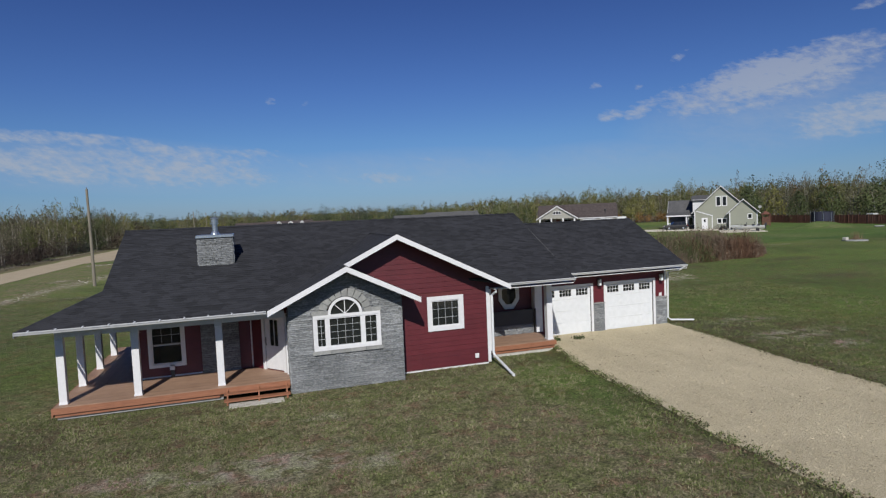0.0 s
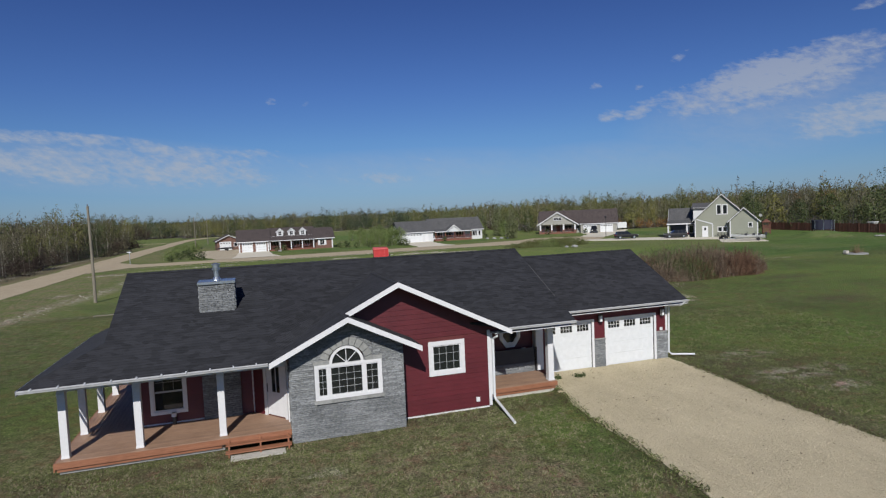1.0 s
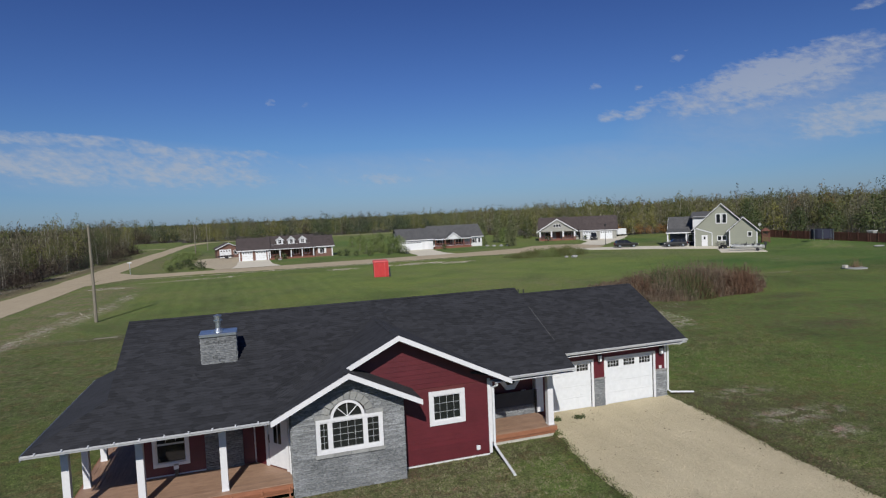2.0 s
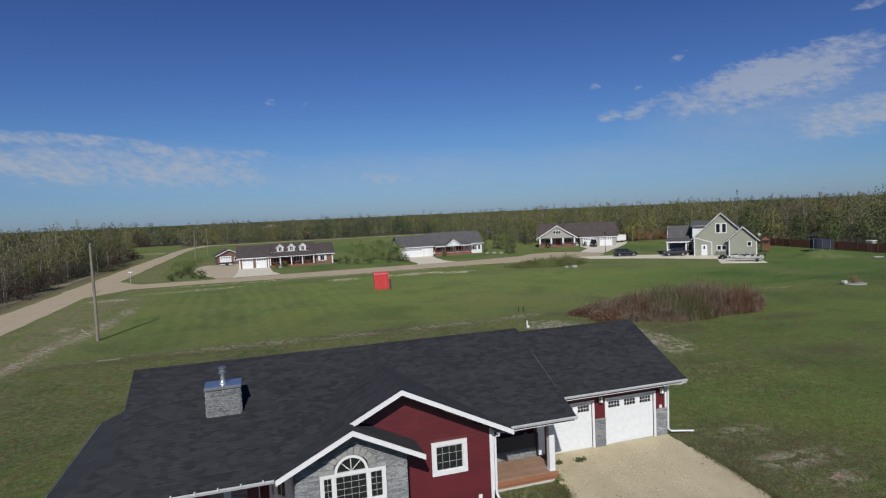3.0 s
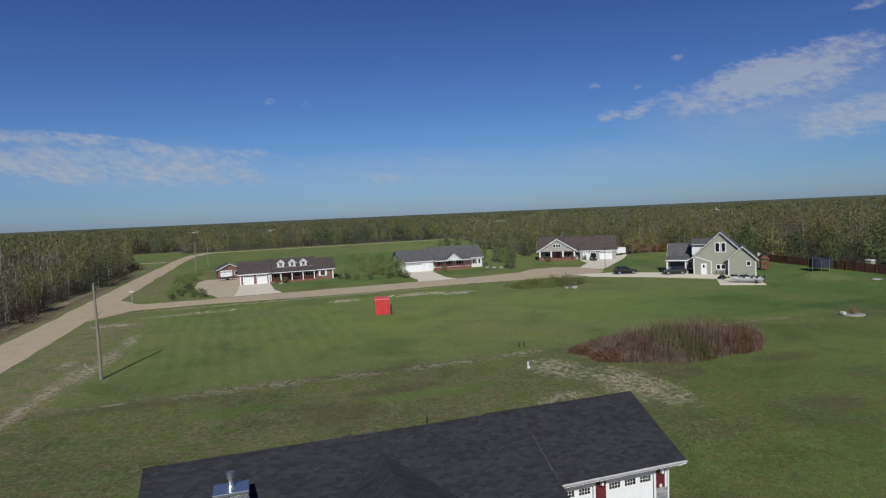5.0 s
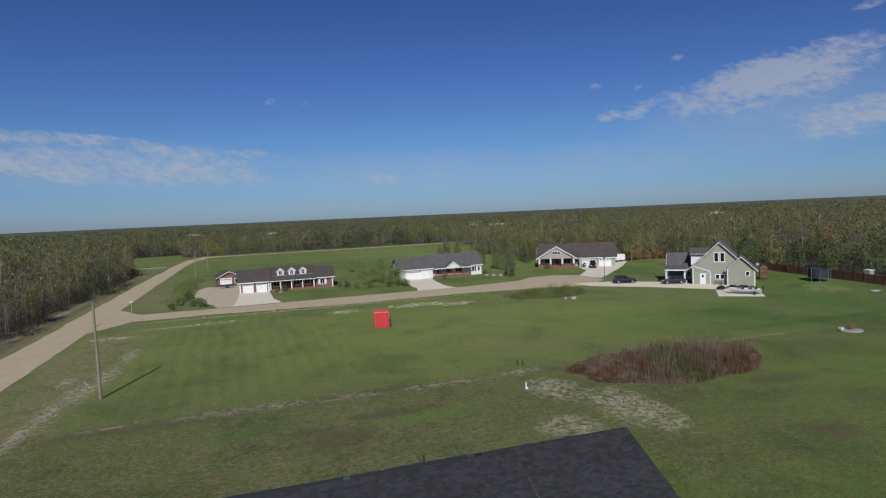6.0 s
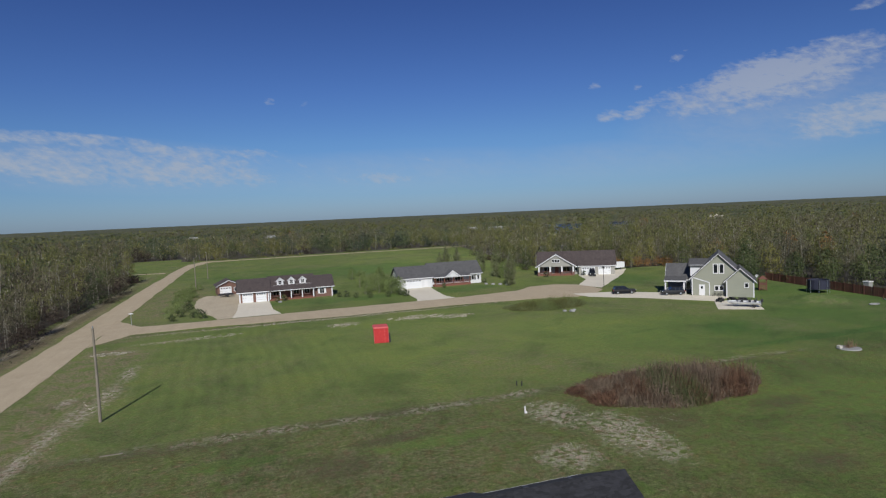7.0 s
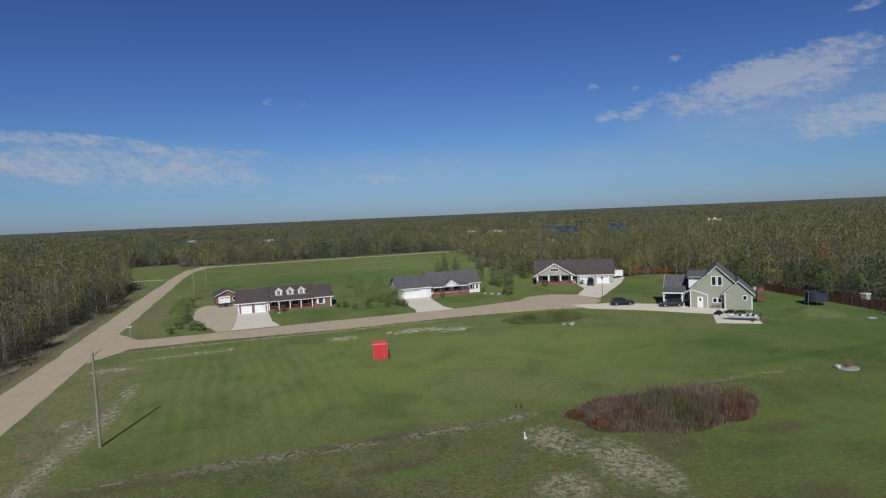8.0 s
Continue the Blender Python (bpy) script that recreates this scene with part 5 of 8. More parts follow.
def gable_block(parent, m, x0, x1, y0, y1, eave, ridge, wall_mat, roof_mat, over=0.5, along="x", holes=(), trim=None):
    """A box with a pitched roof; along: the ridge's direction in local axes; holes: openings in the front wall."""
    ym, xm = (y0 + y1) / 2, (x0 + x1) / 2
    up = (ridge - eave) / ((ym - y0) if along == "x" else (xm - x0))
    front_top = [(x0, eave), (x1, eave)] if along == "x" else [(x0, eave), (xm, ridge - 0.1), (x1, eave)]
    side_top = [(0, eave), (ym - y0, ridge - 0.1), (y1 - y0, eave)] if along == "x" else [(0, eave), (y1 - y0, eave)]
    front_wall = part("wall", wall_bm(front_top, 0, holes), wall_mat, parent, m=m @ Matrix.Translation((0, y0, 0)))
    part("wall", wall_bm(side_top, 0), wall_mat, parent, m=m @ turned(x1, y0 + 0.001, 0, 90))
    part("wall", wall_bm(side_top, 0), wall_mat, parent, m=m @ turned(x0, y1 - 0.001, 0, -90))
    part("wall", wall_bm([(-a, b) for a, b in front_top[::-1]], 0), wall_mat, parent, m=m @ turned(0, y1, 0, 180))
    roof_ob = part("roof", boxes((xm - 0.1, xm + 0.1, ym - 0.1, ym + 0.1, ridge - 0.5, ridge - 0.2)), roof_mat, parent, m=m)
    o = over
    z = eave - up * o + 0.12
    r = ridge + 0.12
    if along == "x":
        slope(roof_ob, m, (x0 - o, y0 - o, z), (x1 + o, y0 - o, z), (x1 + o, ym, r), (x0 - o, ym, r), roof_mat)
        slope(roof_ob, m, (x1 + o, y1 + o, z), (x0 - o, y1 + o, z), (x0 - o, ym, r), (x1 + o, ym, r), roof_mat)
        edges = [((x0 - o, y0 - o, z), (x0 - o, ym, r)), ((x1 + o, y0 - o, z), (x1 + o, ym, r))]
        board(roof_ob, "fascia", at(m, (x0 - o, y0 - o, z)), at(m, (x1 + o, y0 - o, z)), 0.2, 0.05, out=m.to_3x3() @ Vector((0, -1, 0)))
        outs = [(-1, 0, 0), (1, 0, 0)]
    else:
        slope(roof_ob, m, (x0 - o, y0 - o, z), (x0 - o, y1 + o, z), (xm, y1 + o, r), (xm, y0 - o, r), roof_mat)
        slope(roof_ob, m, (x1 + o, y1 + o, z), (x1 + o, y0 - o, z), (xm, y0 - o, r), (xm, y1 + o, r), roof_mat)
        edges = [((x0 - o, y0 - o, z), (xm, y0 - o, r)), ((x1 + o, y0 - o, z), (xm, y0 - o, r))]
        outs = [(0, -1, 0), (0, -1, 0)]
    for (a, b), out in zip(edges, outs):
        board(roof_ob, "barge_board", at(m, a), at(m, b), 0.17, 0.05, trim or WHITE, drop=0.0 if trim is None else 0.03, out=m.to_3x3() @ Vector(out))
    return front_wall, roof_ob


def overhead_door(parent, m, u0, u1, z1, lights=4):
    bm = bmesh.new()
    ring(bm, u0 - 0.12, u1 + 0.12, -0.1, z1 + 0.12, 0.12, -0.06, 0.0)
    d = part("garage_door", bm, WHITE, parent, m=m)
    n = 4
    for s in range(n):
        part("door_section", boxes((u0, u1, -0.03, 0.01, z1 * s / n + 0.01, z1 * (s + 1) / n - 0.015)), WHITE_METAL, d, m=m)
    for k in range(lights):
        w = (u1 - u0) / lights
        part("pane", boxes((u0 + w * (k + 0.2), u0 + w * (k + 0.8), -0.045, -0.032, z1 * 0.8, z1 * 0.92)), BLACK, d, m=m)
    return d


def far_window(parent, m, u0, u1, z0, z1, trim=0.12, cols=2, rows=1, shutters=None):
    bm = bmesh.new()
    ring(bm, u0 - trim, u1 + trim, z0 - trim, z1 + trim, trim, -0.06, 0.0)
    w = part("window", bm, WHITE, parent, m=m)
    part("pane", boxes((u0, u1, -0.03, -0.02, z0, z1)), DARK_GLASS, w, m=m)
    bars = bmesh.new()
    for i in range(1, cols):
        box(bars, u0 + (u1 - u0) * i / cols - 0.025, u0 + (u1 - u0) * i / cols + 0.025, -0.05, -0.032, z0, z1)
    for i in range(1, rows):
        box(bars, u0, u1, -0.049, -0.033, z0 + (z1 - z0) * i / rows - 0.02, z0 + (z1 - z0) * i / rows + 0.02)
    if bars.verts:
        pieces("glazing_bar", bars, WHITE, w, m=m)
    else:
        bars.free()
    if shutters:
        for a in (u0 - trim - 0.42, u1 + trim + 0.02):
            part("shutter", boxes((a, a + 0.4, -0.05, 0, z0 - 0.05, z1 + 0.05)), shutters, w, m=m)
    return w


def dark_glass():
    m, nt, bsdf, vec = material("dark window glass")
    bsdf.inputs["Base Color"].default_value = (0.012, 0.014, 0.017, 1)
    bsdf.inputs["Roughness"].default_value = 0.06
    return m


DARK_GLASS = dark_glass()


def columns(parent, m, xs, y, h, w=0.2, mat=None, base=None):
    for x in xs:
        c = part("column", boxes((x - w / 2, x + w / 2, y - w / 2, y + w / 2, 0.3, h)), mat or WHITE, parent, m=m)
        if base:
            part("column_base", boxes((x - w * 0.9, x + w * 0.9, y - w * 0.9, y + w * 0.9, 0.0, 1.1)), base, c, m=m)


def railing(parent, m, x0, x1, y, z0, mat, step=0.3):
    r = part("railing", boxes((x0, x1, y - 0.03, y + 0.03, z0 + 0.85, z0 + 0.92), (x0, x1, y - 0.03, y + 0.03, z0 + 0.1, z0 + 0.16)), mat, parent, m=m)
    for k in range(int((x1 - x0) / step)):
        x = x0 + (k + 0.5) * step
        part("baluster", boxes((x - 0.03, x + 0.03, y - 0.025, y + 0.025, z0 + 0.16, z0 + 0.85)), mat, r, m=m)


def brick_house():
    h = thing("house", "long brown brick bungalow with three white dormers and a porch", "house", (8, 157, 0))
    m = turned(0, 0)
    w, _ = gable_block(h, m, -3.6, 3.5, 153.6, 163.4, 2.75, 5.35, BRICK, SHINGLE_BROWN, trim=BLACK)
    fm = m @ Matrix.Translation((0, 153.6, 0))
    overhead_door(w, fm, -2.7, -0.4, 2.3)
    overhead_door(w, fm, 0.5, 2.8, 2.3)
    for x in (-3.55, 3.2):
        part("corner_trim", boxes((x, x + 0.3, -0.06, 0, 0, 2.7)), WHITE, w, m=fm)
    # porch wing: front wall set back under the same roof
    w2, roof2 = gable_block(h, m, 3.5, 14.9, 156.0, 163.4, 3.55, 5.5, BRICK, SHINGLE_BROWN, over=0.2, trim=BLACK)
    pm = m @ Matrix.Translation((0, 156.0, 0))
    roof_plane("porch_roof", roof2, (3.4, 153.1, 2.55), (15.0, 153.1, 2.55), (15.0, 156.2, 3.7), (3.4, 156.2, 3.7), SHINGLE_BROWN, course=0.45, thick=0.12, lap=0.02)
    board(roof2, "fascia", (3.4, 153.1, 2.55), (15.0, 153.1, 2.55), 0.14, 0.05)
    far_window(w2, pm, 4.6, 6.0, 0.9, 2.2, cols=2)
    far_window(w2, pm, 9.6, 11.0, 0.9, 2.2, cols=2)
    part("front_door", boxes((7.3, 8.3, -0.05, 0, 0.3, 2.4)), CEDAR, w2, m=pm)
    far_window(w2, pm, 12.4, 13.6, 0.9, 2.2, cols=2)
    part("porch_floor", boxes((3.6, 14.8, 153.3, 156.0, 0.0, 0.35)), CEDAR, h)
    columns(h, m, (3.8, 6.2, 8.9, 11.6, 14.4), 153.5, 2.45, 0.24)
    railing(h, m, 3.9, 8.0, 153.5, 0.35, CEDAR)
    railing(h, m, 9.6, 14.3, 153.5, 0.35, CEDAR)
    w3, _ = gable_block(h, m, 14.9, 19.3, 154.2, 163.2, 2.75, 5.1, BRICK, SHINGLE_BROWN, trim=BLACK)
    far_window(w3, m @ Matrix.Translation((0, 154.2, 0)), 16.1, 17.1, 0.9, 2.2, cols=2, shutters=WHITE)
    part("corner_trim", boxes((19.0, 19.3, 154.14, 154.2, 0, 2.7)), WHITE, w3)
    for x in (6.4, 9.2, 12.0):
        dm = m @ Matrix.Translation((x, 155.9, 3.45))
        d = part("dormer", wall_bm([(-0.8, 1.25), (0, 1.95), (0.8, 1.25)], 0, depth=2.4), PALE_SIDING, roof2, "white gabled dormer", m=dm)
        far_window(d, dm, -0.35, 0.35, 0.35, 1.25, 0.1, 2, 2)
        for s in (-1, 1):
            bm = bmesh.new()
            hull(bm, [(s * 1.05, -0.25, 1.0), (0, -0.25, 1.93), (0, 2.6, 1.93), (s * 1.05, 1.9, 1.0)], [(s * 1.05, -0.25, 1.12), (0, -0.25, 2.05), (0, 2.6, 2.05), (s * 1.05, 1.9, 1.12)])
            part("dormer_roof", bm, SHINGLE_BROWN, d, m=dm)
            bm = bmesh.new()
            prism(bm, [(s * 1.08, 0.95), (s * 1.08, 1.15), (0, 2.09), (0, 1.89)], -0.32, -0.252)
            part("dormer_barge", bm, WHITE, d, m=dm)


brick_house()


def detached_garage():
    g = thing("detached_garage", "small brown brick garage with a white door behind the bungalow", "garage", (-7, 176, 0))
    m = turned(-9.5, 173.9, 0, 8)
    w, _ = gable_block(g, m, 0, 6.0, 0, 7.0, 2.6, 4.0, BRICK, SHINGLE_BROWN, along="y")
    overhead_door(w, m, 0.7, 3.5, 2.2)
    far_window(w, m, 4.4, 5.2, 1.0, 1.9, cols=1)


detached_garage()


def pale_house():
    h = thing("house", "pale grey bungalow with attached garage and red-brown porch", "house", (48, 158, 0))
    m = turned(0, 0)
    w, _ = gable_block(h, m, 37.2, 46.5, 155.0, 164.0, 2.85, 5.55, PALE_SIDING, SHINGLE_GREY, over=0.4, trim=BLACK)
    fm = m @ Matrix.Translation((0, 155.0, 0))
    overhead_door(w, fm, 38.3, 43.3, 2.3, 6)
    part("side_door", boxes((44.2, 45.1, -0.05, 0.0, 0.1, 2.2)), WHITE, w, m=fm)
    far_window(w, fm, 44.4, 44.9, 1.1, 2.0, 0.03, 1)
    w2, roof2 = gable_block(h, m, 46.5, 61.2, 156.2, 164.2, 2.95, 6.0, PALE_SIDING, SHINGLE_GREY, over=0.4, trim=BLACK)
    pm = m @ Matrix.Translation((0, 156.2, 0))
    for u in (47.2, 50.3, 53.4):
        far_window(w2, pm, u, u + 1.6, 0.9, 2.3, cols=2, shutters=BLACK)
    far_window(w2, pm, 58.3, 59.0, 1.0, 2.2, cols=1, shutters=BLACK)
    far_window(w2, pm, 60.1, 60.6, 1.0, 2.2, cols=1)
    roof_plane("porch_roof", roof2, (46.7, 154.0, 2.6), (57.4, 154.0, 2.6), (57.4, 156.6, 3.3), (46.7, 156.6, 3.3), SHINGLE_GREY, course=0.45, thick=0.12, lap=0.02)
    board(roof2, "fascia", (46.7, 154.0, 2.6), (57.4, 154.0, 2.6), 0.22, 0.05)
    columns(h, m, (47.0, 49.7, 52.4, 55.1, 57.1), 154.3, 2.5, 0.22, CEDAR)
    part("porch_floor", boxes((46.8, 57.3, 154.1, 156.2, 0.0, 0.5)), CEDAR, h)
    railing(h, m, 47.0, 57.1, 154.3, 0.5, CEDAR)
    gm = m @ Matrix.Translation((52.0, 153.9, 2.5))
    p = part("porch_gable", wall_bm([(-1.9, 0.1), (0, 1.55), (1.9, 0.1)], 0, depth=2.5), PALE_SIDING, roof2, "small white gable over the porch", m=gm)
    for s in (-1, 1):
        bm = bmesh.new()
        hull(bm, [(s * 2.3, -0.2, -0.1), (0, -0.2, 1.6), (0, 3.4, 1.6), (s * 2.3, 1.0, -0.1)], [(s * 2.3, -0.2, 0.02), (0, -0.2, 1.75), (0, 3.4, 1.75), (s * 2.3, 1.0, 0.02)])
        part("porch_gable_roof", bm, SHINGLE_GREY, p, m=gm)
        bm = bmesh.new()
        prism(bm, [(s * 2.34, -0.2), (s * 2.34, 0.05), (0, 1.79), (0, 1.52)], -0.28, -0.202)
        part("barge_board", bm, WHITE, p, m=gm)


pale_house()


def olive_house():
    h = thing("house", "grey-olive house with brown roof, gabled porch and double garage", "house", (94, 160, 0))
    m = turned(94.2, 160.6, 0, -30) @ Matrix.Translation((-93.45, -162.0, 0))
    w, roof_ob = gable_block(h, m, 82.3, 104.6, 157.5, 166.5, 2.85, 6.6, OLIVE_SIDING, SHINGLE_BROWN, over=0.45, trim=BLACK)
    fm = m @ Matrix.Translation((0, 157.5, 0))
    w2, _ = gable_block(h, m, 94.2, 104.4, 155.5, 158.0, 2.75, 3.6, OLIVE_SIDING, SHINGLE_BROWN, over=0.3, trim=BLACK)
    gm = m @ Matrix.Translation((0, 155.5, 0))
    overhead_door(w2, gm, 95.1, 98.7, 2.25, 5)
    overhead_door(w2, gm, 99.9, 103.2, 2.25, 5)
    # porch gable on four columns
    pg = m @ Matrix.Translation((87.6, 154.6, 0))
    p = part("porch_gable", wall_bm([(-5.3, 3.0), (0, 6.25), (5.3, 3.0)], 2.7, depth=3.0), OLIVE_SIDING, h, "wide gable over the porch", m=pg)
    for s in (-1, 1):
        bm = bmesh.new()
        hull(bm, [(s * 6.0, -0.4, 2.5), (0, -0.4, 6.2), (0, 7.0, 6.2), (s * 6.0, 3.4, 2.5)], [(s * 6.0, -0.4, 2.65), (0, -0.4, 6.38), (0, 7.0, 6.38), (s * 6.0, 3.4, 2.65)])
        part("porch_roof", bm, SHINGLE_BROWN, p, m=pg)
        bm = bmesh.new()
        prism(bm, [(s * 6.05, 2.38), (s * 6.05, 2.68), (0, 6.42), (0, 6.12)], -0.5, -0.402)
        part("barge_board", bm, WHITE, p, m=pg)
    for u in (-1.05, -0.3, 0.45):
        far_window(p, pg, u, u + 0.6, 4.0, 4.75, 0.1, 1)
    columns(h, pg, (-5.0, -1.7, 1.7, 5.0), 0.15, 2.75, 0.42, WHITE, BRICK)
    part("porch_floor", boxes((-5.2, 5.2, 0, 3.0, 0.0, 0.4)), CEDAR, h, m=pg)
    railing(h, pg, -4.8, -1.9, 0.2, 0.4, CEDAR)
    railing(h, pg, 1.9, 4.8, 0.2, 0.4, CEDAR)
    far_window(w, fm, 84.0, 86.0, 0.9, 2.3, cols=2)
    far_window(w, fm, 89.6, 91.6, 0.9, 2.3, cols=2)
    part("front_door", boxes((87.2, 88.3, -0.05, 0, 0.4, 2.5)), CEDAR, w, m=fm)
    far_window(w, fm, 93.2, 93.8, 1.2, 2.1, cols=1)


olive_house()
# an older roof among the trees behind it
back = thing("far_house", "low weathered house half hidden in the trees", "house", (104, 188, 0))
gable_block(back, turned(98, 186, 0, 12), 0, 11, 0, 7, 3.2, 6.6, OLIVE_SIDING, SHINGLE_GREY)


def sage_house():
    h = thing("house", "two-storey sage green house with steep gables and grey roof", "house", (95, 102, 0))
    m = turned(89.4, 104.6, 0, math.degrees(math.atan2(-8.5, 9.0)))
    w, _ = gable_block(h, m, 0, 10.4, 0.0, 11.5, 3.9, 8.9, SAGE, SHINGLE_GREY, over=0.5, along="y")
    far_window(w, m, 4.35, 5.05, 4.9, 6.7, 0.16, 1)
    far_window(w, m, 5.5, 6.2, 4.9, 6.7, 0.16, 1)
    far_window(w, m, 4.55, 5.2, 1.25, 2.1, 0.14, 1)
    far_window(w, m, 5.5, 6.15, 1.25, 2.1, 0.14, 1)
    d = part("side_door", boxes((1.45, 2.6, -0.06, 0.0, 0.1, 2.4)), WHITE, w, m=m)
    part("pane", boxes((1.85, 2.2, -0.075, -0.062, 1.5, 2.1)), DARK_GLASS, d, m=m)
    # light canopy line round the door
    bm = bmesh.new()
    prism(bm, [(0.3, 4.0), (0.3, 3.8), (3.4, 2.75), (3.4, 0.1), (3.55, 0.1), (3.55, 2.9)], -0.1, -0.02)
    part("canopy_trim", bm, PALE_SIDING, w, m=m)
    pm = m @ Matrix.Translation((0, -1.2, 0))
    w2, _ = gable_block(h, pm, 6.7, 11.9, 0.0, 8.0, 3.5, 5.95, SAGE, SHINGLE_GREY, over=0.5, along="y")
    far_window(w2, pm, 10.2, 10.8, 2.1, 2.9, 0.14, 1)
    for u in (6.7, 11.7):
        part("corner_trim", boxes((u, u + 0.2, -0.05, 0, 0, 3.5)), PALE_SIDING, w2, m=pm)
    part("corner_trim", boxes((0, 0.2, -0.05, 0, 0, 3.9)), PALE_SIDING, w, m=m)
    # cross wing and shed dormer behind, porch at the far side
    w3, roof3 = gable_block(h, m, -5.2, 0.2, 4.2, 10.5, 3.3, 6.2, NAVY, SHINGLE_GREY, over=0.5)
    part("dormer", boxes((-0.4, 3.0, 3.0, 8.0, 3.9, 6.3)), PALE_SIDING, h, "pale side dormer", m=m)
    slope(roof3, m, (-0.8, 2.6, 6.15), (3.4, 2.6, 6.15), (3.4, 8.2, 7.3), (-0.8, 8.2, 7.3), SHINGLE_GREY)
    slope(roof3, m, (-5.7, 0.8, 3.1), (-1.2, 0.8, 3.1), (-1.2, 4.6, 3.75), (-5.7, 4.6, 3.75), SHINGLE_GREY)
    board(roof3, "fascia", at(m, (-5.7, 0.8, 3.1)), at(m, (-1.2, 0.8, 3.1)), 0.25, 0.05)
    columns(h, m, (-5.4, -1.6), 1.2, 3.0, 0.28)
    part("porch_floor", boxes((-5.5, -1.2, 0.9, 4.2, 0, 0.5)), CONCRETE, h, m=m)
    railing(h, m, -5.3, -1.7, 1.2, 0.5, WHITE)
    far_window(w3, m @ Matrix.Translation((0, 4.2, 0)), -1.3, -0.5, 0.9, 2.4, 0.12, 1)
    return m


sage_m = sage_house()

strip("brick_house_drive", [(-3.7, 153.6), (-3.8, 145), (-4.0, 138), (-4.6, 130.8)], [(3.5, 153.6), (3.7, 145), (4.0, 138), (5.4, 130.9)], PAD, "pale concrete drive before the brick bungalow's garage", 0.05, wobble=0.1, kind="drive")
strip("gravel_yard", [(-12.6, 174.5), (-14.2, 168), (-14.1, 156), (-12.3, 145), (-9.0, 136.5), (-7.6, 130.6)], [(-4.0, 173.5), (-3.6, 164), (-3.5, 155), (-3.6, 145), (-3.9, 138), (-4.4, 130.9)], YARD, "tan gravel yard beside the brick bungalow", 0.04, wobble=0.3, kind="drive")
strip("field_lane", [(-34.6, 272.5), (-40, 273.0), (-48, 274.5)], [(-34.6, 268.0), (-40, 270.0), (-48, 272.0)], ROAD, "short gravel lane into the clearing", 0.03, wobble=0.2, kind="drive")
strip("pale_house_drive", [(37.0, 155.0), (36.8, 145), (36.6, 136), (35.5, 131.3)], [(45.8, 155.0), (44.6, 145), (44.0, 136), (45.0, 131.4)], PAD, "pale concrete drive", 0.04, kind="drive")
strip("olive_house_drive", [(91.5, 155.4), (87.5, 144), (79.5, 134.5)], [(112.0, 160.5), (103.2, 149.4), (81.2, 126.6)], PAD, "pale concrete drive", 0.045, kind="drive")
strip("sage_house_drive", [(70.0, 121.5), (79.8, 118.6), (87.6, 111.4), (90.0, 104.9), (95.2, 98.9)], [(70.6, 115.5), (79.3, 107.2), (84.0, 101.0), (88.0, 95.9), (88.6, 96.2)], PAD, "pale concrete drive to the sage house", 0.05, wobble=0.1, kind="drive")
strip("boat_pad", [(87.8, 96.4), (94.5, 93.0)], [(81.6, 88.6), (87.9, 84.1)], PAD, "pale concrete pad under the boat", 0.055, wobble=0.05, kind="drive")


# ---- vehicles ----
TYRE = plain("black rubber", (0.012, 0.012, 0.013), (0.025, 0.025, 0.027), 30, 0.85, 0.2)


def paint(name, c):
    m, nt, bsdf, vec = material(name)
    fleck = noise_node(nt, vec, 3.0, 3.0)
    link(nt, ramp(nt, fleck, [(0.3, tuple(v * 0.85 for v in c)), (0.7, c)]), bsdf.inputs["Base Color"])
    bsdf.inputs["Roughness"].default_value = 0.5
    bsdf.inputs["Metallic"].default_value = 0.0
    bsdf.inputs["Specular IOR Level"].default_value = 0.25
    bsdf.inputs["Coat Weight"].default_value = 0.05
    return m


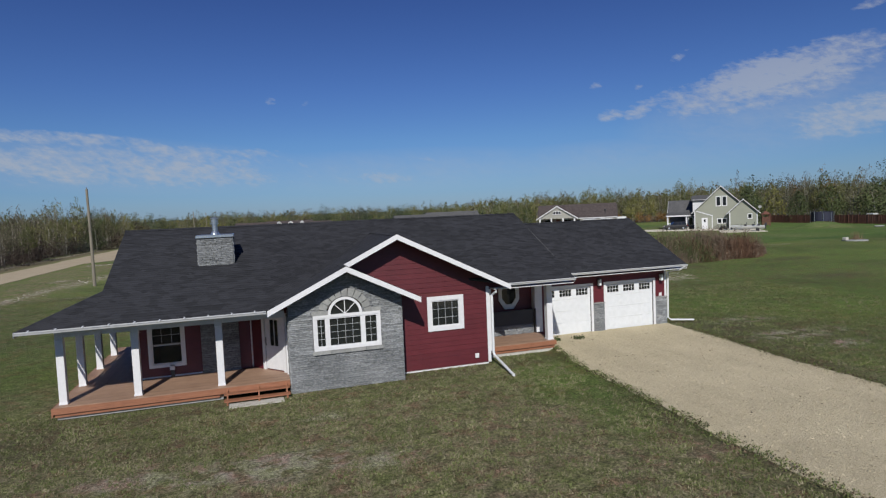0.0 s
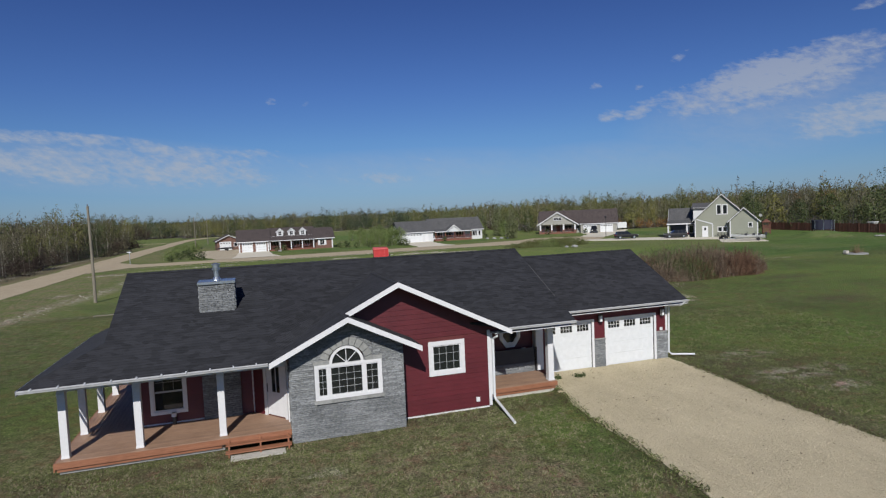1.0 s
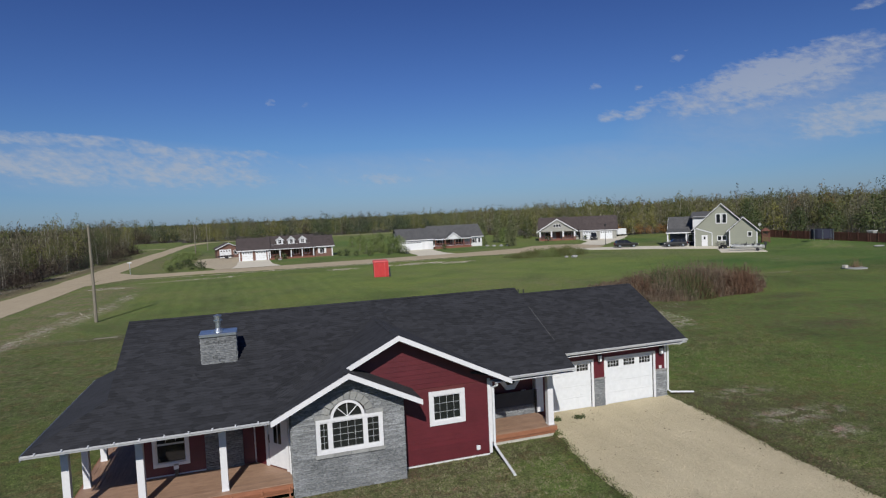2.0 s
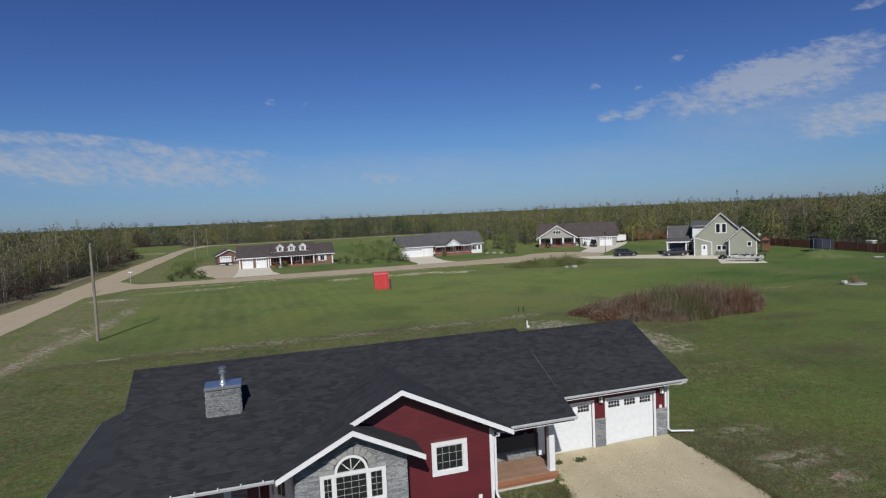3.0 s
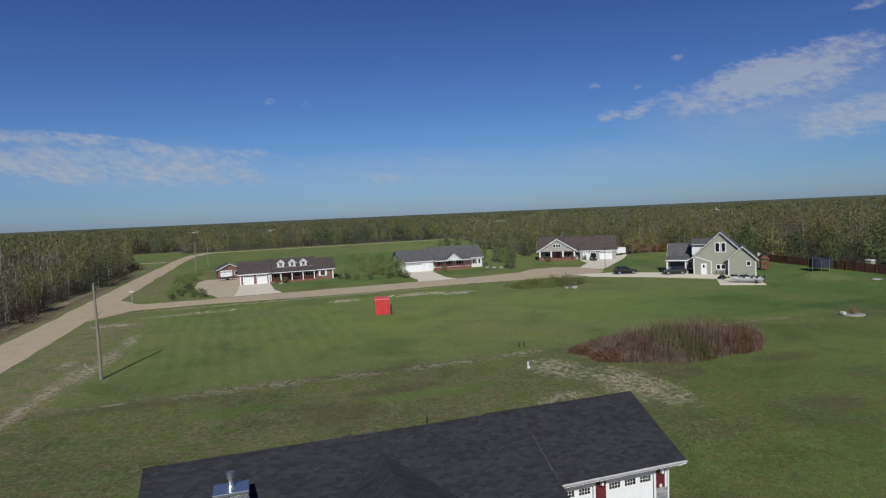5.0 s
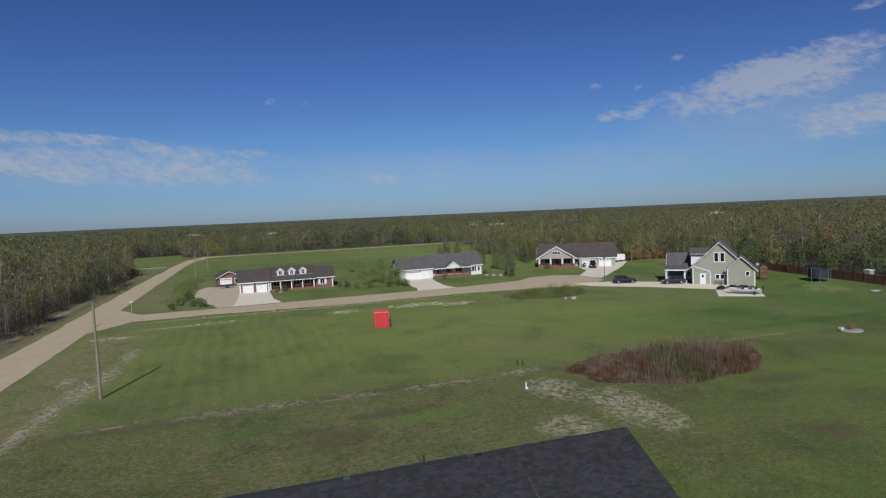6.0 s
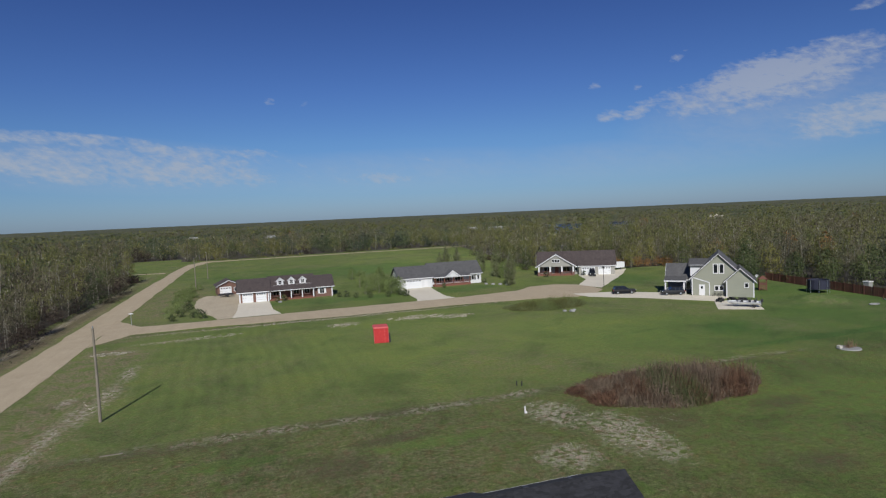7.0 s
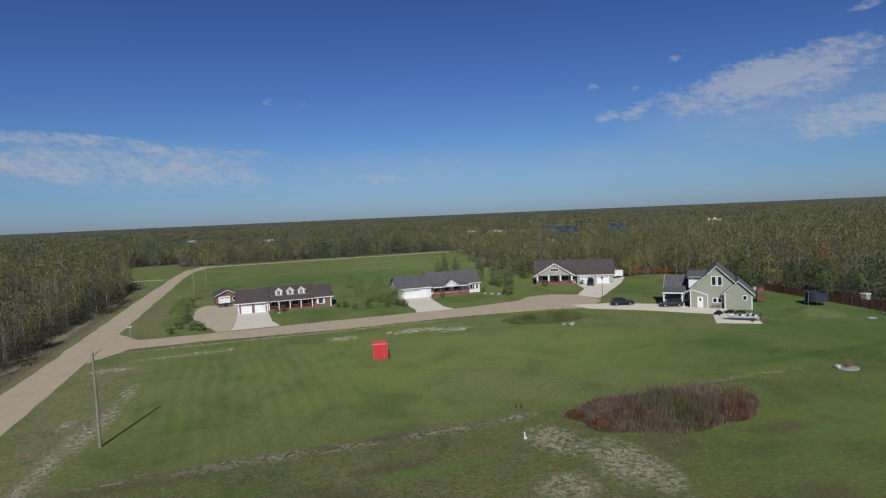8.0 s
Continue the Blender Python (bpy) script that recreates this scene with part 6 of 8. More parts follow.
def estate_car(m, colour, label, name="car", high=1.7, length=4.6):
    car = thing(name, label, "car", m.translation)
    L, W = length / 2, 0.9
    sect = [(-L, 0.42, 0.85), (-L + 0.05, 0.95, 0.9), (-L * 0.5, 1.02, 0.92), (-L * 0.42, 1.05, 0.92), (L * 0.5, 1.06, 0.92), (L - 0.08, 1.0, 0.9), (L, 0.45, 0.85)]
    bm = bmesh.new()
    rows = []
    for x, z, s in sect:
        rows.append([bm.verts.new((x, y * W * s, zz)) for y, zz in ((-1, 0.32), (-1.0, z * 0.72), (-0.93, z), (0.93, z), (1.0, z * 0.72), (1, 0.32))])
    for a, b in zip(rows, rows[1:]):
        for k in range(6):
            bm.faces.new((a[k], a[(k + 1) % 6], b[(k + 1) % 6], b[k]))
    bm.faces.new(rows[0][::-1]); bm.faces.new(rows[-1])
    part("body", bm, colour, car, m=m)
    # cabin with its own glass
    bm = bmesh.new()
    hull(bm, [(-L * 0.46, -0.8, 1.03), (L * 0.93, -0.8, 1.03), (L * 0.93, 0.8, 1.03), (-L * 0.46, 0.8, 1.03)], [(-L * 0.12, -0.66, high - 0.05), (L * 0.78, -0.66, high - 0.05), (L * 0.78, 0.66, high - 0.05), (-L * 0.12, 0.66, high - 0.05)])
    part("glazing", bm, DARK_GLASS, car, m=m)
    bm = bmesh.new()
    box(bm, -L * 0.14, L * 0.8, -0.68, 0.68, high - 0.06, high, 0.03)
    for u in (0.18, 0.5, 0.84):
        for s in (-1, 1):
            hull(bm, [(L * u - 0.06, s * 0.80, 1.0), (L * u + 0.06, s * 0.80, 1.0), (L * u + 0.06, s * 0.82, 1.0), (L * u - 0.06, s * 0.82, 1.0)],
                 [(L * u - 0.1, s * 0.66, high - 0.05), (L * u + 0.02, s * 0.66, high - 0.05), (L * u + 0.02, s * 0.69, high - 0.05), (L * u - 0.1, s * 0.69, high - 0.05)])
    part("roof", bm, colour, car, m=m)
    for x in (-L * 0.62, L * 0.6):
        for s in (-1, 1):
            bm = bmesh.new()
            tube(bm, [(x, s * 0.72, 0.35), (x, s * 0.93, 0.35)], 0.35, 16)
            wheel = part("wheel", bm, TYRE, car, m=m)
            bm = bmesh.new()
            tube(bm, [(x, s * 0.925, 0.35), (x, s * 0.94, 0.35)], 0.2, 12)
            part("rim", bm, METAL, wheel, m=m)
    for s in (-1, 1):
        part("headlight", boxes((-L - 0.02, -L + 0.08, s * 0.62 - 0.16, s * 0.62 + 0.16, 0.72, 0.86)), PALE_GLASS, car, m=m)
        part("tail_light", boxes((L - 0.06, L + 0.02, s * 0.68 - 0.1, s * 0.68 + 0.1, 0.75, 1.0)), RED_LAMP, car, m=m)
    part("bumper", boxes((-L - 0.06, -L + 0.1, -0.78, 0.78, 0.35, 0.55)), BLACK, car, m=m)
    return car


RED_LAMP = plain("red lamp plastic", (0.25, 0.01, 0.01), (0.32, 0.02, 0.02), 8, 0.2, 0.02)
DARK_PAINT = paint("near-black car paint", (0.006, 0.0062, 0.007))
GREY_PAINT = paint("dark grey car paint", (0.018, 0.0185, 0.021))
estate_car(turned(79.6, 115.0, 0.05, 158), DARK_PAINT, "near-black estate car parked on the concrete drive", high=1.65, length=5.0)
estate_car(turned(87.0, 107.7, 0.05, -25), GREY_PAINT, "dark grey station wagon parked beside the sage house", high=1.7, length=4.8)
estate_car(turned(93.4, 150.2, 0.045, 60), DARK_PAINT, "black pickup parked before the garage doors", high=1.9, length=5.0)

RED_TARP = plain("bright red tarpaulin", (0.36, 0.015, 0.018), (0.48, 0.034, 0.032), 3, 0.55, 0.25)
RED_TOP = plain("paler red tarpaulin", (0.46, 0.06, 0.06), (0.54, 0.095, 0.09), 3, 0.6, 0.25)
hut = thing("red_hut", "bright red fabric-covered hut standing alone in the field", "hut", (18.9, 92.5, 0))
hm = turned(17.5, 91.4, 0, -8)
bm = bmesh.new()
hull(bm, [(0.12, 0, 0), (2.3, 0, 0), (2.3, 2.4, 0), (0.12, 2.4, 0)], [(0.0, 0.05, 2.35), (2.32, 0.05, 2.35), (2.32, 2.35, 2.45), (0.0, 2.35, 2.45)])
bmesh.ops.bevel(bm, geom=list(bm.edges), offset=0.06, segments=2, affect="EDGES")
part("cover", bm, RED_TARP, hut, m=hm)
bm = bmesh.new()
hull(bm, [(-0.06, -0.04, 2.33), (2.38, -0.04, 2.33), (2.38, 2.42, 2.43), (-0.06, 2.42, 2.43)], [(0.06, 0.1, 2.52), (2.25, 0.1, 2.52), (2.2, 2.3, 2.6), (0.1, 2.3, 2.6)])
part("roof_cover", bm, RED_TOP, hut, m=hm)
for x in (0.06, 1.72, 2.26):
    part("pole", boxes((x, x + 0.07, -0.05, 0.0, 0.0, 2.34)), RED_TOP, hut, m=hm)
part("doorway", boxes((1.82, 2.2, -0.02, 0.005, 0.05, 2.0)), RED_TARP, hut, m=hm)
# side flap in black: its shade is put into the colour
part("shaded_flap", boxes((2.33, 2.6, 0.1, 0.16, 0.0, 1.5)), BLACK, hut, m=hm)

# boat on its trailer
boat = thing("motor_boat", "white open motor boat on a trailer on the concrete pad", "boat", (87.5, 87.8, 0))
bmx = turned(87.3, 87.9, 0.05, math.degrees(math.atan2(-4.8, 5.0)))
bm = bmesh.new()
rows = []
for x, w, k, z in ((-3.0, 0.05, 0.75, 1.15), (-2.2, 0.6, 0.5, 1.1), (-1.0, 0.95, 0.4, 1.02), (0.8, 1.05, 0.38, 1.0), (2.6, 1.0, 0.4, 1.0)):
    rows.append([bm.verts.new(p) for p in ((x, -w, z), (x, -w * 0.8, (z + k) / 2), (x, 0, k), (x, w * 0.8, (z + k) / 2), (x, w, z), (x, w * 0.85, z - 0.02), (x, 0, z - 0.3), (x, -w * 0.85, z - 0.02))])
for a, b in zip(rows, rows[1:]):
    for k in range(8):
        bm.faces.new((a[k], a[(k + 1) % 8], b[(k + 1) % 8], b[k]))
bm.faces.new(rows[0][::-1]); bm.faces.new(rows[-1])
part("hull", bm, WHITE_METAL, boat, m=bmx)
for x in (-0.8, 0.5, 1.4):
    part("seat", boxes((x, x + 0.45, -0.35, 0.35, 0.85, 1.3), (x + 0.4, x + 0.5, -0.35, 0.35, 1.25, 1.65)), BLACK, boat, m=bmx)
bm = bmesh.new()
box(bm, 2.55, 2.95, -0.2, 0.2, 0.9, 1.5, 0.05); box(bm, 2.65, 2.8, -0.06, 0.06, 0.3, 0.95)
part("outboard_motor", bm, BLACK, boat, m=bmx)
part("windscreen", boxes((-1.25, -1.2, -0.6, 0.6, 1.0, 1.45)), DARK_GLASS, boat, m=bmx)
part("trailer_frame", boxes((-4.2, 2.4, -0.05, 0.05, 0.38, 0.46), (-1.5, -1.4, -0.8, 0.8, 0.36, 0.44), (1.4, 1.5, -0.9, 0.9, 0.36, 0.44)), METAL, boat, m=bmx)
for s in (-1, 1):
    bm = bmesh.new()
    tube(bm, [(1.45, s * 0.9, 0.3), (1.45, s * 1.08, 0.3)], 0.3, 14)
    part("wheel", bm, TYRE, boat, m=bmx)
for k, (x, y) in enumerate(((88.0, 95.0), (90.3, 94.2), (91.6, 92.9))):
    q = thing("quad_bike", "dark all-terrain quad bike on the drive", "vehicle", (x, y, 0.05), "quad bikes")
    qm = turned(x, y, 0.05, 30 + 50 * k)
    bm = bmesh.new()
    hull(bm, [(-0.8, -0.3, 0.4), (0.8, -0.3, 0.4), (0.8, 0.3, 0.4), (-0.8, 0.3, 0.4)], [(-0.6, -0.22, 0.8), (0.75, -0.25, 0.75), (0.75, 0.25, 0.75), (-0.6, 0.22, 0.8)])
    part("body", bm, DARK_PAINT, q, m=qm)
    bm = bmesh.new()
    tube(bm, [(-0.45, -0.4, 1.0), (-0.5, 0, 1.05), (-0.45, 0.4, 1.0)], 0.03, 6)
    part("handlebar", bm, BLACK, q, m=qm)
    for a in (-0.6, 0.6):
        for s in (-1, 1):
            bm = bmesh.new()
            tube(bm, [(a, s * 0.35, 0.28), (a, s * 0.58, 0.28)], 0.28, 12)
            part("wheel", bm, TYRE, q, m=qm)
white_trailer = thing("white_trailer", "small white box trailer beside the olive house", "trailer", (110, 161, 0))
wm = turned(109.5, 161.0, 0, 5)
part("body", boxes((-1.7, 1.7, -1.0, 1.0, 0.5, 2.3, 0.06)), WHITE_METAL, white_trailer, m=wm)
for s in (-1, 1):
    bm = bmesh.new()
    tube(bm, [(0, s * 0.95, 0.32), (0, s * 1.12, 0.32)], 0.32, 12)
    part("wheel", bm, TYRE, white_trailer, m=wm)

# ---- fence, trampoline, swing frame ----
FENCE_WOOD = plain("dark red-brown fence boards", (0.085, 0.032, 0.022), (0.13, 0.055, 0.036), 10, 0.8, 0.3, spread=0.3, stretch=(1, 1, 0.2))
fence = thing("fence", "dark red-brown close-boarded timber fence along the wood", "fence", (119, 97, 0))
f0, f1 = Vector((121.0, 115.5, 0)), Vector((113.5, 70.0, 0))
flen = (f1 - f0).length
fdir = math.degrees(math.atan2(f1.y - f0.y, f1.x - f0.x))
n = int(flen / 2.4)
for k in range(n + 1):
    part("post", boxes((k * 2.4 - 0.06, k * 2.4 + 0.06, -0.06, 0.06, 0, 1.95)), FENCE_WOOD, fence, m=turned(f0.x, f0.y, 0, fdir))
board_data = as_mesh("board", boxes((0, 0.19, -0.015, 0.015, 0.05, 1.8)), FENCE_WOOD)
for k in range(int(flen / 0.2)):
    b = new("board", board_data)
    b.parent = fence
    b.matrix_parent_inverse = base_of(fence).inverted()
    b.matrix_basis = turned(f0.x, f0.y, 0, fdir) @ Matrix.Translation((k * 0.2, 0.03 * (k % 2), random.uniform(-0.02, 0.02)))
tramp = thing("trampoline", "round trampoline with dark blue safety net", "trampoline", (112.5, 94.0, 0))
NET = plain("dark blue net", (0.010, 0.012, 0.026), (0.02, 0.023, 0.045), 30, 0.8, 0.1)
tm = turned(112.5, 94.0)
bm = bmesh.new()
tube(bm, [(0, 0, 0.8), (0, 0, 0.86)], 2.1, 20)
part("mat", bm, NET, tramp, m=tm)
bm = bmesh.new()
for k in range(20):
    a, b = k * math.tau / 20, (k + 1) * math.tau / 20
    prism_pts = [(1.95 * math.cos(a), 1.95 * math.sin(a)), (1.95 * math.cos(b), 1.95 * math.sin(b)), (1.92 * math.cos(b), 1.92 * math.sin(b)), (1.92 * math.cos(a), 1.92 * math.sin(a))]
    hull(bm, [(x, y, 0.86) for x, y in prism_pts], [(x, y, 2.7) for x, y in prism_pts])
part("safety_net", bm, NET, tramp, m=tm)
for k in range(8):
    a = k * math.tau / 8
    bm = bmesh.new()
    tube(bm, [(2.08 * math.cos(a), 2.08 * math.sin(a), 0.0), (2.08 * math.cos(a), 2.08 * math.sin(a), 2.75)], 0.04, 6)
    part("pole", bm, METAL, tramp, m=tm)
swing = thing("swing_frame", "red-brown timber play frame beside the sage house", "play frame", (107, 101, 0))
wm = turned(105.5, 102.5, 0, -40)
part("platform", boxes((0, 1.6, 0, 1.6, 1.3, 1.42)), FENCE_WOOD, swing, m=wm)
for x, y in ((0, 0), (1.5, 0), (0, 1.5), (1.5, 1.5)):
    part("post", boxes((x, x + 0.12, y, y + 0.12, 0, 2.6)), FENCE_WOOD, swing, m=wm)
part("top_beam", boxes((-0.1, 1.8, 0.7, 0.85, 2.4, 2.52)), FENCE_WOOD, swing, m=wm)
part("guard_rail", boxes((0, 1.6, 0.0, 0.06, 1.8, 1.92), (0, 0.06, 0, 1.6, 1.8, 1.92)), FENCE_WOOD, swing, m=wm)
for k in range(7):
    part("side_board", boxes((0, 1.6, 0.02, 0.05, 0.25 + k * 0.22, 0.4 + k * 0.22)), FENCE_WOOD, swing, m=wm)
    part("side_board", boxes((0.02, 0.05, 0, 1.6, 0.25 + k * 0.22, 0.4 + k * 0.22)), FENCE_WOOD, swing, m=wm)
bm = bmesh.new()
hull(bm, [(-0.1, -0.1, 2.5), (1.75, -0.1, 2.5), (1.75, 1.75, 2.5), (-0.1, 1.75, 2.5)], [(0.7, 0.7, 3.2), (0.9, 0.7, 3.2), (0.9, 0.9, 3.2), (0.7, 0.9, 3.2)])
part("tower_roof", bm, FENCE_WOOD, swing, m=wm)
white_shed = thing("white_shed", "white shed roof showing over the fence", "shed", (122, 92, 0))
part("body", boxes((122.0, 123.2, 90.3, 91.5, 0, 1.75)), PALE_STONE, white_shed)
part("roof", boxes((121.9, 123.3, 90.2, 91.6, 1.75, 1.9)), WHITE, white_shed)

# ---- bicycles against the sage house ----
def bicycle(x, y, turn, label):
    b = thing("bicycle", label, "bicycle", (x, y, 0), "bicycles by the sage house")
    m = turned(x, y, 0.02, turn) @ Matrix.Rotation(radians(-8), 4, "X")
    for c in (-0.52, 0.52):
        bm = bmesh.new()
        tube(bm, [(c + 0.32 * math.cos(k * math.tau / 16), 0, 0.34 + 0.32 * math.sin(k * math.tau / 16)) for k in range(17)], 0.03, 5, caps=False)
        part("wheel", bm, TYRE, b, m=m)
    bm = bmesh.new()
    for p in ([(-0.52, 0, 0.34), (-0.1, 0, 0.32), (0.38, 0, 0.8), (-0.2, 0, 0.8), (-0.52, 0, 0.34)], [(-0.1, 0, 0.32), (-0.24, 0, 0.95)], [(0.52, 0, 0.34), (0.34, 0, 1.0)]):
        tube(bm, p, 0.025, 5)
    part("bicycle_frame", bm, BLACK, b, m=m)
    part("saddle", boxes((-0.36, -0.12, -0.07, 0.07, 0.95, 1.0)), BLACK, b, m=m)
    bm = bmesh.new()
    tube(bm, [(0.30, -0.26, 1.04), (0.34, 0, 1.0), (0.30, 0.26, 1.04)], 0.018, 5)
    part("handlebar", bm, METAL, b, m=m)


bicycle(92.58, 100.97, -43.4, "dark bicycle leaning by the sage green wall")
bicycle(93.45, 100.15, -40.0, "dark bicycle leaning by the sage green wall")

# ---- poles and signs ----
POLE_WOOD = plain("grey weathered pole timber", (0.13, 0.115, 0.09), (0.21, 0.19, 0.15), 12, 0.85, 0.3, stretch=(1, 1, 0.1))


def utility_pole(x, y, h, group="utility poles"):
    p = thing("utility_pole", "tall weathered wooden utility pole in the verge", "pole", (x, y, 0), group)
    bm = bmesh.new()
    tube(bm, [(x, y, -0.2), (x, y, h * 0.5), (x - 0.05, y, h)], [0.16, 0.135, 0.11], 10)
    part("shaft", bm, POLE_WOOD, p)
    bm = bmesh.new()
    tube(bm, [(x - 0.05, y, h), (x - 0.05, y, h + 0.12), (x - 0.05, y, h + 0.22)], [0.05, 0.07, 0.03], 8)
    part("insulator", bm, METAL, p)
    return p


utility_pole(-15.8, 68.3, 9.8)
utility_pole(-16.5, 192, 9.5)
utility_pole(-15.5, 229, 9.5)


def sign_post(x, y, label):
    s = thing("road_sign", label, "sign", (x, y, 0))
    part("post", boxes((x - 0.04, x + 0.04, y - 0.04, y + 0.04, 0, 2.6)), METAL, s)
    part("blade", boxes((x - 0.38, x + 0.38, y - 0.06, y - 0.045, 2.35, 2.52)), WHITE_METAL, s)
    return s


sign_post(-23.9, 133.0, "small pale road sign on a steel post at the corner")
lamp_post = thing("lamp_post", "dark thin lamp post by the turning circle", "lamp post", (82.5, 127.5, 0))
bm = bmesh.new()
tube(bm, [(82.5, 127.5, 0), (82.5, 127.5, 4.6)], [0.07, 0.05], 8)
part("shaft", bm, BLACK, lamp_post)
bm = bmesh.new()
tube(bm, [(82.5, 127.5, 4.6), (82.5, 127.5, 4.7), (82.5, 127.5, 5.05), (82.5, 127.5, 5.15)], [0.08, 0.2, 0.26, 0.1], 8)
part("lantern", bm, BLACK, lamp_post)
stake = thing("survey_stake", "short white stake with dark foot in the grass", "stake", (24.7, 52.2, 0))
part("shaft", boxes((24.66, 24.78, 52.14, 52.26, 0.0, 0.7, 0.02)), WHITE, stake)
part("foot", boxes((24.79, 24.92, 52.14, 52.26, 0.0, 0.2)), WHITE, stake)
tagged(part("fallen_plank", boxes((-13.6, -11.8, 57.6, 57.75, 0.0, 0.06)), POLE_WOOD), "weathered plank lying in the grass", "plank")
pool = thing("paddling_pool", "small pale oval paddling pool on the lawn", "pool", (107.0, 78.1, 0))
bm = bmesh.new()
tube(bm, [(107.0 + 1.0 * math.cos(k * math.tau / 24), 78.1 + 0.5 * math.sin(k * math.tau / 24), 0.13) for k in range(25)], 0.10, 6, caps=False)
part("rim", bm, PALE_STONE, pool)
bm = bmesh.new()
hull(bm, [(107.0 + 0.96 * math.cos(k * math.tau / 16), 78.1 + 0.46 * math.sin(k * math.tau / 16), 0.0) for k in range(16)], [(107.0 + 0.96 * math.cos(k * math.tau / 16), 78.1 + 0.46 * math.sin(k * math.tau / 16), 0.05) for k in range(16)])
part("floor_sheet", bm, NAVY, pool)
pile = thing("timber_pile", "few pale boards lying by the fence foot", "timber", (113.6, 80.5, 0))
for k in range(3):
    part("board", boxes((-1.4 + 0.2 * k, 1.1 + 0.1 * k, 0.2 * k, 0.2 * k + 0.16, 0.0, 0.06 + 0.05 * k)), PALE_STONE, pile, m=turned(113.6, 80.0, 0, 70))
part("stake", boxes((0.9, 1.0, 0.5, 0.6, 0.0, 1.1)), FENCE_WOOD, pile, m=turned(113.6, 80.0, 0, 70))
for x, y in ((27.9, 61.0), (28.35, 60.6)):
    stub = thing("wooden_stake", "short dark wooden stake in the grass", "stake", (x, y, 0), "dark stakes by the ditch")
    part("shaft", boxes((x - 0.05, x + 0.05, y - 0.05, y + 0.05, 0.0, 0.6, 0.012)), BLACK, stub)
trailer = thing("utility_trailer", "low dark flatbed trailer parked before the small garage", "trailer", (-7.2, 169.8, 0.04))
ym = turned(-7.2, 169.8, 0.04, 12)
part("bed", boxes((-1.9, 1.9, -0.9, 0.9, 0.48, 0.58, 0.02)), DARK_FABRIC, trailer, m=ym)
part("side_rail", boxes((-1.9, 1.9, -0.94, -0.9, 0.5, 0.85)), BLACK, trailer, m=ym)
part("side_rail", boxes((-1.9, 1.9, 0.9, 0.94, 0.5, 0.85)), BLACK, trailer, m=ym)
part("drawbar", boxes((-3.0, -1.9, -0.05, 0.05, 0.42, 0.5)), BLACK, trailer, m=ym)
for side_of in (-1, 1):
    bm = bmesh.new()
    tube(bm, [(0.2, side_of * 0.95, 0.33), (0.2, side_of * 1.13, 0.33)], 0.33, 14)
    part("wheel", bm, TYRE, trailer, m=ym)
dish = thing("satellite_dish", "grey satellite dish on the eave of the sage house", "dish", at(sage_m, (12.3, 0.6, 3.6)))
bm = bmesh.new()
tube(bm, [(12.2, 0.6, 3.45), (12.35, 0.55, 3.95), (12.35, 0.5, 4.15)], 0.03, 6)
part("mast", bm, METAL, dish, m=sage_m)
bm = bmesh.new()
tube(bm, [(12.35, 0.52, 4.25), (12.36, 0.44, 4.27), (12.38, 0.34, 4.3)], [0.06, 0.22, 0.32], 16)
part("reflector", bm, PALE_STONE, dish, m=sage_m)
bm = bmesh.new()
tube(bm, [(12.36, 0.4, 3.9), (12.4, -0.05, 4.1)], 0.02, 5)
part("feed_arm", bm, METAL, dish, m=sage_m)
# flower bed with a white tub
bed = thing("flower_bed", "round pale gravel bed with a white box and dry plants", "flower bed", (73.3, 57.2, 0))
bm = bmesh.new()
tube(bm, [(73.6, 56.9, -0.05), (73.6, 56.9, 0.1), (73.6, 56.9, 0.14)], [1.45, 1.4, 1.2], 20)
part("gravel_mound", bm, PALE_STONE, bed)
part("white_box", boxes((72.15, 72.65, 57.0, 57.5, 0.1, 0.48, 0.04)), CONCRETE, bed)
rr = random.Random(9)
bm = bmesh.new()
for k in range(90):
    x, y, t = 73.9 + rr.gauss(0, 0.45), 57.0 + rr.gauss(0, 0.3), rr.uniform(0.4, 1.5)
    dx, dy = rr.gauss(0, 0.12), rr.gauss(0, 0.12)
    vs = [bm.verts.new(p) for p in ((x - 0.03, y, 0.1), (x + 0.03, y, 0.1), (x + dx, y + dy, t))]
    bm.faces.new(vs)
tagged(part("dry_plants", bm, plain("dry brown plant stems", (0.09, 0.06, 0.035), (0.16, 0.11, 0.06), 9, 0.9), bed), kind="stuff")


# ---- trees and woods ----
def leaf_material(name, a, b, scale=0.09, single=0.1, reach=1.6):
    """Leaves: each one a little different, whole crowns and stands more so."""
    m, nt, bsdf, vec = material(name)
    g = nt.nodes.new("ShaderNodeNewGeometry")
    big = noise_node(nt, g.outputs["Position"], scale, 4.0, 0.6)
    fac = math_node(nt, "ADD", math_node(nt, "MULTIPLY", g.outputs["Random Per Island"], single), math_node(nt, "MULTIPLY", math_node(nt, "SUBTRACT", big, 0.5), reach))
    fac = math_node(nt, "ADD", fac, 0.5 - single / 2)
    col = ramp(nt, fac, [(0.12, a), (0.88, b)])
    link(nt, tint_by_object(nt, col, 0.2), bsdf.inputs["Base Color"])
    bsdf.inputs["Roughness"].default_value = 0.8
    bsdf.inputs["Specular IOR Level"].default_value = 0.2
    return m


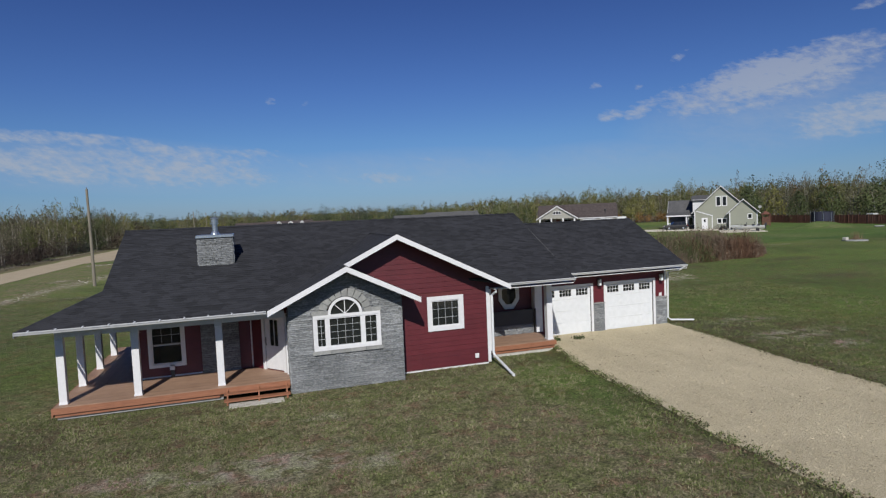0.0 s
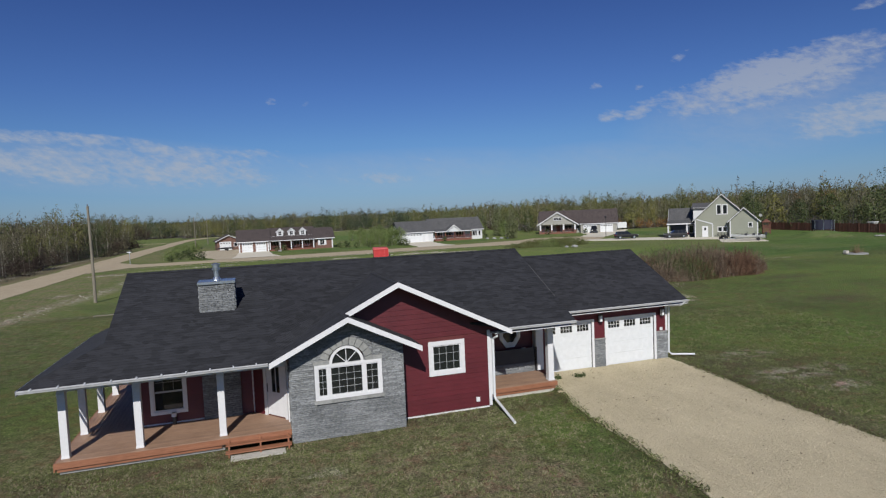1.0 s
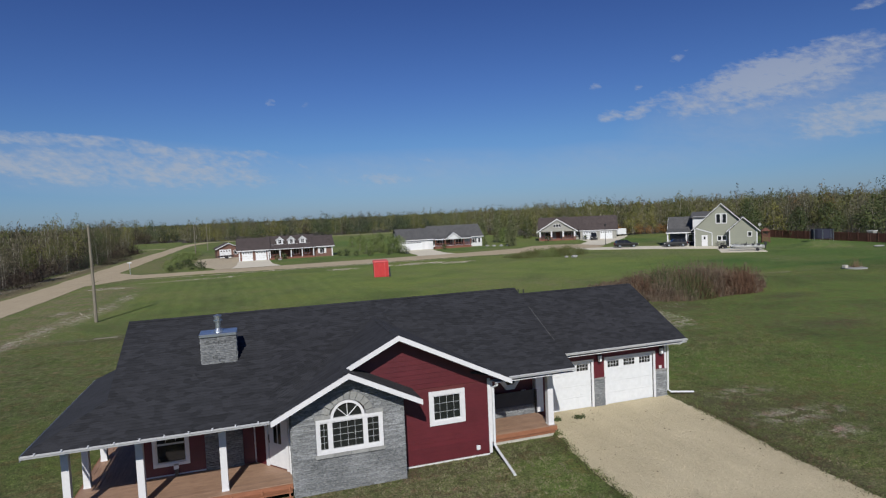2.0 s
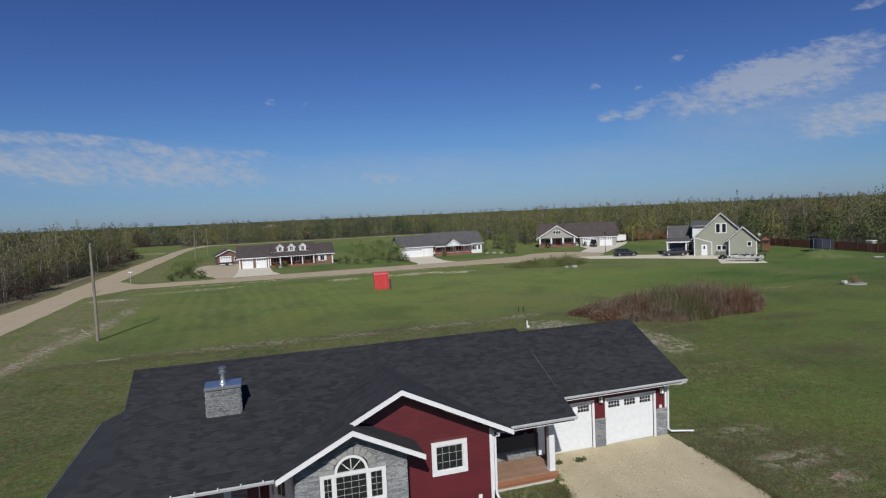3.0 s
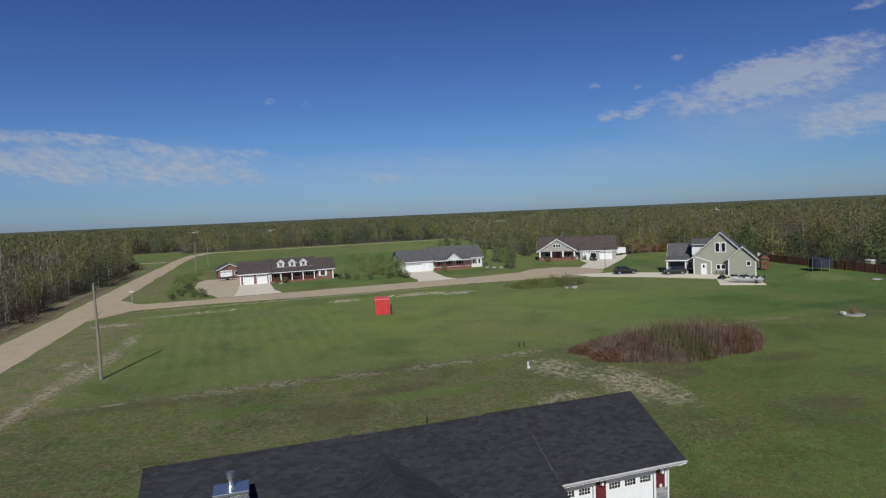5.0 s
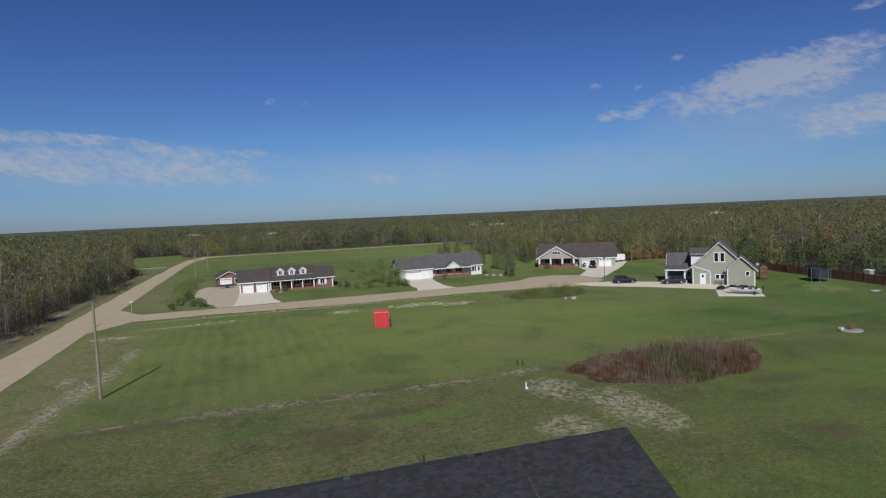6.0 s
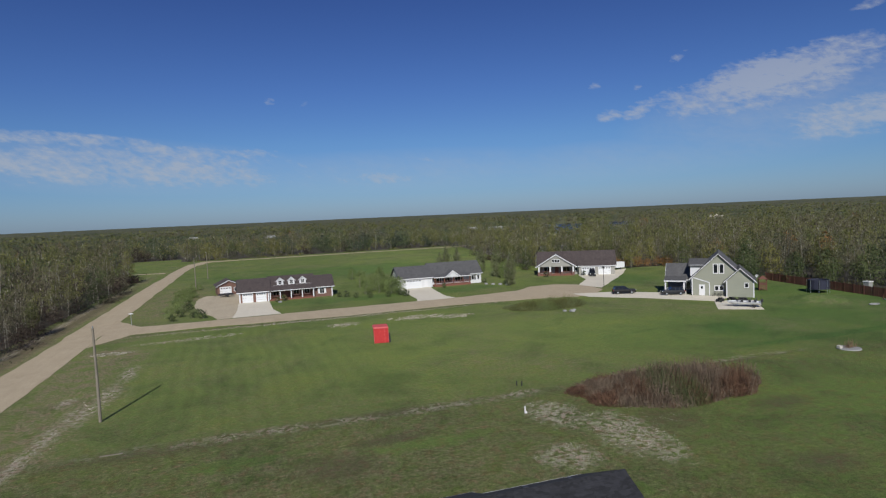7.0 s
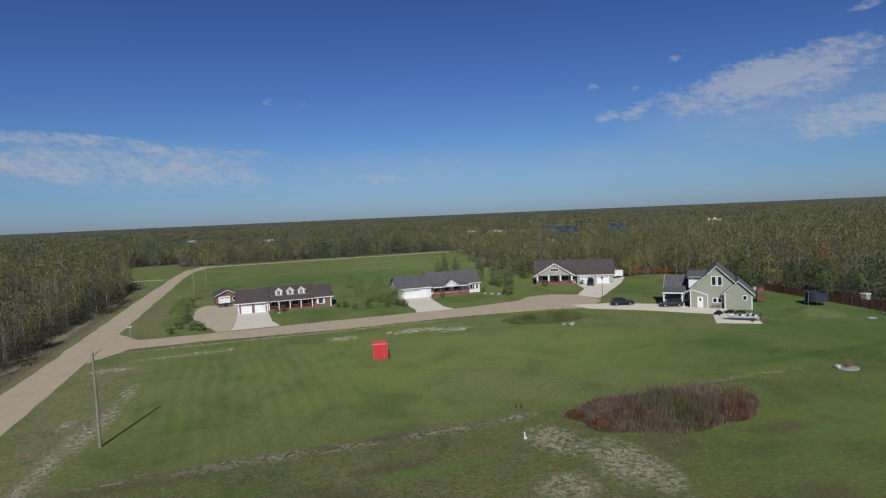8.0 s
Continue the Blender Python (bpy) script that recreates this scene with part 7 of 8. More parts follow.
LEAF_OLIVE = leaf_material("olive autumn leaves", (0.050, 0.062, 0.019), (0.132, 0.134, 0.042), 0.11, 0.45, 2.4)
LEAF_GREEN = leaf_material("dark green leaves", (0.028, 0.043, 0.017), (0.082, 0.102, 0.039), 0.12, 0.35, 2.0)
LEAF_YELLOW = leaf_material("yellowing leaves", (0.092, 0.096, 0.028), (0.175, 0.162, 0.05), 0.11, 0.3, 1.8)
LEAF_TWIG = leaf_material("bare grey-brown twigs", (0.052, 0.049, 0.030), (0.122, 0.112, 0.07), 0.11, 0.45, 2.4)
LEAF_ORANGE = leaf_material("orange autumn leaves", (0.14, 0.074, 0.026), (0.235, 0.128, 0.045))
LEAF_BRIGHT = leaf_material("fresh green leaves", (0.086, 0.122, 0.038), (0.165, 0.206, 0.072))
BARK = plain("pale aspen bark", (0.15, 0.14, 0.115), (0.37, 0.35, 0.30), 6, 0.85, 0.4, stretch=(1, 1, 0.3))
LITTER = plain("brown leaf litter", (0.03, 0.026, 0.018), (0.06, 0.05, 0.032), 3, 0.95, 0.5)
LEAF_BRUSH = leaf_material("dark red-brown brush", (0.030, 0.023, 0.018), (0.062, 0.045, 0.034))
LEAF_SPRUCE = leaf_material("blue-grey green foliage", (0.032, 0.044, 0.030), (0.062, 0.078, 0.052))
LEAF_PALE = leaf_material("pale bare branches", (0.11, 0.103, 0.076), (0.28, 0.262, 0.21), 0.2, 0.6, 1.2)
LEAF_MIX = leaf_material("grey-green poplar leaves", (0.078, 0.096, 0.042), (0.15, 0.168, 0.076), 0.5, 0.4, 1.6)
KINDS = [LEAF_OLIVE, LEAF_GREEN, LEAF_YELLOW, LEAF_TWIG, LEAF_ORANGE, LEAF_BRIGHT, LEAF_BRUSH, LEAF_SPRUCE, LEAF_PALE]

rs = np.random.RandomState(11)


def unit(a):
    return a / (np.linalg.norm(a, axis=1)[:, None] + 1e-9)


def leaf_quads(centres, size, flat=0.0, out=None, rising=0.0):
    """Loose four-cornered leaf sprays of uneven shape at the given places, facing out where that is told."""
    n = len(centres)
    if rising:
        a = unit(rs.normal(size=(n, 3)) * rising + np.array([0, 0, 1.0]))
        b = unit(np.cross(a, rs.normal(size=(n, 3)))) * 0.34
    elif out is None:
        a = rs.normal(size=(n, 3))
        a[:, 2] *= (1 - flat) * 1.5
        a = unit(a)
        b = unit(np.cross(a, rs.normal(size=(n, 3))))
    else:
        face = unit(unit(out) + rs.normal(size=(n, 3)) * 0.42)
        a = unit(np.cross(face, rs.normal(size=(n, 3)) * np.array([1, 1, 0.6])))
        b = np.cross(face, a)
    s = size * rs.uniform(0.55, 1.35, (n, 1))
    k = rs.uniform(0.28, 0.62, (n, 1))
    return np.stack([centres - a * s, centres - b * s * k, centres + a * s * rs.uniform(0.6, 1.1, (n, 1)), centres + b * s * k], 1).reshape(-1, 3)


def quads_mesh(name, verts, mats, index=None):
    n = len(verts) // 4
    data = bpy.data.meshes.new(name)
    data.vertices.add(len(verts)); data.loops.add(4 * n); data.polygons.add(n)
    data.vertices.foreach_set("co", np.asarray(verts, np.float32).ravel())
    data.loops.foreach_set("vertex_index", np.arange(4 * n, dtype=np.int32))
    data.polygons.foreach_set("loop_start", np.arange(0, 4 * n, 4, dtype=np.int32))
    for mat in mats:
        data.materials.append(mat)
    if index is not None:
        data.polygons.foreach_set("material_index", np.asarray(index, np.int32))
    data.update(calc_edges=True)
    return data


def crown_points(h, spread, n, base=0.35, clumps=26, loose=0.23):
    """Places of leaf sprays and the way they face: clumps along rising limbs, with gaps between."""
    z = h * (base + (0.94 - base) * rs.beta(1.5, 1.5, clumps))
    t = (z / h - base) / (1 - base)
    r = spread * np.sqrt(rs.uniform(0.05, 1, clumps)) * np.sin(np.pi * np.clip(0.15 + 0.80 * t, 0, 1)) ** 0.7
    a = rs.uniform(0, math.tau, clumps)
    c = np.stack([r * np.cos(a), r * np.sin(a), z], 1)
    pick = rs.randint(0, clumps, n)
    off = np.clip(rs.normal(size=(n, 3)), -1.5, 1.5) * np.array([1.0, 1.0, 0.9]) * spread * loose
    pts = c[pick] + off
    # a good third of the sprays fill the crown between the clumps, thinning to a pointed top
    k = int(n * 0.38)
    q = rs.beta(1.3, 1.25, k)
    far = spread * np.sqrt(rs.uniform(0, 1, k)) * np.sin(np.pi * np.clip(0.16 + 0.84 * q, 0, 1)) ** 0.7 * 1.05
    turn = rs.uniform(0, math.tau, k)
    pts[:k] = np.stack([far * np.cos(turn), far * np.sin(turn), h * (base + (1.04 - base) * q)], 1)
    order = rs.permutation(n)
    pts, off = pts[order], off[order]
    pts[:, 2] = np.abs(pts[:, 2] - 0.1) + 0.1
    out = off / (spread * loose) * 0.7 + (pts - np.array([0, 0, h * (0.35 + 0.3 * base)])) / np.array([spread, spread, h * 0.4]) + np.array([0, 0, 0.35])
    return pts, c, out


def make_tree(name, label, mat, h, spread, leaves, size, base=0.35, category="tree", trunks=1):
    tree = thing(name, label, category, group="trees at the wood's edge")
    bm = bmesh.new()
    pts, limbs, out = crown_points(h, spread, leaves, base, *((70, 0.42) if h > 6 * spread else (26, 0.23)))
    thick = 0.0085 * h
    for t in range(trunks):
        ox, oy = (0, 0) if trunks == 1 else (rs.normal() * spread * 0.25, rs.normal() * spread * 0.25)
        bend = rs.normal(size=2) * 0.25
        line = [(ox + bend[0] * k * k / 16 * 2, oy + bend[1] * k * k / 16 * 2, h * 0.95 * k / 4) for k in range(5)]
        tube(bm, line, [thick, thick * 0.78, thick * 0.58, thick * 0.33, thick * 0.1], 6)
        for c in limbs[t::trunks][:16]:
            z0 = max(h * 0.1, c[2] - h * rs.uniform(0.08, 0.22))
            k = z0 / (h * 0.95) * 4
            bx, by = ox + bend[0] * k * k / 8, oy + bend[1] * k * k / 8
            tube(bm, [(bx, by, z0), ((bx + c[0]) / 2, (by + c[1]) / 2, z0 + (c[2] - z0) * 0.4), tuple(c)], [thick * 0.28, thick * 0.2, thick * 0.06], 4, caps=False)
    part("trunk", bm, BARK, tree)
    slim = mat in (LEAF_OLIVE, LEAF_TWIG, LEAF_YELLOW, LEAF_MIX) and h > 5
    cut = int(leaves * 0.62) if slim else leaves
    v = np.concatenate([leaf_quads(pts[:cut], size, out=out[:cut]), leaf_quads(pts[cut:], size * 1.9, rising=0.33)])
    crown = new("crown", quads_mesh("crown", v, [mat, LEAF_TWIG, LEAF_PALE], np.where(np.arange(leaves) < cut, 0, rs.choice((0, 1, 2), leaves, p=(0.6, 0.28, 0.12)))))
    crown.parent = tree
    return tree


def in_lake(x, y):
    d, a = math.hypot(x, y), math.degrees(math.atan2(x, y))
    near = 405 + 190 * min(1.0, max(0.0, (28.6 - a) / 2.6)) + 150 * min(1.0, max(0.0, (a - 34.4) / 1.6)) + 60 * noise.noise((a * 0.9, 1.0, 0.0)) + (260 if 30.9 < a < 33.3 else 0)
    return 26.0 < a < 36.0 and near < d < 765 + 40 * math.sin(a)


def in_wood(x, y):
    wob = 2.5 * noise.noise((x * 0.05, y * 0.05, 0.3))
    if in_lake(x, y):
        return False
    if x < -39 + wob:
        if 222 < y < 267 and x > -39 - (y - 222) * 0.14 + wob:
            return False
        return y > 20 and not (-62 + wob < x and 266 < y < 366 + wob)
    if y > 340 + wob:
        return x > -37 or y > 366 + wob
    if x > 111 + wob and y > 160 and not (x < 114 and y < 165):
        return True
    if x > 84 + (y - 178) * 0.16 + wob and y > 176:
        return True
    return x > 126 + wob * 1.5 and y > 30 and not (120 < x < 128 and y < 95)


def edge_depth(x, y):
    """Roughly how deep a place lies in the wood, seen from the houses."""
    for d in (4, 9, 16, 26):
        k = d / math.hypot(x - 30, y - 60)
        if not in_wood(x + (30 - x) * k, y + (60 - y) * k):
            return d
    return 99


def scatter():
    rr = random.Random(21)
    out = []
    for lo, hi, step in ((45, 240, 4.2), (240, 480, 6.4), (480, 900, 9.0), (900, 1500, 15)):
        cells = int(hi / step) + 1
        for j in range(int(-20 / step), cells):
            for i in range(-cells, cells):
                x, y = (i + rr.uniform(-0.5, 0.5)) * step, (j + rr.uniform(-0.5, 0.5)) * step
                d = math.hypot(x, y)
                if not lo <= d < hi:
                    continue
                a = math.degrees(math.atan2(x, y))
                if -23 < a < 57 and in_wood(x, y):
                    out.append((x, y, d, step))
    return out


def tree_kind(x, y, rr):
    """Which foliage: olive aspen as a rule, dark and yellow stands, a few orange trees."""
    n = noise.noise((x * 0.013, y * 0.013, 4.4)) + 0.55 * noise.noise((x * 0.034, y * 0.034, 8.8))
    u = rr.random()
    if u < 0.002:
        return 4
    if y > 336 and x < 96 and y < 640:
        k = noise.noise((x * 0.022, y * 0.022, 6.1)) + 0.5 * noise.noise((x * 0.06, y * 0.06, 3.1))
        if k > 0.08:
            return 1 if u < 0.5 else 7 if u < 0.85 else 0
        if k < -0.26:
            return 6 if u < 0.4 else 3
        return 0 if u < 0.5 else 2 if u < 0.66 else 1 if u < 0.85 else 3
    if x < -36 and y < 230 and u < 0.62:
        return 6 if u < 0.25 else 3
    if 122 < x < 150 and y < 128 and u < 0.8 and noise.noise((x * 0.05, y * 0.07, 1.2)) > -0.12:
        return 1 if u < 0.45 else 7
    if n > 0.27:
        return 1 if u < 0.5 else 7 if u < 0.8 else 0
    if n < -0.2:
        return 3 if u < 0.55 else (6 if u < 0.6 else 0)
    if n > 0.1 and u < 0.3:
        return 2
    return (0, 0, 0, 0, 0, 0, 0, 3, 1, 0)[rr.randint(0, 9)]


def build_woods():
    rr = random.Random(5)
    protos = []
    for k, (mat, label, h, sp, n, sz) in enumerate((
            (LEAF_OLIVE, "slender aspen with pale trunk and thin olive autumn leaves", 11.0, 2.0, 1150, 0.16),
            (LEAF_OLIVE, "slender aspen with pale trunk and thin olive autumn leaves", 9.4, 1.9, 1100, 0.16),
            (LEAF_TWIG, "nearly bare grey-brown aspen with pale trunk", 9.6, 1.7, 900, 0.14),
            (LEAF_GREEN, "dark green poplar with dense crown", 9.6, 2.6, 1500, 0.18),
            (LEAF_YELLOW, "aspen with yellowing autumn leaves", 9.0, 2.0, 1100, 0.16))):
        protos.append(make_tree("tree", label, mat, h, sp, n, sz, base=(0.26, 0.34, 0.3, 0.06, 0.16)[k]))
    used = [False] * len(protos)
    verts, index, trunks = [], [], []
    shrubs = []
    made = 0
    for x, y, d, step in scatter():
        kind = tree_kind(x, y, rr)
        scale = rr.uniform(0.66, 1.12) * (1.0 + 0.34 * noise.noise((x * 0.035, y * 0.035, 2.0)))
        depth = edge_depth(x, y) if d < 480 else 99
        if depth <= 4:
            scale *= rr.uniform(0.8, 1.1)
        if depth <= 4 and d < 300 and made < 210:
            p = {0: rr.randint(0, 1), 1: 3, 2: 4, 3: 2, 4: 4, 5: 0, 6: 2, 7: 3}[kind]
            m = Matrix.Translation((x, y, 0)) @ Matrix.Rotation(rr.uniform(0, 6.28), 4, "Z") @ Matrix.Diagonal((scale, scale, scale * rr.uniform(0.9, 1.1), 1))
            if used[p]:
                t = copy_thing(protos[p], Matrix())
                t.matrix_basis = m
            else:
                protos[p].matrix_basis = m
                used[p] = True
            made += 1
        else:
            k, sz, sp = (560, 0.15, 2.6) if d < 150 else (330, 0.22, 2.7) if d < 240 else (165, 0.36, 3.6) if d < 480 else (42, 0.7, 4.6) if d < 900 else (14, 1.4, 5.5)
            h = 11.1 * scale if d < 480 else 9.4 * (0.75 + 0.25 * scale)
            slim = kind in (0, 2, 3, 4)
            wide = sp * rr.uniform(0.7, 1.25) * (0.72 if slim else 1.1)
            low = rr.choice((0.04, 0.1, 0.18, 0.26)) if d < 480 and slim else 0.02 if d < 480 else 0.35
            pts, _, out = crown_points(h, wide, k, low, 13 if d < 480 else 7, 0.25)
            cut = int(k * (0.6 if slim and d < 480 else 1.0))
            pts = pts + np.array([x, y, 0])
            verts.append(leaf_quads(pts[:cut], sz, out=out[:cut]))
            verts.append(leaf_quads(pts[cut:], sz * 1.9, rising=0.3))
            index.append(np.where(np.arange(k) < cut, kind, rs.choice((kind, 3, 8), k, p=(0.66, 0.22, 0.12))))
            if d < 480 and rr.random() < (0.85 if slim else 0.2):
                trunks.append((x, y, h * rr.uniform(0.65, 1.0), rr.gauss(0, 0.45), rr.gauss(0, 0.4)))
        if depth <= 9 or depth <= 16 and rr.random() < 0.3:
            shrubs.append((x, y))
    for k, p in enumerate(protos):
        if not used[k]:
            p.matrix_basis = Matrix.Translation((136, 62 + 9 * k, 0))
    verts = np.concatenate(verts)
    ob = new("woodland", quads_mesh("woodland", verts, KINDS, np.concatenate(index)))
    tagged(ob, "dense autumn aspen woodland, olive and brown", "woods", kind="stuff")
    v, f = [], []
    for x, y, h, dx, dy in trunks:
        b = len(v)
        r = 0.04 + 0.006 * h * random.random()
        for z, q in ((0, 1.0), (h, 0.35)):
            for k in range(3):
                v.append((x + dx * z / h * 1.6 + r * q * math.cos(k * 2.094), y + dy * z / h * 1.6 + r * q * math.sin(k * 2.094), z))
        f += [(b, b + 1, b + 4, b + 3), (b + 1, b + 2, b + 5, b + 4), (b + 2, b, b + 3, b + 5)]
    tagged(new("woodland_trunks", sheet(v, f, "woodland_trunks", BARK)), "pale thin aspen trunks inside the wood", "woods", kind="stuff")
    # low scrub along the wood's foot
    pts, ids = [], []
    for x, y in shrubs:
        n = 60 if y > 236 else 420 if x < -30 else 150
        x, y = x + rr.gauss(0, 1.2), y + rr.gauss(0, 1.2)
        west = x < -30 and y < 236
        tall = rr.uniform(0.35, 1.25) * (1.7 if west else 1.0)
        x += rr.uniform(0.2, 1.8) if west and x > -46 else 0.0
        off = rs.normal(size=(n, 3))
        c = off * np.array([1.35, 1.35, 0.75 * tall]) + np.array([x, y, 0.9 * tall])
        c[:, 2] = np.abs(c[:, 2])
        pts.append(leaf_quads(c, 0.155 if y < 200 else 0.34, out=off + np.array([0, 0, 0.6])))
        ids.append(np.full(n, rr.choice((6, 6, 6, 6, 3, 7)) if x < -30 else rr.choice((3, 3, 6, 1, 0, 0, 2))))
    tagged(new("undergrowth", quads_mesh("undergrowth", np.concatenate(pts), KINDS, np.concatenate(ids))), "brown and olive scrub at the wood's foot", "woods", kind="stuff")


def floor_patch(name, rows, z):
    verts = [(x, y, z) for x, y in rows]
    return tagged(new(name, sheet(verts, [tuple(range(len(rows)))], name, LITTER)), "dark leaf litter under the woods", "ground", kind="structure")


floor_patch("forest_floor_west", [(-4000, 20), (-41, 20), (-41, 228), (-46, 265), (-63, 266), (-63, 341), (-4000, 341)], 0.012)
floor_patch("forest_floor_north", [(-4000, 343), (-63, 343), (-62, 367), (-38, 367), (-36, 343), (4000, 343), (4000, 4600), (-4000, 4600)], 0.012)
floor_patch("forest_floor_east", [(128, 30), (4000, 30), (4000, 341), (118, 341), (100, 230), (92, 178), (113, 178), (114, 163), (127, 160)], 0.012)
build_woods()


def canopy_material():
    m, nt, bsdf, vec = material("far tree tops")
    stand = noise_node(nt, vec, 0.012, 4.0, 0.6)
    tops = noise_node(nt, vec, 0.14, 4.0, 0.6)
    fac = math_node(nt, "ADD", math_node(nt, "MULTIPLY", stand, 0.65), math_node(nt, "MULTIPLY", tops, 0.35))
    # greyer and paler than the near leaves: slight distance haze put into the colour
    link(nt, ramp(nt, fac, [(0.38, (0.050, 0.062, 0.042)), (0.5, (0.086, 0.092, 0.054)), (0.62, (0.112, 0.108, 0.072))]), bsdf.inputs["Base Color"])
    bsdf.inputs["Roughness"].default_value = 0.95
    bsdf.inputs["Specular IOR Level"].default_value = 0.1
    bump(nt, bsdf, tops, 1.0, 4.0)
    return m


def far_canopy():
    """Tree tops that run together in the distance, up to the horizon, open over the lake."""
    rings = [440]
    while rings[-1] < 4600:
        rings.append(rings[-1] * 1.022)
    verts, faces, n = [], [], 300
    for j, d in enumerate(rings):
        for i in range(n + 1):
            a = radians(-28 + 92 * i / n)
            x, y = d * math.sin(a), d * math.cos(a)
            z = 6.0 + 1.6 * noise.noise((x * 0.05, y * 0.05, 1.0)) + 1.6 * random.random() + min(1.2, (d - 440) / 900)
            rim = any(in_lake(x * q, y * q) for q in (0.955, 0.978, 1.0, 1.022, 1.044))
            verts.append((x, y, 0.0 if j == 0 or rim else min(z, 9.4)))
    for j in range(len(rings) - 1):
        for i in range(n):
            x, y, _ = verts[j * (n + 1) + i]
            if in_lake(x, y) and in_lake(*verts[(j + 1) * (n + 1) + i + 1][:2]) or not (in_wood(x, y) or in_lake(x, y)):
                continue
            faces.append((j * (n + 1) + i, j * (n + 1) + i + 1, (j + 1) * (n + 1) + i + 1, (j + 1) * (n + 1) + i))
    ob = new("far_woods", sheet(verts, faces, "far_woods", canopy_material()))
    tagged(ob, "distant olive woods running to the horizon", "woods", kind="stuff")


far_canopy()


def water_material():
    m, nt, bsdf, vec = material("lake water")
    bsdf.inputs["Base Color"].default_value = (0.012, 0.02, 0.05, 1)
    bsdf.inputs["Roughness"].default_value = 0.3
    rip = noise_node(nt, vec, 0.8, 3.0)
    bump(nt, bsdf, rip, 0.9, 1.0)
    return m


lake_pts = [(d * math.sin(radians(a)), d * math.cos(radians(a)), 0.03) for d, a in ((395, 26), (395, 31), (395, 36.3), (760, 36.3), (790, 31), (770, 26))]
tagged(new("lake", sheet(lake_pts, [tuple(range(6))], "lake", water_material())), "dark blue lake beyond the woods", "water", kind="structure")
SAND = plain("pale sand", (0.34, 0.31, 0.24), (0.50, 0.46, 0.38), 0.6, 0.95, 0.3)


def sand_bank(az, dist, long, high):
    """A heap of pale sand among far trees, its crest uneven."""
    bm = bmesh.new()
    rows = []
    for i in range(17):
        u = -1 + i / 8
        top = high * (1 - abs(u) ** 3) * (1 + 0.08 * math.sin(i * 1.7))
        rows.append([bm.verts.new((u * long / 2, w * 9, max(0.0, top * (1 - abs(w))))) for w in (-1, -0.6, -0.15, 0.2, 1)])
    for a, b in zip(rows, rows[1:]):
        for k in range(4):
            bm.faces.new((a[k], b[k], b[k + 1], a[k + 1]))
    m = Matrix.Translation((dist * math.sin(radians(az)), dist * math.cos(radians(az)), 0)) @ Matrix.Rotation(-radians(az), 4, "Z")
    tagged(part("sand_bank", bm, SAND, m=m), "pale heap of sand beyond the lake woods", "sand bank", "far sand banks", "thing")


sand_bank(42.5, 545, 21, 10.4)


def far_shed(az, dist, wide, turn, eave=6.6):
    shed = thing("far_shed", "low pale-roofed building half hidden by trees", "building", group="far pale buildings")
    m = Matrix.Translation((dist * math.sin(radians(az)), dist * math.cos(radians(az)), 0)) @ Matrix.Rotation(radians(turn), 4, "Z")
    part("wall", boxes((-wide / 2, wide / 2, -3, 3, 0, eave)), PALE_STONE, shed, m=m)
    bm = bmesh.new()
    hull(bm, [(-wide / 2 - 0.4, -3.4, eave), (wide / 2 + 0.4, -3.4, eave), (wide / 2 + 0.4, 3.4, eave), (-wide / 2 - 0.4, 3.4, eave)],
         [(-wide / 2 - 0.4, -0.1, eave + 2), (wide / 2 + 0.4, -0.1, eave + 2), (wide / 2 + 0.4, 0.1, eave + 2), (-wide / 2 - 0.4, 0.1, eave + 2)])
    part("roof", bm, PALE_STONE, shed, m=m)


far_shed(1.6, 470, 9, 35)
far_shed(-4.8, 560, 8, -25)
far_shed(20.8, 458, 7, -18, 6.4)
far_shed(23.0, 452, 12, -24, 6.2)

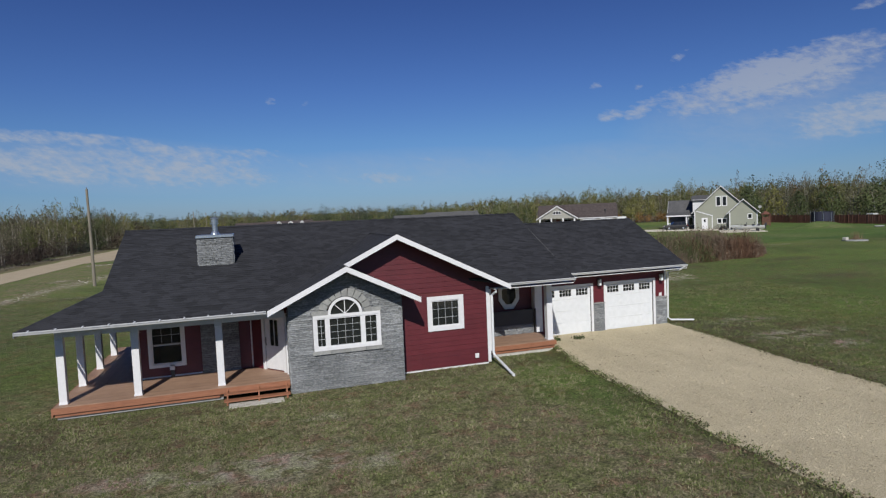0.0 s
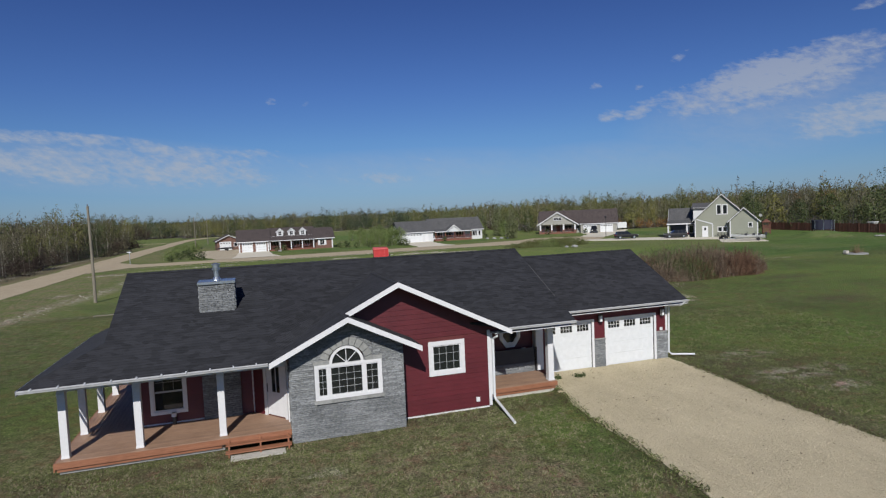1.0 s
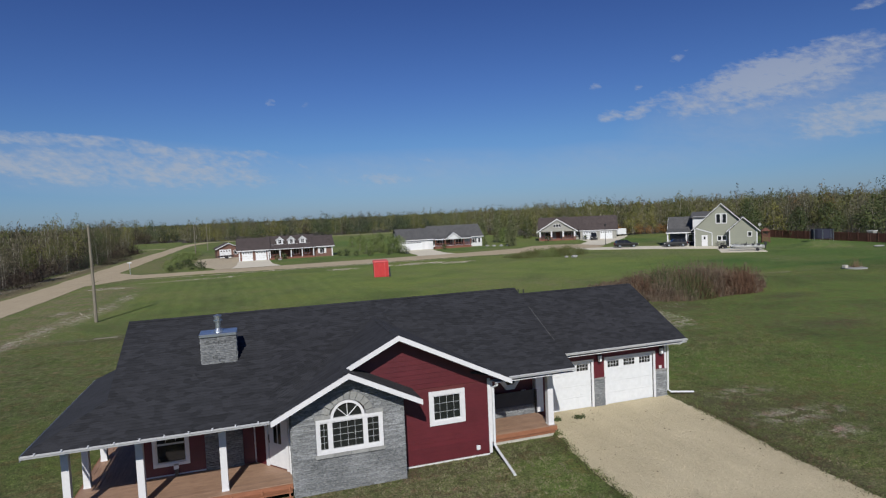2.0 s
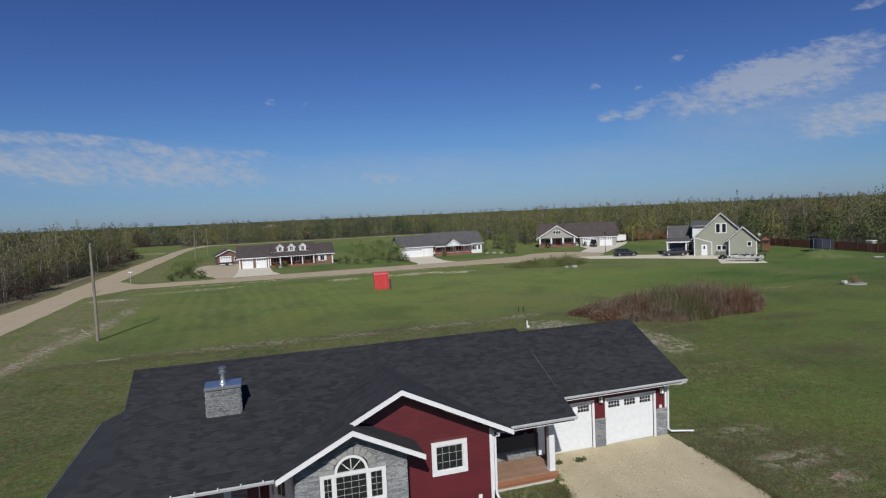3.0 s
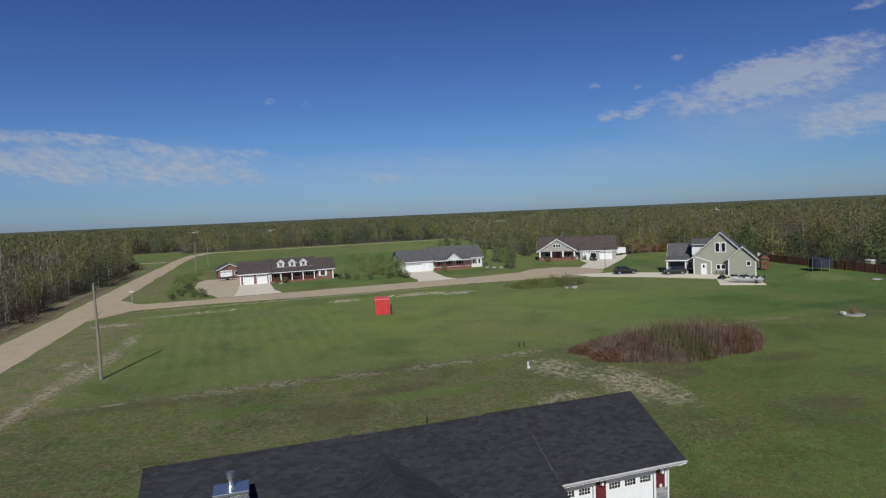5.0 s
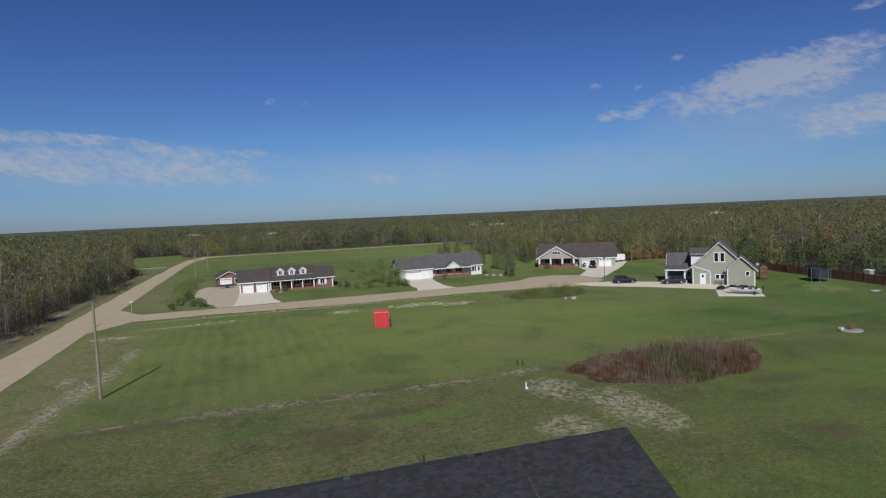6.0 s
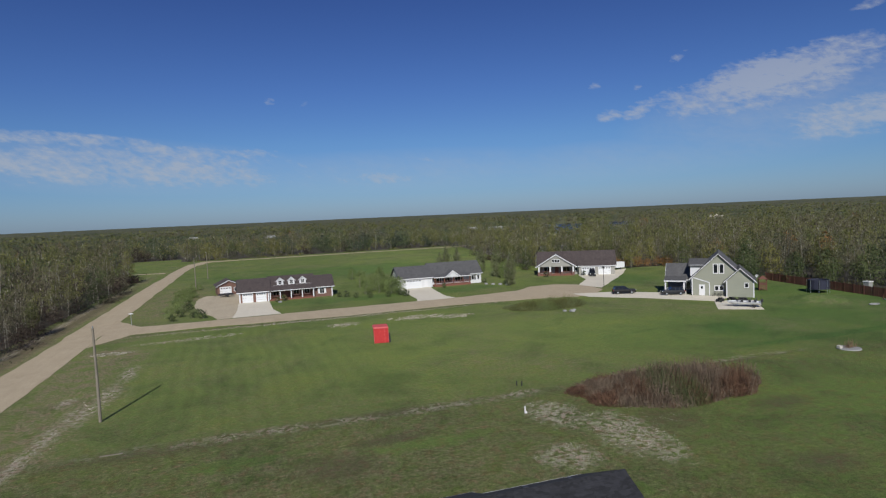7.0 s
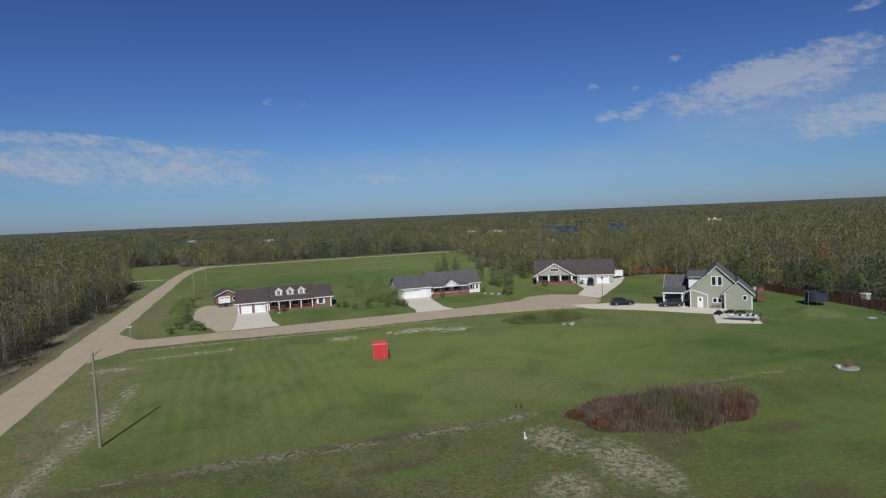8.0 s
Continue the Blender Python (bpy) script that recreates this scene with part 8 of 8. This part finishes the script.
# ---- garden trees by the houses ----
rv = random.Random(3)
garden = [
    ("verge_shrub", "rough green roadside shrub in the verge", LEAF_BRIGHT, 1.5, 1.3, 700, 0.11, 0.0, [(-17.2 + rv.gauss(0, 1.4), 138 + 58 * rv.random()) for _ in range(26)]),
    ("poplar", "narrow columnar poplar with thin green leaves", LEAF_MIX, 8.2, 1.2, 2600, 0.17, 0.0, [(64.7, 144.6), (65.8, 146.2), (71.4, 182), (58.2, 185), (61.0, 187), (64.2, 185), (72.6, 184), (70.5, 167)]),
    ("garden_tree", "young leafy green garden tree", LEAF_BRIGHT, 4.4, 1.7, 2400, 0.12, 0.0, [(27.5, 152), (30.5, 157), (33.5, 147), (29.0, 168), (34.0, 150), (30.5, 176), (31.5, 152.5), (33.5, 163), (35.0, 146), (38, 184), (30, 190), (70.5, 162), (73.5, 168), (77, 171), (68, 176)]),
    ("garden_bush", "low rounded green garden bush", LEAF_GREEN, 1.6, 0.9, 260, 0.15, 0.0, [(5.4, 150.8), (7.0, 151.5), (20.5, 150.5), (24, 146), (22, 149), (27, 144), (31.5, 143), (35.5, 141.5), (34.6, 144), (48.4, 151), (61.8, 155.2), (81.3, 155.5), (92.0, 152.6), (-12.0, 141), (-15, 146), (-14.5, 150.0), (-12.6, 136), (-10.6, 134.5), (-15.5, 139), (-16.5, 133.5), (-15.4, 157)]),
    ("yellow_tree", "yellow-green roadside tree at the wood", LEAF_YELLOW, 9.0, 2.6, 700, 0.3, 0.1, [(-17.5, 331), (-22, 343), (124.3, 117), (113.5, 160), (12, 347), (115, 127.5), (127, 104)]),
    ("wood_tree", "broad blue-green tree standing out of the wood", LEAF_SPRUCE, 9.5, 3.4, 1500, 0.27, 0.02, [(82.6, 357), (86.5, 362), (99.9, 345), (104, 349), (64, 360), (-50, 374), (-44, 378), (20, 354), (40, 356), (-62, 190), (-58, 150)]),
    ("rust_tree", "red-brown autumn tree in the wood's edge", LEAF_BRUSH, 8.0, 3.0, 1200, 0.25, 0.02, [(-57, 371), (-61, 367), (30, 350), (52, 352)]),
    ("orange_bush", "low orange autumn bush at the wood's foot", LEAF_ORANGE, 3.2, 1.7, 700, 0.17, 0.0, [(121, 162), (118.3, 163.5), (124, 160.5), (115.5, 166), (126.5, 159.5), (112.8, 167)]),
    ("orange_tree", "orange-leaved autumn maple at the wood", LEAF_ORANGE, 9.5, 2.6, 800, 0.3, 0.25, [(144, 157), (149, 122.5)]),
    ("dark_tree", "dark green leafy tree beside the play ground", LEAF_GREEN, 8.0, 3.0, 1900, 0.22, 0.04, [(113, 112), (118, 119), (123.5, 101), (124, 84), (123, 76), (108, 117), (122, 108), (125, 92), (120.5, 70)]),
]
for name, label, mat, h, sp, n, sz, base, places in garden:
    proto = make_tree(name, label, mat, h, sp, n, sz, base, trunks=3 if h < 5 else 1, category="bush" if h < 2 else "tree")
    tagged(proto, group=name.replace("_", " ") + "s round the houses")
    for k, (x, y) in enumerate(places):
        s = 0.82 + 0.36 * ((k * 37) % 10) / 10
        m = Matrix.Translation((x, y, 0)) @ Matrix.Rotation(k * 1.9, 4, "Z") @ Matrix.Diagonal((s, s, s, 1))
        if k == 0:
            proto.matrix_basis = m
        else:
            copy_thing(proto, Matrix()).matrix_basis = m


# ---- red-brown thicket behind the house ----
def thicket(name, label, cx, cy, ax, ay, turn, top, stems, leaf_n, mats, lean=0.25):
    ob = thing(name, label, "bush", (cx, cy, 0))
    r = np.sqrt(rs.uniform(0, 1, stems))
    a = rs.uniform(0, math.tau, stems)
    lx, ly = r * np.cos(a), r * np.sin(a)
    wob = 1 + 0.07 * np.sin(3 * a + 1) + 0.05 * np.sin(7 * a)
    lx, ly = lx * wob * ax, ly * wob * ay
    c, s = math.cos(radians(turn)), math.sin(radians(turn))
    x, y = cx + c * lx - s * ly, cy + s * lx + c * ly
    h = top * (0.14 + 0.86 * np.clip(1 - r ** 2.0, 0.0, 1) ** 0.6) * (0.78 + 0.42 * lx / ax) * np.array([0.94 + 0.6 * noise.noise((u * 0.75, v * 0.75, 7.0)) + 0.3 * noise.noise((u * 2.2, v * 2.2, 3.0)) for u, v in zip(x, y)]) * rs.uniform(0.6, 1.08, stems)
    base = np.stack([x, y, np.zeros(stems)], 1)
    tip = base + np.stack([rs.normal(size=stems) * lean * h, rs.normal(size=stems) * lean * h, h], 1)
    side = rs.normal(size=(stems, 3)) * np.array([0.011, 0.011, 0])
    v = np.stack([base - side, base + side, tip + side * 0.4, tip - side * 0.4], 1).reshape(-1, 3)

    def zone(px, py, t, loose):
        """0 grey-tan, 1 rust, 2 green: drifts across the patch, rust low down and at the ends."""
        k = len(px)
        drift = np.array([noise.noise((a * 0.3, b * 0.3, 5.0)) + 0.5 * noise.noise((a * 1.1, b * 1.1, 2.0)) for a, b in zip(px, py)]) + rs.normal(size=k) * loose * 2
        rust = 1.3 * drift + 0.8 * (np.abs(px - cx) / ax - 0.5) + 0.5 * (0.45 - t)
        green = np.hypot((px - cx + 0.05 * ax) / (0.17 * ax), (py - cy + 0.4 * ay) / (0.8 * ay)) < 1.0 + 0.9 * drift
        return np.where(green & (rs.uniform(size=k) < 0.6), 2, np.where(rust > 0, 1, 0))

    st = new("scrub", quads_mesh("scrub", v, mats, zone(x, y, np.full(stems, 0.6), 0.08)))
    st.parent = ob
    st.matrix_parent_inverse = base_of(ob).inverted()
    tagged(st, kind="stuff")
    pick = rs.randint(0, stems, leaf_n)
    t = rs.uniform(0.15, 1.0, (leaf_n, 1))
    pts = base[pick] * (1 - t) + tip[pick] * t + rs.normal(size=(leaf_n, 3)) * 0.12
    pts[:, 2] = np.abs(pts[:, 2])
    ids = zone(pts[:, 0], pts[:, 1], t[:, 0], 0.08)
    lv = new("foliage", quads_mesh("foliage", leaf_quads(pts, 0.085), mats, ids))
    lv.parent = ob
    lv.matrix_parent_inverse = base_of(ob).inverted()
    tagged(lv, kind="stuff")
    return ob


SCRUB = leaf_material("grey-brown scrub stems", (0.062, 0.046, 0.033), (0.20, 0.155, 0.112), 0.9, 0.3, 2.2)
RUST = leaf_material("rust-red scrub leaves", (0.055, 0.031, 0.020), (0.150, 0.086, 0.055), 0.9, 0.3, 2.2)
thicket("thicket", "dense red-brown autumn thicket of bare stems in the grass", 41.2, 52.5, 10.4, 5.4, -13, 3.2, 17000, 36000, [SCRUB, RUST, LEAF_GREEN])
thicket("weed_patch", "low grey-green weeds round pale boulders", 56.0, 108.5, 8.6, 4.5, -10, 2.1, 6000, 22000, [LEAF_OLIVE, LEAF_MIX, LEAF_BRIGHT])


def boulders(places, label):
    for k, (x, y, s) in enumerate(places):
        bm = bmesh.new()
        bmesh.ops.create_icosphere(bm, subdivisions=2, radius=s)
        for v in bm.verts:
            v.co *= 1 + 0.25 * noise.noise(v.co * (1.3 / s) + Vector((k * 3.1, 0, 0)))
            v.co.z = v.co.z * 0.6 + s * 0.25
        tagged(part("boulder", bm, PALE_STONE, m=Matrix.Translation((x, y, 0))), label, "boulder", "pale boulders")


boulders([(58.0, 100.5, 0.55), (57.0, 101.6, 0.4), (59.2, 101.8, 0.35), (35.6, 147.5, 0.6), (34.9, 149.5, 0.5), (36.0, 143.6, 0.45), (63.3, 147.5, 0.6), (61.8, 149, 0.55), (60.6, 151, 0.5), (64.6, 146, 0.45), (5.9, 149.2, 0.5)], "pale rounded garden boulder")


# ---- grass blades and stones close to the camera ----
def tufts(name, label, area, count, height, mats, weights, keep):
    x0, x1, y0, y1 = area
    x, y = rs.uniform(x0, x1, count), rs.uniform(y0, y1, count)
    ok = np.array([keep(a, b) and noise.noise((a * 2.6, b * 2.6, 1.7)) + 0.6 * noise.noise((a * 7.0, b * 7.0, 3.3)) > -0.12 for a, b in zip(x, y)])
    x, y = x[ok], y[ok]
    n = len(x)
    per = 5
    x, y = np.repeat(x, per) + rs.normal(size=n * per) * 0.03, np.repeat(y, per) + rs.normal(size=n * per) * 0.03
    n = len(x)
    h = height * rs.uniform(0.4, 1.2, n)
    a = rs.uniform(0, math.tau, n)
    w = 0.010 * rs.uniform(0.6, 1.6, n)
    lean = rs.normal(size=(n, 2)) * 0.6
    b = np.stack([x, y, np.full(n, -0.005)], 1)
    side = np.stack([np.cos(a) * w, np.sin(a) * w, np.zeros(n)], 1)
    tip = b + np.stack([lean[:, 0] * h, lean[:, 1] * h, h], 1)
    v = np.stack([b - side, b + side, tip + side * 0.3, tip - side * 0.3], 1).reshape(-1, 3)
    ob = new(name, quads_mesh(name, v, mats, rs.choice(len(mats), n, p=weights)))
    return tagged(ob, label, "grass", kind="stuff")


BLADE_GREEN = leaf_material("green grass blades", (0.05, 0.07, 0.02), (0.15, 0.18, 0.06), 0.7, 0.5)
BLADE_DRY = leaf_material("dry grass blades", (0.09, 0.08, 0.048), (0.30, 0.265, 0.175), 0.7, 0.5)


BARE = (0.3, 14.4)


def off_house(x, y):
    if 10.2 < x < 18.9 and y < 24.3:
        return (x < 10.6 or x > 18.4) and random.random() < 0.3
    return not (math.hypot((x - BARE[0]) / 1.5, (y - BARE[1]) / 0.9) < 1 or -6.3 < x < 0.7 and y > 20.7 or 0.7 <= x < 4.65 and y > 20.4 or 4.65 <= x < 8.3 and y > 21.2 or 8.3 <= x < 11.4 and y > 21.9)


tufts("lawn_grass", "short half-dry lawn grass in front of the house", (-16, 11, 8, 22), 52000, 0.055, [BLADE_GREEN, BLADE_DRY], [0.55, 0.45], off_house)
tufts("side_grass", "short green grass beside the driveway", (9, 34, 8, 34), 34000, 0.07, [BLADE_GREEN, BLADE_DRY], [0.75, 0.25], lambda x, y: off_house(x, y) and not (11 < x < 19.0 and y > 24))


# ---- leaves, stones and weeds on the driveway ----
def litter(name, label, count, area, size, mat, keep):
    x0, x1, y0, y1 = area
    x, y = rs.uniform(x0, x1, count), rs.uniform(y0, y1, count)
    ok = np.array([keep(a, b) for a, b in zip(x, y)])
    c = np.stack([x[ok], y[ok], np.full(ok.sum(), 0.035)], 1)
    v = leaf_quads(c, size, 0.85)
    v[:, 2] = np.maximum(v[:, 2], 0.029)
    return tagged(new(name, quads_mesh(name, v, [mat])), label, "litter", kind="stuff")


def on_drive(x, y):
    return 11.2 < x < 18.3 and (y > 17 or random.random() < 0.4)


DEAD_LEAF = leaf_material("brown dead leaves", (0.035, 0.024, 0.015), (0.10, 0.075, 0.045))
PEBBLE = leaf_material("pale driveway pebbles", (0.25, 0.212, 0.138), (0.64, 0.56, 0.40), 0.7, 0.6)
litter("dead_leaves", "scattered brown leaves on the gravel drive", 260, (10.8, 18.4, 11, 24), 0.045, DEAD_LEAF, on_drive)
litter("pebbles", "loose pale pebbles on the gravel drive", 24000, (10.4, 18.4, 7, 24.2), 0.026, PEBBLE, lambda x, y: x > 10.9 + 0.06 * (y - 12) and x < 18.1 + 0.05 * (y - 14))
for x, y, r in ((13.3, 23.2, 0.3), (12.25, 23.3, 0.15)):
    n = 110
    c = np.stack([x + rs.normal(size=n) * r * 0.5, y + rs.normal(size=n) * r * 0.35, np.abs(rs.normal(size=n)) * 0.06 + 0.03], 1)
    w = tagged(new("weed", quads_mesh("weed", leaf_quads(c, 0.06), [LEAF_GREEN])), "low green weed growing through the gravel", "weed", kind="stuff")


# ---- weeds that creep over the drive's edges ----
def edge_weeds(name, label, line, count, mats, weights):
    x, y = [], []
    while len(x) < count:
        k = rs.randint(0, len(line) - 1)
        (x0, y0), (x1, y1) = line[k], line[k + 1]
        t = rs.uniform()
        px, py = x0 + (x1 - x0) * t + rs.normal() * 0.15, y0 + (y1 - y0) * t
        if noise.noise((px * 1.1, py * 1.1, 4.0)) + 0.5 * noise.noise((px * 3.1, py * 3.1, 1.0)) > -0.3:
            x.append(px)
            y.append(py)
    c = np.stack([x, y, np.abs(rs.normal(size=count)) * 0.035 + 0.03], 1)
    return tagged(new(name, quads_mesh(name, leaf_quads(c, 0.032), mats, rs.choice(len(mats), count, p=weights))), label, "weeds", kind="stuff")


edge_weeds("drive_weeds", "low weeds and dead leaves along the drive's edge", [(11.5, 22.3), (11.0, 20.0), (10.8, 16.0), (10.55, 12.0), (10.5, 7.0)], 5200, [LEAF_GREEN, BLADE_GREEN, DEAD_LEAF], [0.05, 0.62, 0.33])
edge_weeds("drive_weeds", "low weeds and dead leaves along the drive's edge", [(18.8, 22.6), (18.6, 20.0), (18.2, 17.0), (17.9, 12.5), (17.8, 8.0)], 3800, [LEAF_GREEN, BLADE_GREEN, DEAD_LEAF], [0.05, 0.5, 0.45])


# ---- rubble in the grass ----
CHIP = leaf_material("tan stone chips", (0.20, 0.182, 0.135), (0.50, 0.465, 0.385), 0.5, 0.6)

def rubble(name, label, count, cx, cy, rx, ry, size):
    r, a = np.sqrt(rs.uniform(0, 1, count)), rs.uniform(0, math.tau, count)
    x, y = cx + rx * r * np.cos(a), cy + ry * r * np.sin(a)
    ok = np.array([noise.noise((u * 0.8, v * 0.8, 2.0)) + 0.5 * noise.noise((u * 2.3, v * 2.3, 6.0)) > 0.06 + 0.25 * (q - 0.6) for u, v, q in zip(x, y, r)])
    c = np.stack([x[ok], y[ok], np.full(ok.sum(), 0.02)], 1)
    v = leaf_quads(c, size, 0.85)
    v[:, 2] = np.maximum(v[:, 2], 0.004)
    return tagged(new(name, quads_mesh(name, v, [CHIP])), label, "rubble", kind="stuff")


for n, cx, cy, rx, ry in ((2200, 27.4, 51.0, 2.9, 4.2), (3600, 30.8, 43.4, 3.2, 6.2), (1100, 23.4, 41.6, 2.8, 2.8), (420, 34.5, 47.5, 4.0, 3.6)):
    rubble("rubble", "pale broken stones scattered in the grass", n, cx, cy, rx, ry, 0.062)
for n, cx, cy, rx, ry in ((3600, 16, 119.0, 36, 1.6), (3600, 30, 111.0, 6.0, 2.4), (2400, 37, 108.2, 3.8, 2.0), (1200, 15.5, 110.2, 3, 2.2), (900, -8.0, 111.5, 6, 1.6), (1100, -21.5, 104.8, 3.4, 1.5), (160, -19.6, 62, 1.2, 6), (160, -17.8, 76, 1.5, 6), (120, -16.8, 89, 1.1, 4.5), (700, -38.2, 120, 1.2, 60)):
    rubble("verge_stones", "pale stones along the road verge", n, cx, cy, rx, ry, 0.11)
